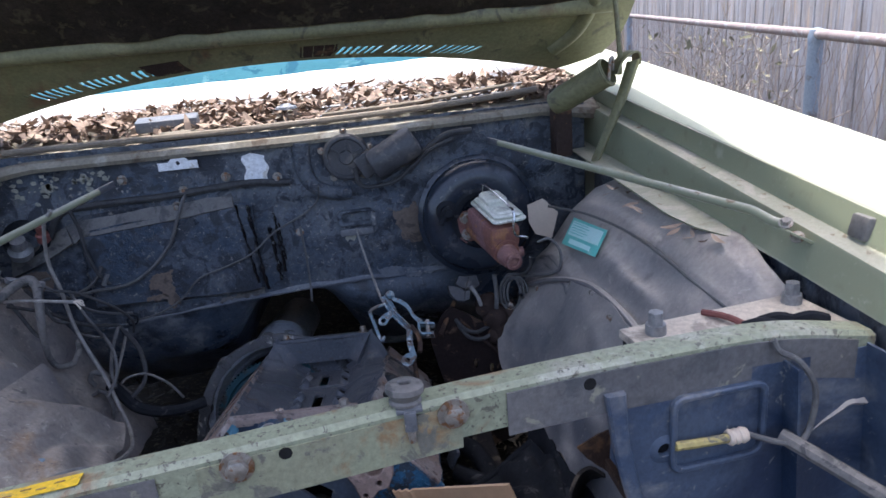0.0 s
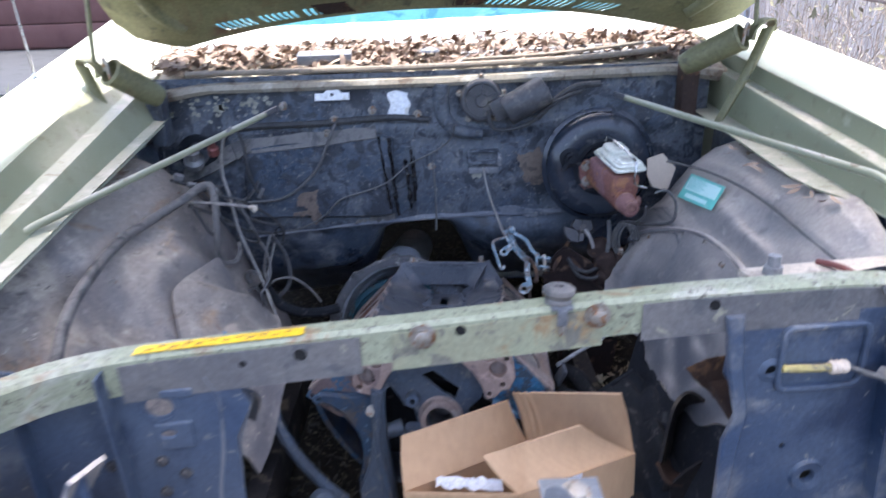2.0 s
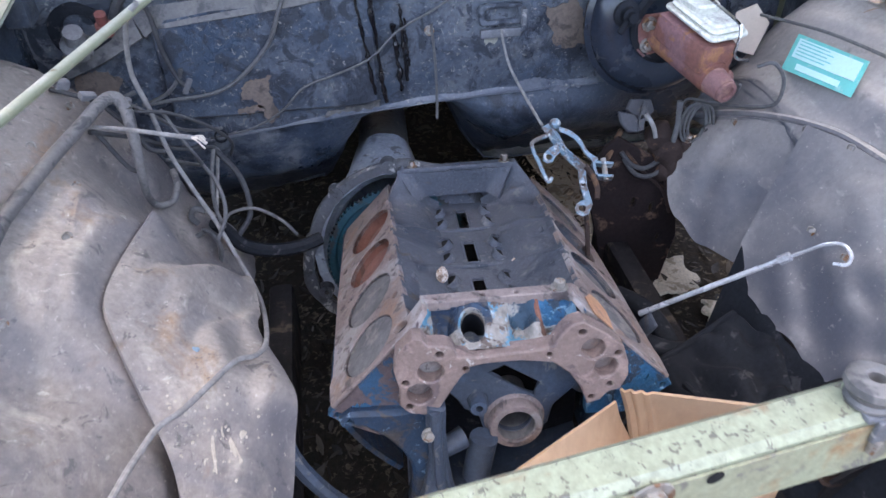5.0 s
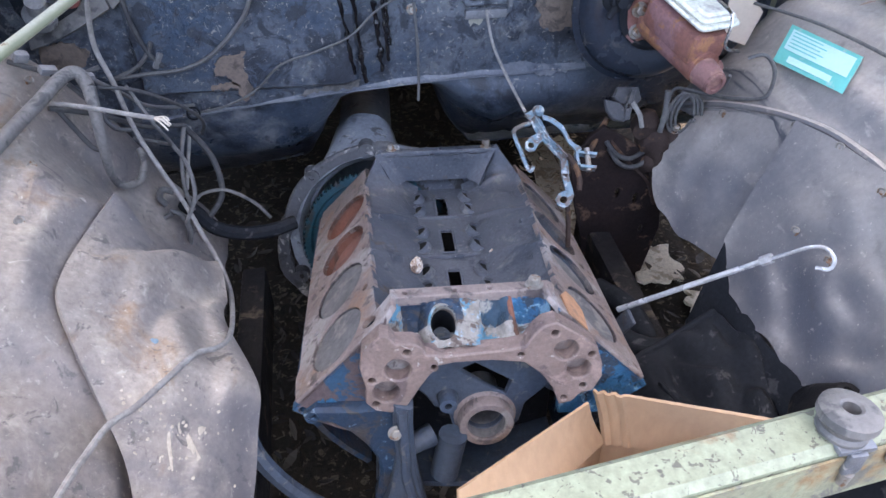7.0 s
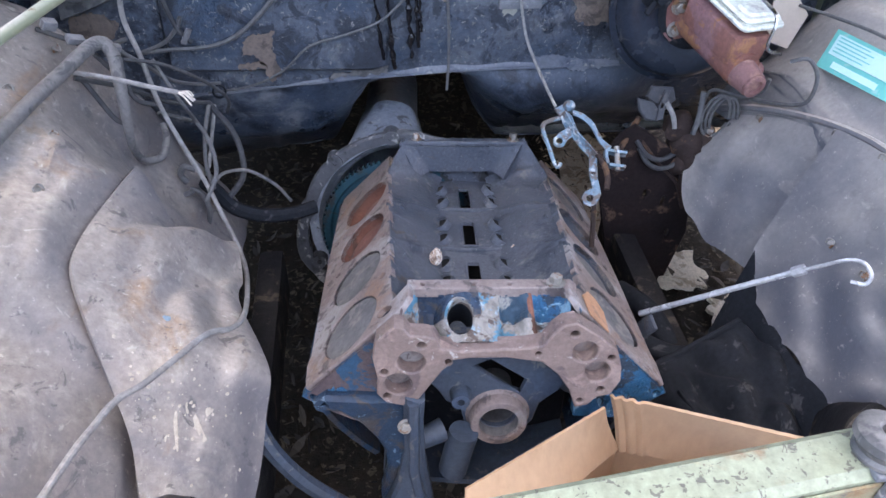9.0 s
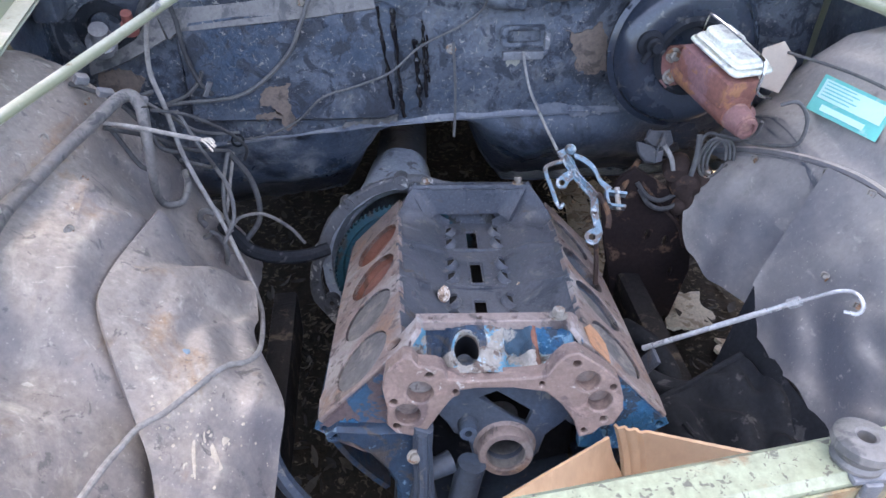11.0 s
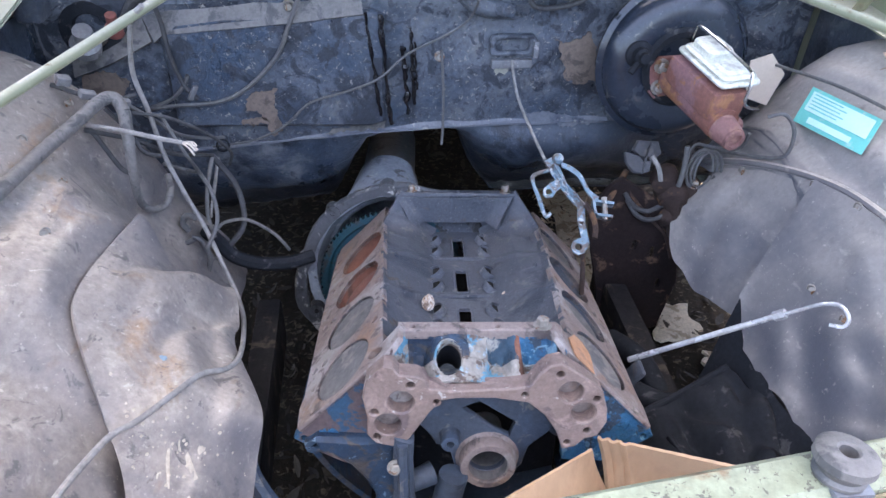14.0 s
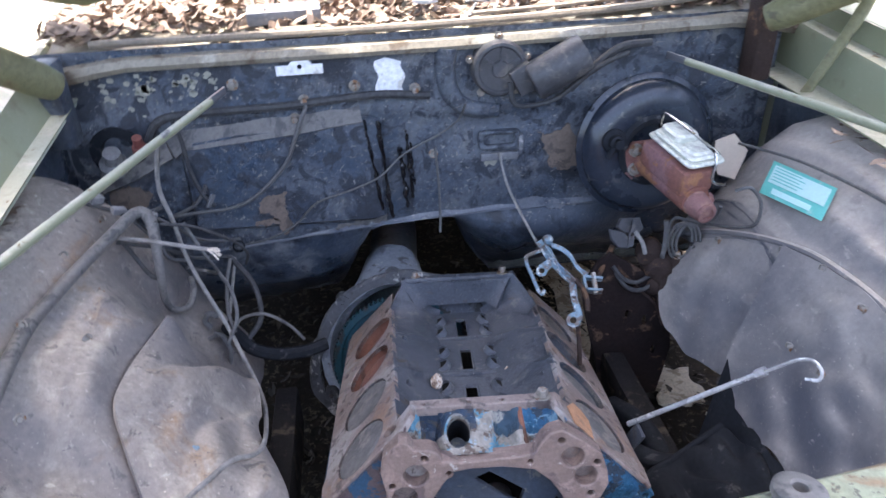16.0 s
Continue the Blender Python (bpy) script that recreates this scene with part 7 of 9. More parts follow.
line_thing("harness_cable", "long grey cable hanging across the bay", "cable", [(-0.478, 0.388, 1.052), (-0.505, 0.400, 1.02), (-0.530, 0.43, 0.93), (-0.520, 0.43, 0.86), (-0.505, 0.41, 0.785), (-0.480, 0.390, 0.720), (-0.452, 0.374, 0.650), (-0.425, 0.335, 0.600), (-0.404, 0.305, 0.560), (-0.382, 0.24, 0.555), (-0.368, 0.17, 0.580), (-0.356, 0.09, 0.615), (-0.352, 0.03, 0.645), (-0.362, -0.002, 0.662), (-0.385, -0.030, 0.684), (-0.410, -0.085, 0.704), (-0.440, -0.127, 0.709), (-0.462, -0.155, 0.718), (-0.474, -0.200, 0.730), (-0.486, -0.242, 0.736), (-0.51, -0.32, 0.735), (-0.52, -0.34, 0.72)], 0.0042, TAPEGREY)
line_thing("pale_wire", "pale taped wire with a frayed white end", "wire", [(-0.600, 0.345, 0.878), (-0.560, 0.325, 0.882), (-0.510, 0.29, 0.890), (-0.455, 0.255, 0.895), (-0.418, 0.235, 0.897)], 0.0036, TAPEGREY)
bm = B()
for k in range(5):
    tube(bm, [(-0.420, 0.236, 0.897), (-0.408 + 0.001 * k, 0.226 + 0.003 * (k - 2), 0.897 + 0.003 * (k % 3)), (-0.398 + 0.002 * (k % 2), 0.218 + 0.005 * (k - 2), 0.891 + 0.004 * (k % 3))], 0.0014, 5, 3)
tagged(part("frayed_end", bm, BATTERYTOP), "frayed white wire end", "wire")
W_ = [
    ("loom_wire", [(-0.60, 0.35, 0.866), (-0.545, 0.40, 0.82), (-0.505, 0.46, 0.760), (-0.470, 0.50, 0.735), (-0.445, 0.51, 0.727)], 0.0042, WIREDARK),
    ("loom_wire", [(-0.448, 0.51, 0.725), (-0.455, 0.46, 0.690), (-0.452, 0.41, 0.655), (-0.440, 0.38, 0.625)], 0.0042, WIRE),
    ("loom_wire", [(-0.612, 0.37, 0.880), (-0.590, 0.36, 0.850), (-0.560, 0.345, 0.800), (-0.545, 0.34, 0.790)], 0.0042, WIREDARK),
    ("loom_wire", [(-0.575, 0.39, 0.885), (-0.545, 0.38, 0.850), (-0.525, 0.37, 0.815), (-0.505, 0.38, 0.800), (-0.512, 0.40, 0.79)], 0.004, WIREDARK),
    ("loom_wire", [(-0.66, 0.42, 0.915), (-0.61, 0.40, 0.905), (-0.575, 0.40, 0.890), (-0.53, 0.42, 0.895)], 0.004, WIREDARK),
    ("loom_wire", [(-0.56, 0.40, 0.90), (-0.52, 0.44, 0.84), (-0.50, 0.50, 0.78), (-0.47, 0.56, 0.74), (-0.44, 0.60, 0.72)], 0.0035, WIRE),
    ("loom_wire", [(-0.50, 0.42, 0.86), (-0.47, 0.40, 0.80), (-0.46, 0.43, 0.74), (-0.49, 0.47, 0.72), (-0.52, 0.44, 0.75)], 0.0035, WIRE),
    ("loom_wire", [(-0.47, 0.46, 0.73), (-0.44, 0.42, 0.70), (-0.43, 0.38, 0.66), (-0.45, 0.35, 0.62)], 0.004, WIRE),
    ("loom_wire", [(-0.53, 0.38, 0.88), (-0.48, 0.40, 0.86), (-0.43, 0.45, 0.80), (-0.41, 0.50, 0.74), (-0.42, 0.52, 0.70)], 0.0032, WIREDARK),
    ("loom_wire", [(-0.45, 0.52, 0.72), (-0.41, 0.50, 0.66), (-0.40, 0.46, 0.60), (-0.43, 0.42, 0.57)], 0.006, WIREDARK),
    ("vacuum_line", [(0.071, 0.587, 0.995), (0.060, 0.620, 0.950), (0.018, 0.632, 0.915), (-0.061, 0.628, 0.878), (-0.121, 0.609, 0.835), (-0.191, 0.609, 0.808), (-0.262, 0.609, 0.786), (-0.316, 0.615, 0.735), (-0.384, 0.622, 0.700), (-0.472, 0.626, 0.685)], 0.0025, WIRE),
    ("heater_cable", [(-0.255, 0.623, 1.010), (-0.270, 0.612, 0.980), (-0.289, 0.609, 0.939), (-0.317, 0.609, 0.883), (-0.381, 0.609, 0.821), (-0.441, 0.609, 0.793), (-0.520, 0.609, 0.787), (-0.583, 0.622, 0.776)], 0.0042, WIRE),
    ("heater_cable", [(-0.525, 0.60, 1.00), (-0.519, 0.612, 0.952), (-0.515, 0.609, 0.890), (-0.500, 0.609, 0.831), (-0.479, 0.609, 0.800)], 0.0046, WIREDARK),
    ("heater_cable", [(-0.583, 0.62, 0.776), (-0.53, 0.612, 0.80), (-0.50, 0.61, 0.83), (-0.49, 0.61, 0.85)], 0.004, WIRE),
    ("linkage_rod", [(0.007, 0.628, 0.885), (0.012, 0.626, 0.800), (0.012, 0.620, 0.725), (0.010, 0.617, 0.680)], 0.003, WIRE),
    ("throttle_cable", [(0.150, 0.620, 0.865), (0.156, 0.615, 0.830), (0.165, 0.590, 0.790), (0.178, 0.50, 0.760), (0.188, 0.425, 0.742)], 0.003, TAPEGREY),
    ("wheelhouse_cable", [(0.625, 0.47, 0.905), (0.650, 0.40, 0.912), (0.675, 0.320, 0.918), (0.695, 0.20, 0.922), (0.703, 0.10, 0.922), (0.706, 0.0, 0.918), (0.708, -0.10, 0.910), (0.712, -0.22, 0.902)], 0.0030, WIRE),
    ("brake_pipe", [(0.560, 0.345, 0.860), (0.585, 0.335, 0.868), (0.606, 0.325, 0.840), (0.604, 0.320, 0.800), (0.590, 0.335, 0.782), (0.560, 0.38, 0.765), (0.535, 0.44, 0.745), (0.515, 0.48, 0.735), (0.503, 0.48, 0.70), (0.495, 0.47, 0.63)], 0.0036, WIRE),
    ("brake_pipe", [(0.545, 0.36, 0.82), (0.545, 0.37, 0.79), (0.535, 0.40, 0.765), (0.52, 0.44, 0.752)], 0.0036, WIRE),
    ("motor_lead", [(0.165, 0.595, 1.03), (0.175, 0.59, 0.985), (0.215, 0.60, 0.975), (0.27, 0.605, 0.985), (0.315, 0.60, 1.02), (0.36, 0.59, 1.055), (0.42, 0.60, 1.075)], 0.0055, WIREDARK),
    ("motor_lead", [(0.30, 0.61, 1.00), (0.34, 0.60, 1.045), (0.40, 0.605, 1.085), (0.47, 0.61, 1.09)], 0.008, WIREDARK),
    ("gearbox_hose", [(-0.462, 0.41, 0.620), (-0.445, 0.42, 0.585), (-0.420, 0.42, 0.548), (-0.372, 0.425, 0.524), (-0.316, 0.43, 0.520), (-0.27, 0.45, 0.52)], 0.014, RUBBER),
    ("loose_pipe", [(-0.445, 0.43, 0.610), (-0.430, 0.44, 0.618), (-0.387, 0.44, 0.621), (-0.341, 0.44, 0.586), (-0.315, 0.44, 0.545)], 0.0034, HOSE),
    ("loom_wire", [(-0.478, 0.38, 0.622), (-0.505, 0.38, 0.605), (-0.512, 0.38, 0.575), (-0.498, 0.38, 0.540), (-0.470, 0.38, 0.538), (-0.458, 0.385, 0.575), (-0.468, 0.39, 0.610), (-0.485, 0.39, 0.620)], 0.005, WIRE),
    ("loom_wire", [(-0.470, 0.40, 0.655), (-0.488, 0.40, 0.662), (-0.498, 0.40, 0.645), (-0.490, 0.40, 0.628)], 0.006, WIRE),
    ("loom_wire", [(-0.452, 0.57, 0.690), (-0.458, 0.52, 0.650), (-0.462, 0.46, 0.618)], 0.0036, TAPEGREY),
    ("fuel_hose", [(-0.345, -0.04, 0.575), (-0.330, -0.09, 0.530), (-0.29, -0.11, 0.455), (-0.24, -0.115, 0.385), (-0.20, -0.12, 0.345)], 0.013, BLUEGREY),
]
NAMES = {"loom_wire": "dark tangled wire beside the wheel house", "vacuum_line": "thin grey vacuum line across the firewall", "heater_cable": "drooping grey cable on the heater plate", "linkage_rod": "thin pale upright rod on the firewall", "throttle_cable": "pale throttle cable to the bracket", "wheelhouse_cable": "thin dark cable over the wheel house", "brake_pipe": "thin bent steel brake pipe", "motor_lead": "dark lead of the wiper motor", "gearbox_hose": "short black rubber hose beside the gearbox", "loose_pipe": "thin pale bent pipe beside the gearbox", "fuel_hose": "dusty blue-grey hose low beside the block"}
for name, pts, r, material in W_:
    line_thing(name, NAMES[name], "hose" if "hose" in name else "wire", pts, r, material)
for k in range(3):
    c = Vector((0.508 + 0.009 * k, 0.425, 0.706 - 0.002 * k))
    line_thing("coiled_wire", "loose coil of thin grey wire", "wire", [c + Vector((0.025 * math.cos(a), 0.008 * math.sin(a * 0.5), 0.044 * math.sin(a))) for a in [0.5 * j for j in range(13)]], 0.0032, WIRE, 6, "coiled wires")
bm = B()
lathe(bm, [(0.011, 0), (0.014, 0.003), (0.014, 0.008), (0.011, 0.010), (0.010, 0.005)], Matrix.Translation((-0.448, 0.62, 0.692)) @ frame_of((0, 0, 0), (0, -1, 0.3)), 16)
tagged(part("grommet", bm, RUBBER), "small black grommet on the firewall lip", "grommet")
for p, s_ in (((-0.60, 0.40, 0.905), (0.026, 0.016, 0.012)), ((-0.64, 0.42, 0.922), (0.022, 0.016, 0.016)), ((-0.485, 0.605, 0.815), (0.012, 0.006, 0.034)), ((-0.545, 0.40, 0.885), (0.012, 0.012, 0.022))):
    bm = B()
    box(bm, p, s_, Euler((0.3, 0.4, 0.7)).to_matrix(), 0.003)
    tagged(part("connector", bm, CLEARPLASTIC), "cloudy grey wiring connector", "connector", "wiring connectors")
bm = B()
hexbolt(bm, (0.004, 0.640, 0.868), (0, -1, 0.2), 0.007, 0.010)
tagged(part("bright_knob", bm, BOLTSTEEL), "bright metal stud on the firewall", "stud")

# ---- bracket, dipstick, shells ----
bracket = thing("linkage_bracket", "worn pale blue linkage bracket with eyelets and a clevis", "bracket", (0.22, 0.33, 0.64))
LB = axes((0.205, 0.36, 0.70), (0.965, 0.139, 0.225), (-0.245, 0.785, 0.569))


def lb(pts, h=0.0):
    return [LB @ Vector((x, y, h)) for x, y in pts]


bm = B()
plate(bm, [(-0.0024, 0.0747), (0.0011, 0.053), (0.0057, 0.020), (0.0167, -0.013), (0.0245, -0.031), (0.0141, -0.058), (0.0089, -0.090), (0.006, -0.104), (0.0115, -0.114), (0.0204, -0.104), (0.0264, -0.067), (0.0385, -0.036), (0.032, -0.012), (0.0235, 0.020), (0.0225, 0.050), (0.0148, 0.0779)], [], 0.006, LB, 0.0015)
spine = part("spine", bm, LIGHTBLUE, bracket)
bm = B()
ruled(bm, lb([(0.004, 0.060), (0.010, 0.020), (0.022, -0.014), (0.031, -0.036)], 0.003), lb([(0.010, 0.060), (0.016, 0.020), (0.028, -0.012), (0.036, -0.034)], 0.014), 14, 2, 0.0, 0.001, 0.003)
part("spine_web", bm, LIGHTBLUE, spine)
bm = B()
plate(bm, [(0.012, 0.032), (-0.008, 0.030), (-0.024, 0.022), (-0.029, 0.012), (-0.024, 0.003), (-0.013, 0.001), (-0.002, 0.010), (0.010, 0.014)], [circle(-0.0157, 0.0138, 0.0058, 12)], 0.005, LB @ Matrix.Translation((0, 0, 0.002)), 0.001)
part("eyelet", bm, LIGHTBLUE, bracket)
bm = B()
plate(bm, [(0.016, -0.092), (0.004, -0.089), (-0.008, -0.091), (-0.0165, -0.100), (-0.0165, -0.110), (-0.008, -0.119), (0.004, -0.119), (0.018, -0.106)], [circle(-0.0025, -0.1047, 0.0062, 12)], 0.005, LB @ Matrix.Translation((0, 0, 0.003)), 0.001)
part("eyelet", bm, LIGHTBLUE, bracket)
bm = B()
tube(bm, lb([(0.0057, 0.0537), (-0.0175, 0.0555), (-0.0330, 0.0520), (-0.0372, 0.038), (-0.0378, 0.010), (-0.0392, -0.020), (-0.036, -0.031), (-0.028, -0.026)], 0.002), 0.0042, 8)
part("side_loop", bm, LIGHTBLUE, bracket)
bm = B()
ruled(bm, lb([(0.0260, 0.060), (0.0410, 0.0470), (0.0530, 0.0240), (0.0565, -0.008), (0.068, -0.028)], 0.004), lb([(0.0235, 0.050), (0.0340, 0.0400), (0.0455, 0.0200), (0.0490, -0.010), (0.058, -0.034)], 0.004), 20, 2, 0.0, 0.001, 0.005)
part("side_arm", bm, LIGHTBLUE, bracket)
bm = B()
lathe(bm, [(0, 0.012), (0.007, 0.011), (0.011, 0.006), (0.011, -0.006)], LB @ Matrix.Translation((0.0235, 0.0700, 0.002)), 14)
part("pivot", bm, LIGHTBLUE, bracket)
for a, b in (((0.0600, -0.030), (0.0905, -0.046)), ((0.0530, -0.056), (0.0790, -0.069))):
    bm = B()
    ruled(bm, lb([a, ((a[0] + b[0]) / 2, (a[1] + b[1]) / 2), b], 0.010), lb([a, ((a[0] + b[0]) / 2, (a[1] + b[1]) / 2), b], -0.010), 6, 3, 0.0, 0.0005, 0.005)
    part("clevis_cheek", bm, LIGHTBLUE, bracket)
bm = B()
ruled(bm, lb([(0.0600, -0.030), (0.055, -0.043), (0.0530, -0.056)], 0.010), lb([(0.0600, -0.030), (0.055, -0.043), (0.0530, -0.056)], -0.010), 6, 3, 0.0, 0.0005, 0.005)
part("clevis_back", bm, LIGHTBLUE, bracket)
bm = B()
rod(bm, LB @ Vector((0.078, -0.030, 0.002)), LB @ Vector((0.064, -0.072, 0.002)), 0.0055, 0.0055, 10)
part("clevis_pin", bm, BOLTSTEEL, bracket)
bm = B()
tube(bm, lb([(0.038, -0.030), (0.0425, -0.055), (0.0400, -0.080), (0.030, -0.100)], 0.008), 0.0055, 8)
part("bent_link", bm, RUSTDARK, bracket, "rusty bent link")
bm = B()
tube(bm, [(0.240, 0.315, 0.672), (0.245, 0.285, 0.60), (0.242, 0.255, 0.545)], 0.005, 8)
part("link_rod", bm, RUSTDARK, bracket)

dip = thing("dipstick", "bright steel dipstick tube with a hooked end", "dipstick", (0.293, 0.085, 0.544))
bm = B()
e0, e1 = Vector((0.285, 0.095, 0.530)), Vector((0.440, -0.012, 0.715))
rod(bm, e0, e1, 0.0050, 0.0044, 12)
part("tube", bm, DULLSTEEL, dip)
bm = B()
dd = (e1 - e0).normalized()
rod(bm, e1 - dd * 0.004, e1 + dd * 0.014, 0.0078, 0.0078, 6)
part("collar", bm, DULLSTEEL, dip)
bm = B()
tube(bm, [e1, e1.lerp(Vector((0.474, -0.046, 0.765)), 0.5), Vector((0.474, -0.046, 0.765)), Vector((0.487, -0.062, 0.775)), Vector((0.495, -0.076, 0.765)), Vector((0.490, -0.080, 0.752)), Vector((0.476, -0.070, 0.748))], 0.0030, 8)
part("hook", bm, DULLSTEEL, dip)
bm = B()
box(bm, (0.290, 0.075, 0.515), (0.008, 0.03, 0.05), Euler((0.3, 0.3, 0.2)).to_matrix(), 0.003)
part("tab", bm, IRON, dip)
for p, r in (((-0.056, 0.178, 0.612), 0.0165), ((0.086, 0.216, 0.585), 0.011)):
    bm = B()
    nose = Euler((0.9, 0.4, 0.6)).to_matrix().to_4x4()
    for k in range(30):  # a flat spiral of growing beads
        a = k * 0.46
        q = r * (0.10 + 0.018 * k)
        lathe(bm, [(0, -0.55 * q), (0.5 * q, -0.42 * q), (0.72 * q, 0), (0.5 * q, 0.42 * q), (0, 0.55 * q)], Matrix.Translation(p) @ nose @ Matrix.Translation((q * 1.05 * math.cos(a), q * 1.05 * math.sin(a), 0.35 * r - 0.022 * r * k)), 8)
    tagged(part("snail_shell", bm, SHELL), "small pale snail shell in the valley", "shell", "snail shells")

# ---- frame bracket and steering parts ----
steer = thing("steering_gear", "rusty brown frame bracket and steering coupling", "steering gear", (0.42, 0.45, 0.4))
bm = B()
plate(bm, [(0.30, 0.60), (0.335, 0.665), (0.36, 0.685), (0.40, 0.66), (0.455, 0.625), (0.500, 0.55), (0.520, 0.43), (0.50, 0.30), (0.36, 0.26), (0.345, 0.40), (0.32, 0.50)], [circle(0.410, 0.525, 0.005, 10, 0.012), circle(0.451, 0.508, 0.005, 10, 0.014), circle(0.478, 0.425, 0.005, 10, 0.012)], 0.012, axes((0, 0.47, 0), (1, -0.12, 0), (0, 0.03, 1)), 0.002)
frame_plate = part("frame_plate", bm, FRAMEMAROON, steer)
bm = B()
ruled(bm, [(0.372, 0.440, 0.662), (0.42, 0.425, 0.605), (0.465, 0.415, 0.560), (0.49, 0.41, 0.50)], [(0.372, 0.470, 0.672), (0.42, 0.470, 0.615), (0.468, 0.470, 0.568), (0.495, 0.470, 0.50)], 16, 4, 0.0, 0.004, 0.006, 13)
part("plate_flange", bm, RUSTDARK, frame_plate)
bm = B()
for c, r in (((0.452, 0.455, 0.672), 0.030), ((0.470, 0.445, 0.640), 0.036), ((0.488, 0.445, 0.610), 0.030), ((0.505, 0.45, 0.655), 0.024), ((0.462, 0.430, 0.600), 0.020)):
    lathe(bm, [(0, -r), (0.55 * r, -0.9 * r), (0.95 * r, -0.4 * r), (r, 0.2 * r), (0.7 * r, 0.75 * r), (0, r)], Matrix.Translation(c) @ Euler((c[0] * 9, c[2] * 7, 0)).to_matrix().to_4x4(), 14)
for v in bm.verts:
    v.co += Vector((1, 1, 1)) * 0.008 * noise.noise(v.co * 38)
part("gear_lump", bm, RUSTDARK, steer, "lumpy rusted steering gear")
bm = B()
tube(bm, [(0.470, 0.43, 0.645), (0.474, 0.42, 0.61), (0.480, 0.42, 0.56), (0.488, 0.425, 0.515)], lambda t: 0.014 - 0.003 * t, 10, 4)
part("lug", bm, RUSTDARK, steer)
bm = B()
hexbolt(bm, (0.506, 0.435, 0.668), (0.1, -0.6, 0.8), 0.007, 0.010)
part("bolt", bm, BOLTSTEEL, steer)
RJ = axes((0.398, 0.475, 0.716), (1, 0.1, -0.1), (0.15, 0.6, 0.8))
bm = B()
plate(bm, [(-0.012, 0.030), (0.034, 0.028), (0.040, 0.002), (0.022, -0.012), (-0.010, -0.004), (-0.024, 0.010)], [], 0.010, RJ @ Matrix.Translation((0, 0, 0.012)), 0.003)
coupling = part("coupling_disc", bm, MOTORGREY, steer, "grey rubber coupling disc")
bm = B()
plate(bm, [(-0.046, 0.006), (-0.012, -0.002), (0.004, -0.024), (-0.006, -0.040), (-0.030, -0.036), (-0.044, -0.018)], [], 0.009, RJ @ Matrix.Translation((0, 0, 0.020)), 0.003)
part("coupling_wing", bm, MOTORGREY, coupling)
bm = B()
plate(bm, [(0.010, 0.022), (0.020, 0.020), (0.012, -0.006), (0.004, -0.036), (-0.010, -0.038), (-0.004, -0.012)], [circle(0.002, -0.010, 0.004, 10)], 0.006, RJ @ Matrix.Translation((0, 0, 0.026)), 0.0015)
part("coupling_flange", bm, MOTORGREY, coupling)
bm = B()
tube(bm, [RJ @ Vector((0.010, -0.004, 0.03)), RJ @ Vector((0.024, -0.028, 0.03)), RJ @ Vector((0.034, -0.052, 0.02))], 0.005, 8)
part("ground_strap", bm, TAPEGREY, coupling, "pale ground strap")
bm = B()
rod(bm, (0.372, 0.465, 0.690), (0.325, 0.43, 0.622), 0.006)
part("shaft", bm, RUSTDARK, steer)
for pts in ([(0.366, 0.44, 0.652), (0.386, 0.425, 0.628), (0.415, 0.42, 0.618), (0.450, 0.43, 0.626)], [(0.372, 0.435, 0.638), (0.392, 0.42, 0.610), (0.420, 0.415, 0.600), (0.452, 0.425, 0.606), (0.462, 0.44, 0.640)]):
    bm = B()
    tube(bm, pts, 0.005, 8)
    part("pipe", bm, WIREDARK, steer)
bm = B()
tube(bm, [(0.470, 0.43, 0.760), (0.472, 0.425, 0.715), (0.470, 0.425, 0.672)], 0.0055, 8)
part("pipe", bm, WIRE, steer)
# black hoses below the dipstick
for pts, r in (([(0.30, 0.13, 0.43), (0.36, 0.08, 0.43), (0.42, 0.06, 0.45), (0.47, 0.05, 0.44)], 0.020), ([(0.33, 0.28, 0.40), (0.36, 0.20, 0.42), (0.38, 0.12, 0.40)], 0.022)):
    line_thing("rubber_hose", "fat black rubber hose low in the bay", "hose", pts, r, RUBBER, 12)
bm = B()
ruled(bm, [(0.265, 0.00, 0.40), (0.31, 0.045, 0.44), (0.36, 0.06, 0.455), (0.41, 0.065, 0.49), (0.455, 0.07, 0.52)], [(0.27, -0.30, 0.34), (0.35, -0.29, 0.40), (0.40, -0.26, 0.39), (0.47, -0.24, 0.43), (0.53, -0.20, 0.45)], 44, 30, 0.03, 0.055, 0.004, 5)
apron = thing("rubber_apron", "folded black rubber apron beside the block", "apron", (0.37, -0.1, 0.40))
part("apron_sheet", bm, RUBBER, apron)
for pts in ([(0.265, 0.00, 0.404), (0.31, 0.045, 0.444), (0.36, 0.06, 0.460), (0.41, 0.065, 0.495), (0.455, 0.07, 0.525)], [(0.33, -0.02, 0.462), (0.35, -0.10, 0.462), (0.37, -0.18, 0.450), (0.38, -0.26, 0.420)]):
    bm = B()
    tube(bm, pts, 0.006, 8)
    part("apron_hem" if pts[0][1] == 0 else "apron_fold", bm, RUBBER, apron)

# ---- on the support bar ----
def bar_at(x):
    """The bar's front top edge at x."""
    for a, b in zip(centre, centre[1:]):
        if a.x <= x <= b.x:
            return a.lerp(b, (x - a.x) / (b.x - a.x))
    return centre[-1]


bm = B()
sheet(bm, lambda u, v: bar_at(-0.385 + 0.222 * u) + Vector((0, 0.003 + (0.020 + 0.003 * noise.noise(Vector((u * 9, 0, 0)))) * v, 0.0024)), 30, 8, 0.001)
decal = thing("warning_decal", "torn yellow warning decal on the bar", "sticker", bar_at(-0.27))
part("decal_film", bm, YELLOW, decal)
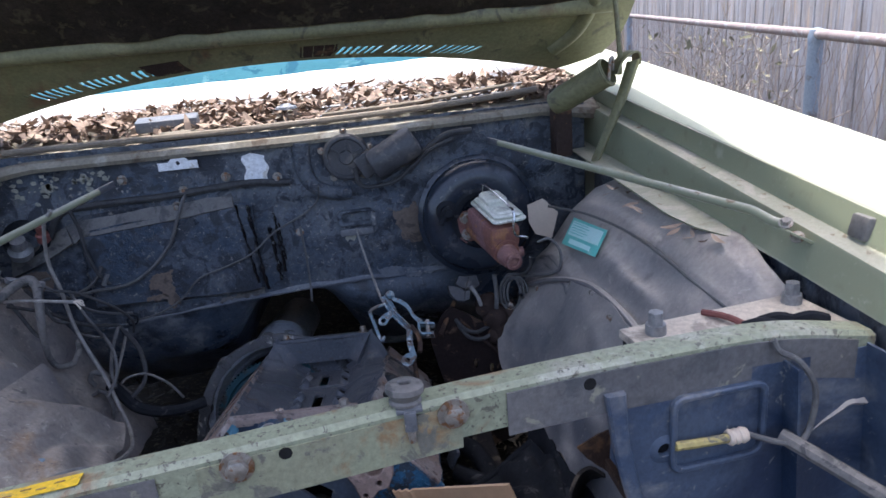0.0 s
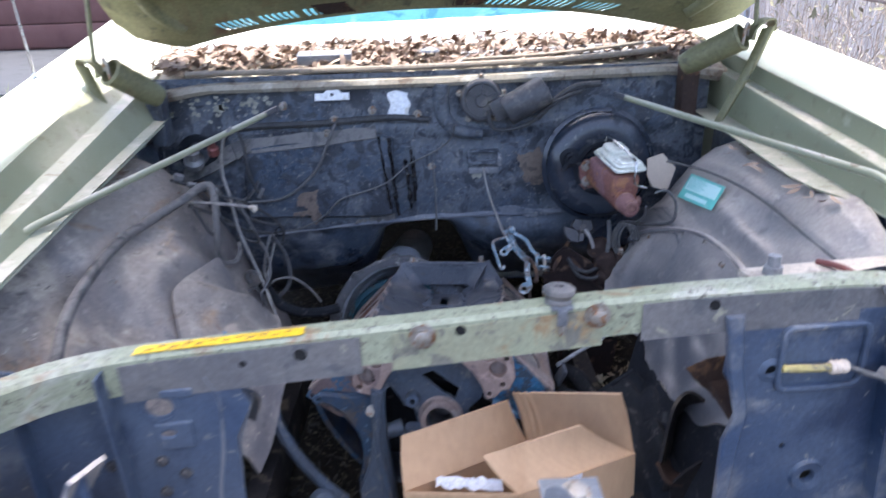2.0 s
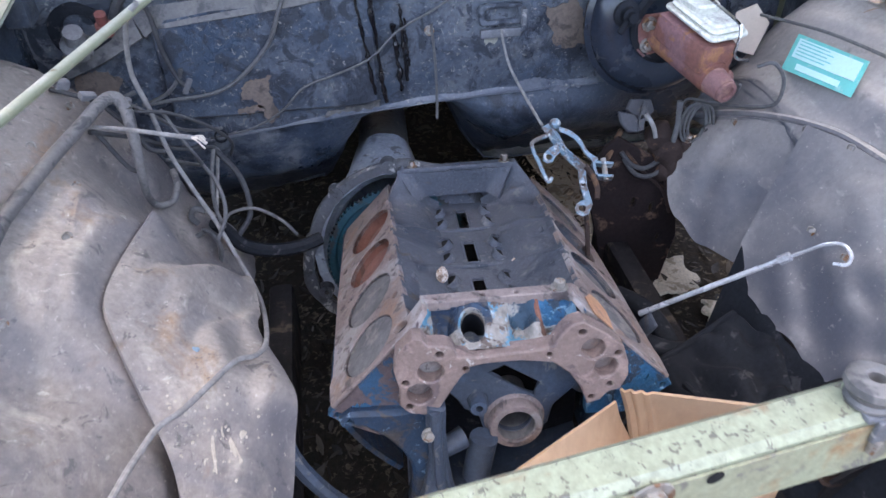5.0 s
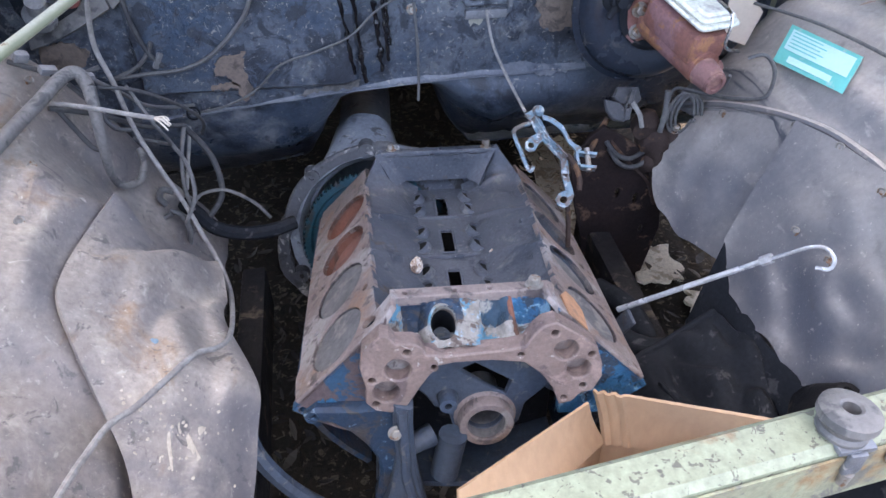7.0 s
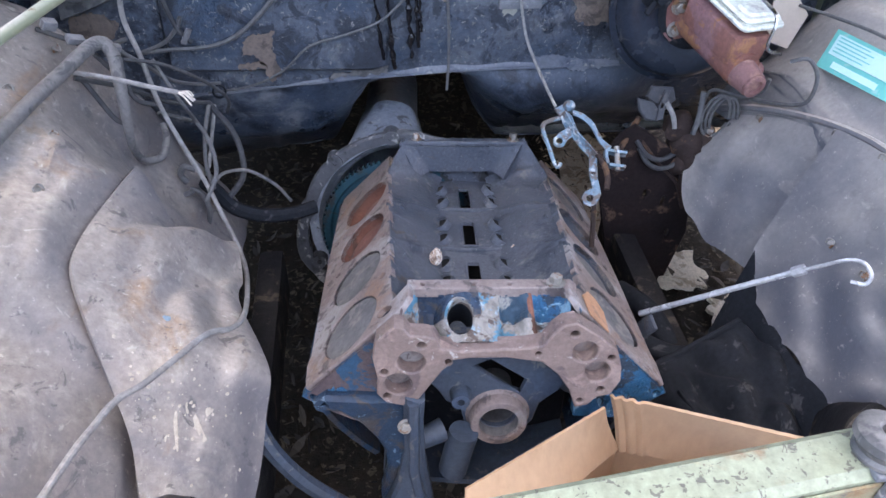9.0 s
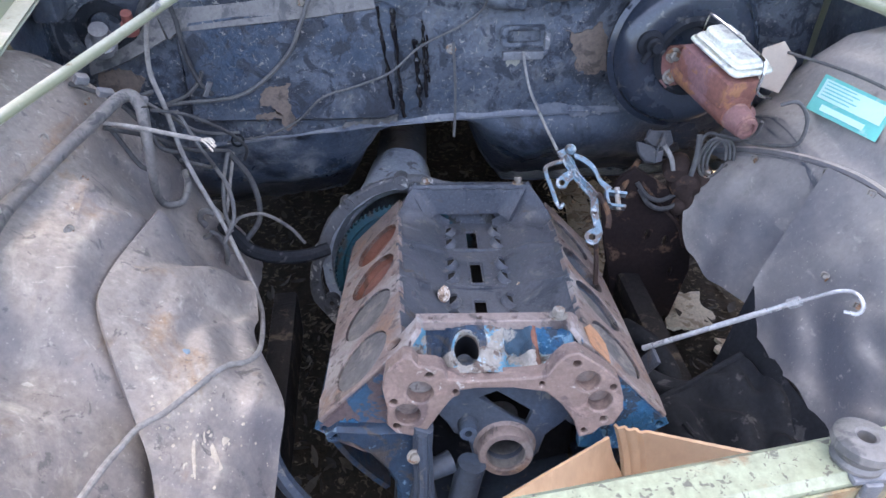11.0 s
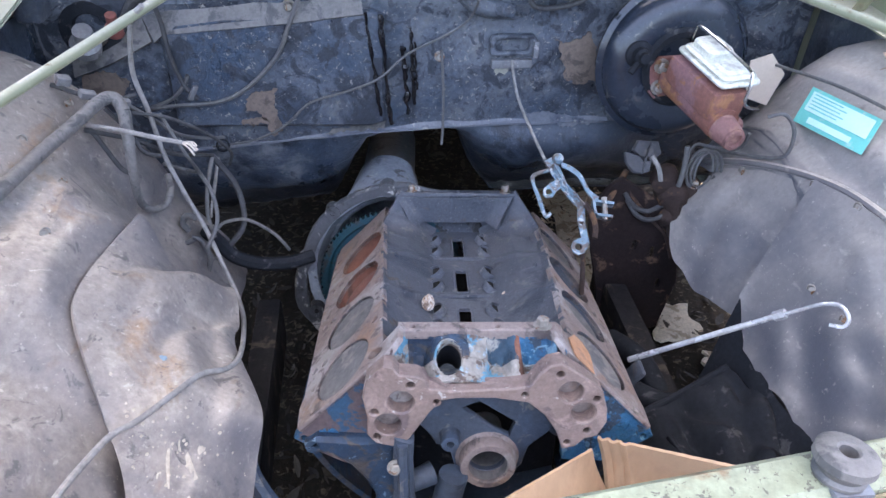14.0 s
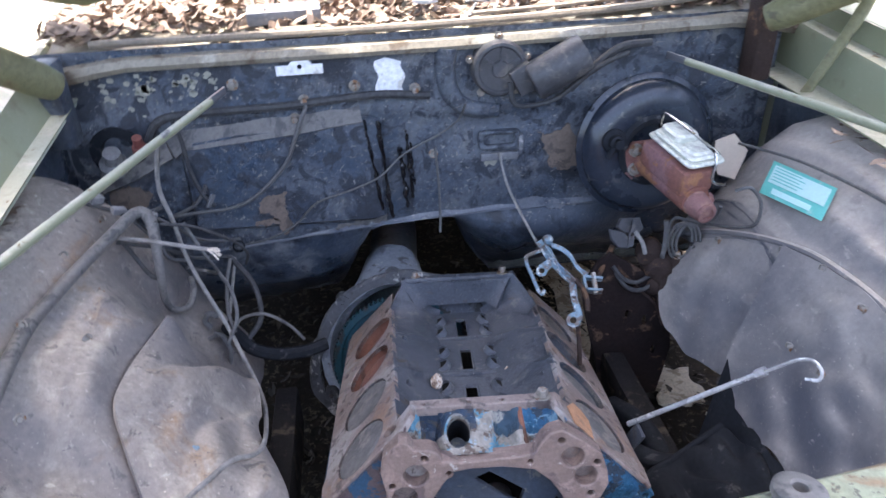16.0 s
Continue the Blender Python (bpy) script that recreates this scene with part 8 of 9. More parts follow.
for k in range(12):
    bm = B()
    u0 = 0.06 + 0.075 * k
    sheet(bm, lambda u, v: bar_at(-0.385 + 0.222 * (u0 + 0.045 * u)) + Vector((0, 0.009 + 0.002 * v + 0.005 * (k % 2), 0.0034)), 2, 2, 0.0006)
    part("text_bar", bm, GOLDRUST, decal)
knob = thing("rubber_mount", "round black rubber mount on a bolt", "mount", (0.185, -0.437, 0.978))
mz = bar_at(0.185)
KM = Matrix.Translation((0.184, mz.y + 0.014, mz.z - 0.002)) @ Euler((radians(-6), radians(3), 0)).to_matrix().to_4x4()
bm = B()
lathe(bm, [(0, 0.012), (0.0065, 0.012), (0.0065, 0.025), (0.0085, 0.0265), (0.0185, 0.0255), (0.0220, 0.0230), (0.0224, 0.0165), (0.0195, 0.0135), (0.0170, 0.0080), (0.0190, 0.005), (0.0185, 0.002), (0.011, 0.001), (0.011, -0.004), (0, -0.004)], KM, 28)
part("rubber", bm, HOSE, knob)
bm = B()
box(bm, Vector((0.187, mz.y + 0.01, mz.z - 0.002)), (0.030, 0.03, 0.006), None, 0.002)
part("foot", bm, ALUM, knob)
bm = B()
box(bm, Vector((0.187, mz.y - 0.006, mz.z - 0.014)), (0.014, 0.005, 0.024), None, 0.002)
part("strap", bm, ALUM, knob)
bm = B()
rod(bm, Vector((0.187, mz.y - 0.006, mz.z - 0.026)), Vector((0.187, mz.y - 0.006, mz.z - 0.040)), 0.005, 0.004, 10)
part("bolt", bm, BOLTSTEEL, knob)
for x, big in ((-0.004, 1), (0.236, 1)):
    bm = B()
    q = bar_at(x)
    hexbolt(bm, q + Vector((0.0, -0.004, -0.018)), (0.08, -1, 0), 0.0125, 0.010)
    tagged(part("bar_bolt", bm, BOLTSTEEL), "rusty hex bolt in the support bar", "bolt", "bar bolts")
# black discs on the bar's face paint shaded holes
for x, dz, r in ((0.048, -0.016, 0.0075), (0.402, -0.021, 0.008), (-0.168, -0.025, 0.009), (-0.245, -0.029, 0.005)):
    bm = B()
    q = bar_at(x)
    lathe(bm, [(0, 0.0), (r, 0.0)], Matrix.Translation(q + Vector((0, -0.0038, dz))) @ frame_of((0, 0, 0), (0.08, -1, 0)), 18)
    part("bar_hole", bm, CAVITYSHADE, support)
# ring bolts, ears and window of the right panel
bm = B()
plate(bm, rounded(0.508, 0.802, 0.642, 0.912, 0.016), [rounded(0.516, 0.810, 0.634, 0.904, 0.012)], 0.010, SUP @ Matrix.Translation((0, 0, 0.006)), 0.002)
part("window_rim", bm, SUPBLUE, panel_r)
bm = B()
lathe(bm, [(0.012, -0.004), (0.012, 0.006), (0.026, 0.008), (0.030, 0.0)], SUP @ Matrix.Translation((0.588, 0.640, 0)), 24)
part("ring", bm, SUPBLUE, panel_r)
bm = B()
lathe(bm, [(0.009, -0.002), (0.010, 0.005), (0.018, 0.004), (0.022, 0.0)], SUP @ Matrix.Translation((0.502, 0.838, 0)), 20)
part("ring", bm, SUPBLUE, panel_r)
bm = B()
box(bm, SUP @ Vector((0.66, 0.53, 0.03)), (0.40, 0.07, 0.08), SUP.to_3x3(), 0.01)
part("lower_ledge", bm, SUPBLUE, panel_r)
bm = B()
plate(bm, [(0.42, 0.935), (0.446, 0.935), (0.452, 0.86), (0.470, 0.78), (0.462, 0.70), (0.458, 0.60), (0.452, 0.45), (0.440, 0.45), (0.438, 0.72), (0.452, 0.77), (0.432, 0.85)], [], 0.014, SUP @ Matrix.Translation((0, 0, 0.006)), 0.003)
part("bent_edge", bm, SUPBLUE, panel_r, "bent grey-blue panel edge")
plug = thing("wire_plug", "yellow striped wire with a ringed plug", "wire", SUP @ Vector((0.56, 0.84, 0.01)))
bm = B()
tube(bm, [SUP @ Vector((0.512, 0.846, 0.012)), SUP @ Vector((0.545, 0.845, 0.014)), SUP @ Vector((0.585, 0.843, 0.014))], 0.006, 8)
part("yellow_sleeve", bm, SLEEVE, plug)
bm = B()
lathe(bm, [(0, 0), (0.009, 0), (0.011, 0.004), (0.009, 0.008), (0.011, 0.012), (0.009, 0.016), (0.011, 0.020), (0.009, 0.026), (0, 0.028)], SUP @ Matrix.Translation((0.583, 0.843, 0.014)) @ Euler((0, radians(90), 0)).to_matrix().to_4x4(), 14)
part("plug_body", bm, CREAM, plug)
bm = B()
tube(bm, [SUP @ Vector(v) for v in ((0.610, 0.843, 0.014), (0.64, 0.835, 0.03), (0.672, 0.83, 0.035), (0.690, 0.85, 0.03), (0.692, 0.90, 0.03), (0.675, 0.935, 0.02), (0.652, 0.95, 0.012), (0.645, 0.965, 0.006))], 0.004, 8)
part("lead", bm, WIRE, plug)
bm = B()
ruled(bm, [(0.437, -0.28, 0.748), (0.475, -0.275, 0.762), (0.520, -0.27, 0.766)], [(0.452, -0.285, 0.728), (0.49, -0.28, 0.690), (0.540, -0.275, 0.632)], 16, 6, 0.0, 0.010, 0.003, 9)
tagged(part("torn_shield", bm, RUSTDARK), "torn rusty splash shield behind the panel", "shield")
bm = B()
ruled(bm, [(0.500, 0.16, 0.600), (0.494, 0.10, 0.552), (0.492, 0.0, 0.540), (0.502, -0.10, 0.550), (0.516, -0.20, 0.590), (0.545, -0.38, 0.665)], [(0.455, 0.13, 0.44), (0.43, 0.07, 0.36), (0.415, -0.02, 0.34), (0.43, -0.11, 0.33), (0.45, -0.22, 0.31), (0.47, -0.39, 0.29)], 44, 16, 0.02, 0.035, 0.004, 21)
skirt = thing("rubber_skirt", "folded black rubber skirt under the splash flap", "skirt", (0.47, -0.1, 0.32))
part("skirt_sheet", bm, RUBBER, skirt)
bm = B()
tube(bm, [(0.455, 0.13, 0.44), (0.43, 0.07, 0.36), (0.415, -0.02, 0.34), (0.43, -0.11, 0.33), (0.45, -0.22, 0.31), (0.47, -0.39, 0.29)], 0.006, 8)
part("skirt_hem", bm, RUBBER, skirt)
tower = thing("spring_tower", "grimy black spring tower behind the support panel", "tower", (0.50, -0.20, 0.35))
bm = B()
ruled(bm, [(0.423, -0.235, 0.512), (0.432, -0.225, 0.560), (0.452, -0.205, 0.625), (0.490, -0.19, 0.640), (0.540, -0.20, 0.600)], [(0.490, -0.12, 0.40), (0.495, -0.11, 0.44), (0.50, -0.10, 0.50), (0.52, -0.10, 0.52), (0.56, -0.11, 0.50)], 20, 8, 0.0, 0.006, 0.006, 4)
part("cup", bm, FRAMEBLACK, tower)
bm = B()
ruled(bm, [(0.445, -0.245, 0.470), (0.480, -0.25, 0.515), (0.530, -0.255, 0.556)], [(0.47, -0.22, 0.30), (0.51, -0.22, 0.30), (0.56, -0.23, 0.30)], 12, 8, 0.0, 0.006, 0.006, 6)
part("front_web", bm, FRAMEBLACK, tower)
bm = B()
ruled(bm, [(0.423, -0.235, 0.512), (0.440, -0.25, 0.480), (0.470, -0.25, 0.470)], [(0.47, -0.16, 0.47), (0.49, -0.17, 0.45), (0.52, -0.18, 0.45)], 8, 6, 0.0, 0.004, 0.006, 8)
part("seat_plate", bm, RUSTDARK, tower)
bm = B()
rod(bm, (0.455, -0.215, 0.46), (0.450, -0.20, 0.25), 0.009, 0.009, 10)
part("damper_rod", bm, FRAMEBLACK, tower)
# left panel details
for x, z, r in ((-0.366, 0.858, 0.021), (-0.36, 0.66, 0.0), (-0.475, 0.765, 0.010), (-0.63, 0.72, 0.018)):
    if r:
        bm = B()
        lathe(bm, [(r, -0.002), (r, 0.004), (r + 0.005, 0.003), (r + 0.007, 0.0)], SUP @ Matrix.Translation((x, z, 0)), 20)
        part("hole_rim", bm, SUPBLUE, panel_l)
for x, z in ((-0.377, 0.770), (-0.380, 0.717), (-0.348, 0.746), (-0.446, 0.768), (-0.498, 0.697), (-0.667, 0.725)):
    bm = B()
    hexbolt(bm, SUP @ Vector((x, z, 0.002)), (0.08, -1, 0), 0.006, 0.006)
    part("panel_screw", bm, MOTORGREY, panel_l)
for outline, holes in ((rounded(-0.376, 0.790, -0.326, 0.833, 0.004), [circle(-0.359, 0.816, 0.010, 12, 0.006)]), (rounded(-0.378, 0.590, -0.322, 0.652, 0.004), [circle(-0.366, 0.631, 0.010, 12, 0.006)]), (rounded(-0.362, 0.872, -0.318, 0.886, 0.004), [])):
    bm = B()
    plate(bm, outline, holes, 0.006, SUP @ Matrix.Translation((0, 0, 0.003)), 0.002)
    part("pressed_pad", bm, SUPBLUE, panel_l)
bm = B()
ruled(bm, [SUP @ Vector(v) for v in ((-0.300, 0.902, 0.004), (-0.285, 0.860, 0.004), (-0.290, 0.780, 0.004), (-0.305, 0.700, 0.004), (-0.312, 0.587, 0.004), (-0.31, 0.46, 0.004))], [SUP @ Vector(v) for v in ((-0.268, 0.885, -0.030), (-0.250, 0.835, -0.040), (-0.272, 0.775, -0.035), (-0.280, 0.700, -0.035), (-0.286, 0.587, -0.035), (-0.285, 0.46, -0.035))], 26, 6, 0.008, 0.004, 0.004, 31)
part("edge_flange", bm, PANELEDGE, panel_l, "worn grey rolled edge of the panel")
bm = B()
plate(bm, circle(-0.675, 0.690, 0.052, 24, 0.030), [circle(-0.675, 0.690, 0.040, 24, 0.021)], 0.008, SUP @ Matrix.Translation((0, 0, 0.003)), 0.002)
part("hole_rim", bm, SUPBLUE, panel_l)
bm = B()
ruled(bm, [(-0.285, -0.49, 0.90), (-0.262, -0.46, 0.86), (-0.248, -0.43, 0.82), (-0.262, -0.42, 0.77)], [(-0.42, -0.36, 0.84), (-0.40, -0.34, 0.80), (-0.38, -0.33, 0.76), (-0.37, -0.33, 0.70)], 16, 10, 0.015, 0.012, 0.004, 2)
tagged(part("panel_wing", bm, LINER, car), "bent grey wing of the support panel")

# ---- shelf at the front corner with loose hardware ----
bm = B()
plate(bm, [(-0.535, -0.592), (-0.558, -0.579), (-0.610, -0.545), (-0.632, -0.520), (-0.640, -0.44), (-0.66, -0.38), (-0.775, -0.38), (-0.765, -0.84), (-0.56, -0.805), (-0.515, -0.775), (-0.500, -0.715), (-0.510, -0.65)], [], 0.004, Matrix.Translation((0, 0, 0.943)), 0.001)
corner = part("corner_shelf", bm, BARPAINT, car, "pale green shelf at the front corner of the bay")
bm = B()
tube(bm, [(-0.53, -0.585, 0.955), (-0.508, -0.65, 0.958), (-0.497, -0.715, 0.960), (-0.515, -0.775, 0.960), (-0.56, -0.805, 0.958), (-0.65, -0.83, 0.95), (-0.76, -0.85, 0.94)], 0.013, 10)
part("rolled_lip", bm, BARPAINT, corner, "pale green rolled lip")
puck = thing("rubber_puck", "thick grey rubber washer with a hole", "washer", (-0.570, -0.685, 0.947))
bm = B()
lathe(bm, [(0.007, 0.0), (0.007, 0.016), (0.009, 0.019), (0.021, 0.019), (0.024, 0.016), (0.0245, 0.012), (0.026, 0.006), (0.026, 0.0), (0.007, 0.0)], Matrix.Translation((-0.567, -0.682, 0.950)), 26)
part("puck_body", bm, HOSE, puck)
wrench = thing("wrench", "bright steel combination wrench", "wrench", (-0.61, -0.68, 0.95))
bm = B()
w0, w1 = Vector((-0.625, -0.60, 0.956)), Vector((-0.598, -0.745, 0.956))
wd = (w1 - w0).normalized()
ws = Vector((wd.y, -wd.x, 0))
sheet(bm, lambda u, v: w0.lerp(w1, u) + ws * (v - 0.5) * 0.014, 8, 2, 0.005)
part("handle", bm, DULLSTEEL, wrench)
bm = B()
lathe(bm, [(0.007, -0.004), (0.015, -0.004), (0.015, 0.004), (0.007, 0.004), (0.007, -0.004)], Matrix.Translation(w1 + wd * 0.01), 18)
part("ring_end", bm, DULLSTEEL, wrench)
bm = B()
plate(bm, [(-0.016, 0.0), (-0.018, 0.022), (-0.008, 0.034), (-0.006, 0.014), (0.006, 0.014), (0.008, 0.034), (0.018, 0.022), (0.016, 0.0), (0.007, -0.012), (-0.007, -0.012)], [], 0.008, axes(w0 - wd * 0.008, ws, -wd), 0.001)
part("open_end", bm, DULLSTEEL, wrench)
rnd = random.Random(4)
for k, (x, y, tall) in enumerate(((-0.553, -0.590, 1), (-0.567, -0.630, 1), (-0.606, -0.612, 0), (-0.556, -0.612, 0), (-0.578, -0.728, 0), (-0.566, -0.722, 0), (-0.554, -0.727, 0), (-0.543, -0.722, 0), (-0.532, -0.718, 0), (-0.571, -0.739, 0), (-0.556, -0.741, 0), (-0.541, -0.737, 0), (-0.529, -0.733, 0), (-0.584, -0.716, 0), (-0.560, -0.655, 0))):
    bolt = thing("loose_bolt", "loose grimy bolt lying on the pale green shelf", "bolt", (x, y, 0.95), "loose bolts")
    d = Vector((rnd.uniform(-0.3, 0.3), rnd.uniform(-0.3, 0.3), 1) if tall else (rnd.uniform(-1, 1), rnd.uniform(-1, 1), 0.25)).normalized()
    p = Vector((x, y, 0.952 if tall else 0.955))
    size = 1.0 if tall else 0.62
    material = (FRAMEBLACK, BOLTSTEEL, FLANGE, RUSTDARK)[k % 4]
    bm = B()
    rod(bm, p, p + d * (0.030 if tall else 0.018), 0.0055 * size, 0.0055 * size, 10)
    part("shank", bm, material, bolt)
    bm = B()
    hexbolt(bm, p + d * (0.029 if tall else 0.016), d, 0.0095 * size, 0.008 * size, tall)
    part("head", bm, material, bolt)
# front beam and latch support
BEAM = [(-0.690, 0.835), (-0.700, 0.846), (-0.760, 0.846), (-0.800, 0.840), (-0.812, 0.828), (-0.815, 0.700), (-0.812, 0.690)]
bm = B()


def beam_at(u, v):
    y, z = BEAM[min(6, round(v * 6))]
    return Vector((-0.84 + 0.44 * u, y, z - 0.045 + 0.0365 * u + 0.003 * noise.noise(Vector((u * 6, v * 3, 2)))))


sheet(bm, beam_at, 24, 6, 0.004)
beam = part("front_beam", bm, BEAMGREY, car, "grey pressed front beam")
bm = B()
plate(bm, [(-0.43, 0.74), (-0.402, 0.845), (-0.366, 0.922), (-0.352, 0.925), (-0.350, 0.74)], [], 0.012, axes((0, -0.72, 0), (1, 0, 0), (0, 0, 1)), 0.004)
part("gusset", bm, SUPBLUE, beam)
bm = B()
ruled(bm, [(-0.404, -0.735, 0.845), (-0.385, -0.735, 0.885), (-0.362, -0.735, 0.928)], [(-0.392, -0.690, 0.840), (-0.373, -0.690, 0.882), (-0.346, -0.690, 0.925)], 8, 3, 0.0, 0.001, 0.006)
part("gusset_flange", bm, LINER, beam)
latch = thing("latch_support", "grey-blue hood latch support bracket", "bracket", (0.20, -0.68, 0.45))
bm = B()
ruled(bm, [(0.135, -0.69, 0.862), (0.150, -0.70, 0.870), (0.175, -0.70, 0.830), (0.188, -0.70, 0.775)], [(0.120, -0.69, 0.70), (0.14, -0.70, 0.70), (0.17, -0.70, 0.70), (0.192, -0.70, 0.70)], 12, 8, 0.0, 0.002, 0.005)
part("upright", bm, LATCHGREY, latch)
bm = B()
ruled(bm, [(0.192, -0.70, 0.765), (0.15, -0.74, 0.735), (0.09, -0.80, 0.69)], [(0.192, -0.70, 0.60), (0.15, -0.74, 0.59), (0.09, -0.80, 0.58)], 8, 6, 0.0, 0.001, 0.005)
part("arm", bm, LATCHGREY, latch)
bm = B()
ruled(bm, [(0.192, -0.70, 0.765), (0.25, -0.70, 0.745), (0.30, -0.69, 0.735)], [(0.192, -0.70, 0.60), (0.25, -0.70, 0.59), (0.30, -0.69, 0.58)], 8, 6, 0.0, 0.001, 0.005)
part("arm", bm, LATCHGREY, latch)
bm = B()
ruled(bm, [(0.30, -0.69, 0.735), (0.34, -0.70, 0.70), (0.42, -0.72, 0.68), (0.70, -0.74, 0.66)], [(0.30, -0.66, 0.60), (0.34, -0.66, 0.62), (0.42, -0.66, 0.62), (0.70, -0.68, 0.60)], 14, 6, 0.0, 0.002, 0.005)
part("rail", bm, LATCHGREY, latch)
bm = B()
plate(bm, [(0.33, 0.66), (0.375, 0.735), (0.395, 0.73), (0.40, 0.65)], [], 0.02, axes((0, -0.69, 0), (1, 0, 0), (0, 0, 1)), 0.003)
part("fin", bm, LATCHGREY, latch)
bm = B()
hexbolt(bm, (0.168, -0.683, 0.842), (0.1, -0.3, 1), 0.012, 0.012)
part("bolt", bm, BOLTSTEEL, latch)
bm = B()
box(bm, (0.165, -0.675, 0.836), (0.07, 0.05, 0.006), None, 0.002)
part("tab", bm, LATCHGREY, latch)
bm = B()
box(bm, (0.19, -0.70, 0.28), (0.05, 0.05, 0.62), None, 0.005)
part("post", bm, LATCHGREY, latch)
# strut low at the front
line_thing("lower_strut", "pale grey strut across the front", "strut", [(0.655, -0.443, 0.835), (0.717, -0.55, 0.81), (0.82, -0.73, 0.77)], 0.010, HOSE)
line_thing("lower_strut", "pale grey strut across the front", "strut", [(-0.43, -0.56, 0.74), (-0.50, -0.64, 0.66), (-0.58, -0.74, 0.56)], 0.014, HOSE)
for k in range(3):
    line_thing("front_wire", "dusty grey wire loop low at the front", "wire", [(-0.30 + 0.02 * k, -0.36, 0.47 - 0.03 * k), (-0.255 + 0.01 * k, -0.32, 0.45 - 0.035 * k), (-0.20, -0.28 - 0.01 * k, 0.39 - 0.045 * k), (-0.16 - 0.02 * k, -0.26, 0.27)], 0.007 + 0.002 * (k == 0), BLUEGREY)
bm = B()
lathe(bm, [(0, 0), (0.030, 0), (0.034, 0.008), (0.026, 0.014), (0.034, 0.022), (0.026, 0.030), (0.034, 0.038), (0.022, 0.050), (0, 0.052)], Matrix.Translation((-0.245, -0.115, 0.335)) @ frame_of((0, 0, 0), (0.1, -0.6, 0.5)), 22)
tagged(part("rubber_bellows", bm, BLUEGREY), "blue-grey ribbed rubber bellows", "bellows")

# ---- small things on the cowl, antenna ----
bm = B()
box(bm, (-0.285, 0.715, 1.172), (0.15, 0.055, 0.028), Euler((radians(8), 0, radians(4))).to_matrix(), 0.006)
tagged(part("flat_tray", bm, ALUM), "flat grey tray lying in the leaves", "tray")
bm = B()
lathe(bm, [(0, 0.012), (0.012, 0.012), (0.016, 0.008), (0.026, 0.006), (0.028, 0.0), (0, 0)], Matrix.Translation((0.01, 0.73, 1.176)), 20)
tagged(part("metal_washer", bm, ALUM), "round metal cap among the leaves", "cap")
grille = thing("cowl_grille", "grey slatted cowl intake under the leaves", "grille", (0.3, 0.72, 1.14))
for k in range(22):
    bm = B()
    x = 0.11 + 0.024 * k
    box(bm, (x, 0.715 + 0.01 * (k % 2), 1.158 + 0.0004 * k), (0.006, 0.085, 0.004), Euler((radians(8), 0, radians(-20))).to_matrix())
    part("slat", bm, ALUM, grille)
for k in range(2):
    bm = B()
    tube(bm, [(0.10, 0.68 + 0.075 * k, 1.156 + 0.01 * k), (0.65, 0.70 + 0.075 * k, 1.166 + 0.01 * k)], 0.004, 6, 3)
    part("rail", bm, ALUM, grille)
bm = B()
rod(bm, (-0.30, 0.665, 1.148), (-0.20, 0.665, 1.148), 0.008)
for k in range(7):
    box(bm, (-0.31 + 0.02 * k, 0.668, 1.150), (0.010, 0.04, 0.003))
tagged(part("slatted_strip", bm, COWLPAINT), "pale slatted strip at the cowl edge", "strip")
bm = B()
tube(bm, [(0.10, 0.672, 1.158), (0.35, 0.676, 1.166), (0.60, 0.69, 1.185)], 0.0055, 6, 4)
tagged(part("windshield_wiper", bm, SEALMAT), "rusty brown wiper lying along the cowl", "wiper")
ant = thing("antenna", "thin steel radio antenna on the fender", "antenna", (-0.985, 0.50, 1.155))
bm = B()
lathe(bm, [(0, 0), (0.022, 0.0), (0.018, 0.008), (0.008, 0.016), (0.006, 0.03), (0, 0.03)], Matrix.Translation((-0.985, 0.50, 1.152)), 18)
part("base", bm, CHROME, ant)
bm = B()
rod(bm, (-0.985, 0.50, 1.17), (-1.01, 0.49, 1.85), 0.0025, 0.0015, 8)
part("mast", bm, CHROME, ant)

# loose leaves on the liners
rnd = random.Random(17)
bm = B()
for k in range(46):
    if k < 30:
        p = (0.70 + 0.10 * rnd.random(), -0.18 + 0.58 * rnd.random(), 0.965 + 0.006 * rnd.random())
    else:
        p = (-0.70 - 0.04 * rnd.random(), -0.25 + 0.6 * rnd.random(), 0.975)
    leaf(bm, p, rnd.uniform(0.02, 0.05), rnd, 0.3)
tagged(part("stray_leaves", bm, LEAF, smooth=0), "stray dead leaves along the wheel houses", "leaves", kind="stuff")
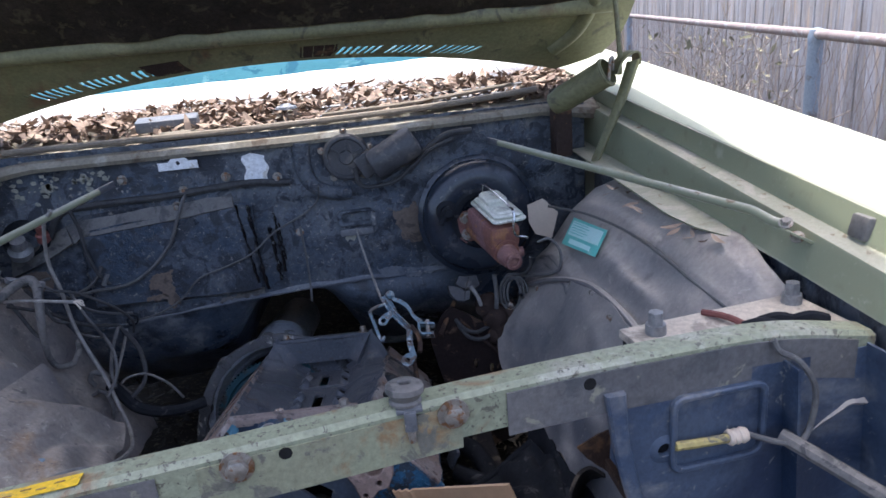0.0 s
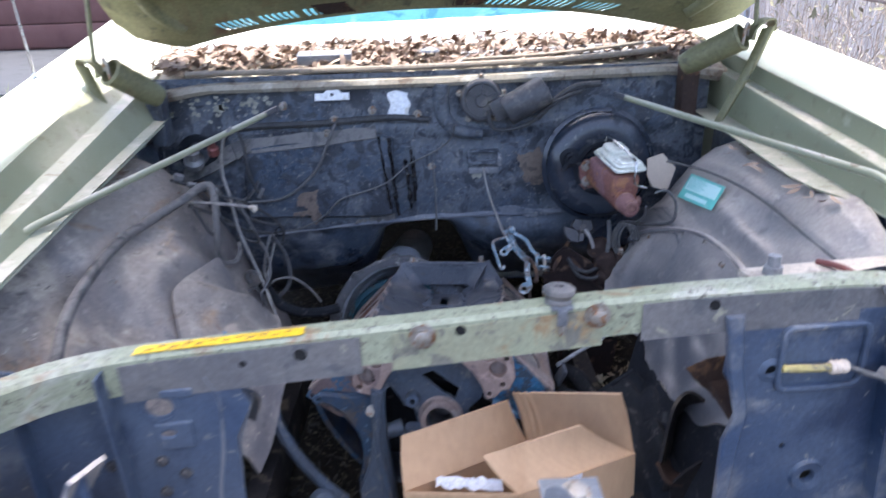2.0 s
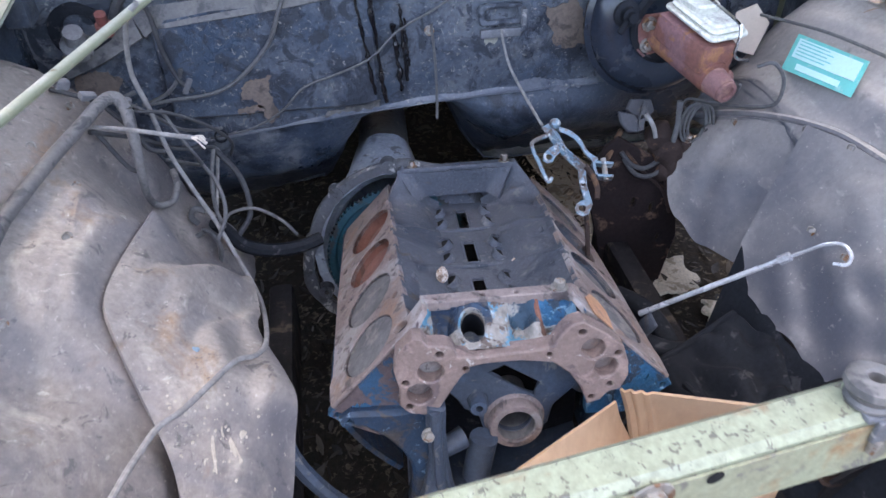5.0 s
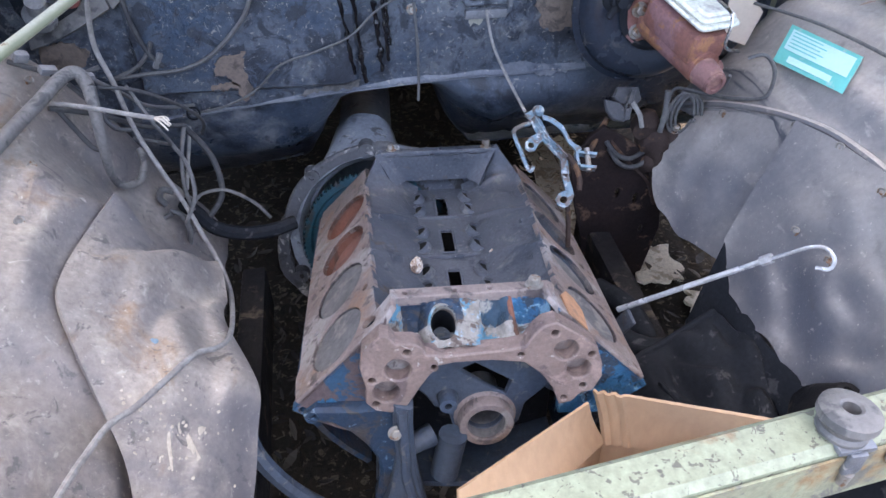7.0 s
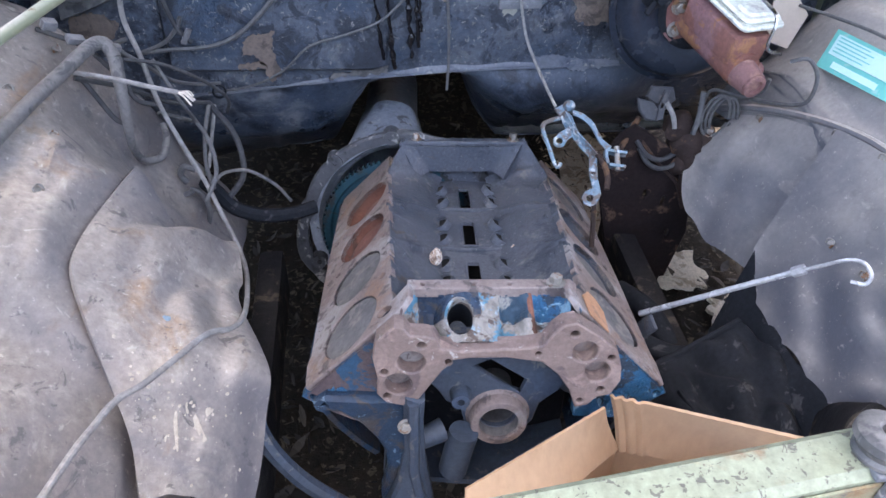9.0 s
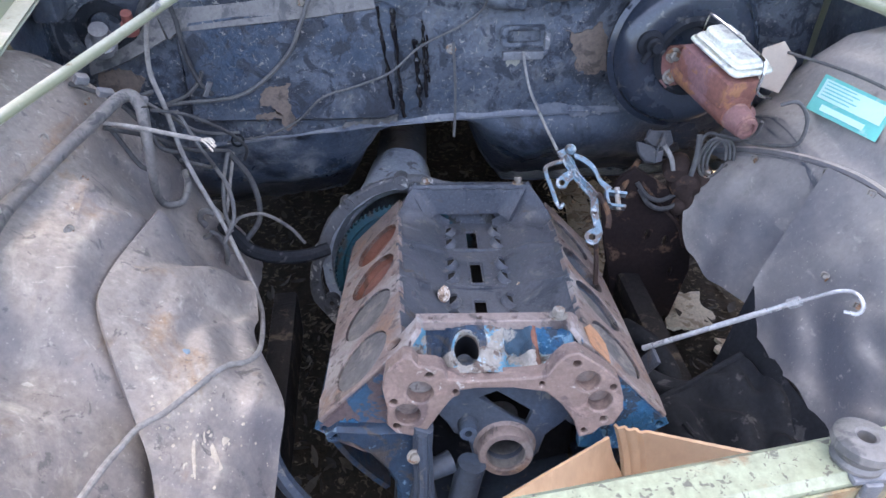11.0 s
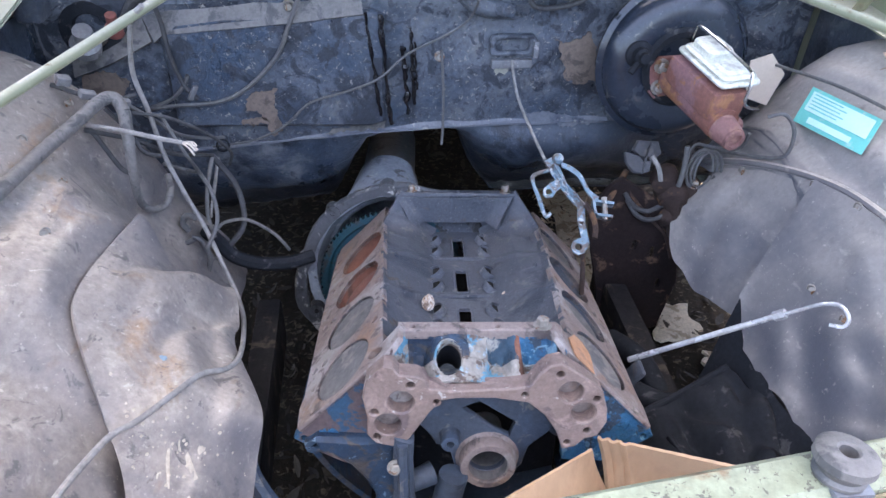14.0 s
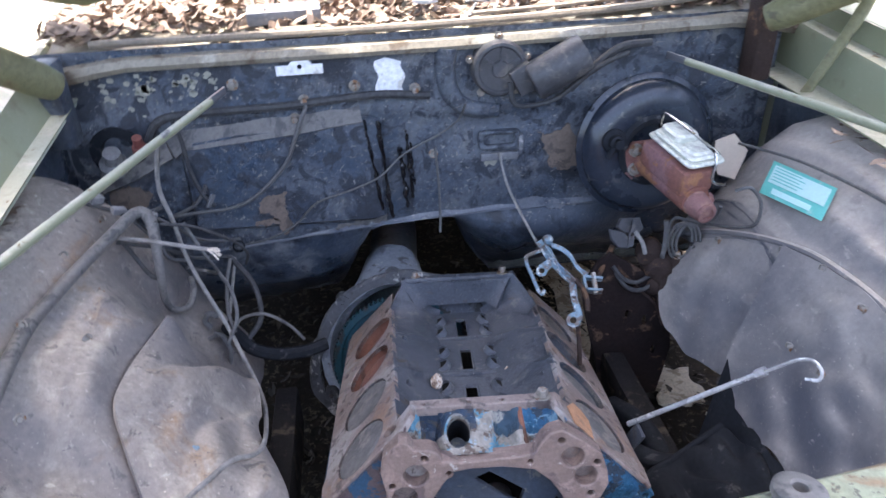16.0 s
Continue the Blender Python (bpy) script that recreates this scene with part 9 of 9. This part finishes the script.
# brush at the fence
bm = B()
for k in range(420):
    p = fp(rnd.uniform(1.9, 5.0), rnd.choice((-0.03, rnd.uniform(0.2, 0.85)))) + Vector((rnd.uniform(-0.1, 0.7), 0, 0))
    way = Vector((rnd.uniform(-0.5, 0.5), rnd.uniform(-1, 1), rnd.uniform(-0.1, 1.0))).normalized() * rnd.uniform(0.2, 0.5)
    bend = Vector((rnd.uniform(-0.06, 0.06), rnd.uniform(-0.08, 0.08), rnd.uniform(-0.06, 0.06)))
    tube(bm, [p, p + way * 0.35 + bend, p + way * 0.7 + bend * 0.6, p + way - bend * 0.3], rnd.uniform(0.0015, 0.0035), 4, 3)
tagged(part("dry_brush", bm, TWIG), "tangle of dry brush along the fence", "brush", kind="stuff")
bm = B()
for k in range(420):
    p = fp(rnd.uniform(2.2, 5.0), rnd.uniform(0.0, 1.1)) + Vector((rnd.uniform(-0.1, 0.7), 0, 0))
    leaf(bm, p, rnd.uniform(0.03, 0.08), rnd, 0.8)
tagged(part("weeds", bm, WEED, smooth=0), "dull green weeds in the brush", "weeds", kind="stuff")
bm = B()
for k in range(900):
    x, y = -5.2 + rnd.gauss(0, 0.9), 6.2 + rnd.gauss(0, 0.9)
    h = rnd.uniform(0.05, 0.16)
    a, b = Vector((x, y, -0.03)), Vector((x + rnd.uniform(-0.05, 0.05), y + rnd.uniform(-0.05, 0.05), h))
    v = [bm.verts.new(a + Vector((-0.006, 0, 0))), bm.verts.new(a + Vector((0.006, 0, 0))), bm.verts.new(b)]
    bm.faces.new(v)
tagged(part("grass_patch", bm, GRASS, smooth=0), "patch of dry grass beside the driveway", "grass", kind="stuff")
# ground coloured pale as if sunlit, showing through the gaps of the frame
for x, y, rx, ry, sd in ((0.735, 0.76, 0.085, 0.095, 1), (0.83, 0.58, 0.075, 0.06, 2), (0.590, 1.28, 0.12, 0.46, 3)):
    pts = [(x + rx * r * math.cos(t), y + ry * r * math.sin(t)) for t, r in ((2 * math.pi * k / 28, 0.9 + 0.7 * noise.noise(Vector((2.4 * math.cos(k * 0.224), 2.4 * math.sin(k * 0.224), sd)))) for k in range(28))]
    bm = B()
    plate(bm, pts, [], 0.012, Matrix.Translation((0, 0, -0.018)))
    tagged(part("sand_patch", bm, SUNSAND), "patch of sand coloured pale as if sunlit", "sand", kind="stuff")
bm = B()
for k in range(420):
    x, y = rnd.uniform(0.46, 0.72), rnd.uniform(0.80, 1.75)
    leaf(bm, (x, y, -0.008 + 0.010 * rnd.random()), rnd.uniform(0.012, 0.035), rnd, 0.4)
tagged(part("sand_leaves", bm, STRAW, smooth=0), "dry leaves coloured as if sunlit, scattered on the pale sand", "leaves", kind="stuff")
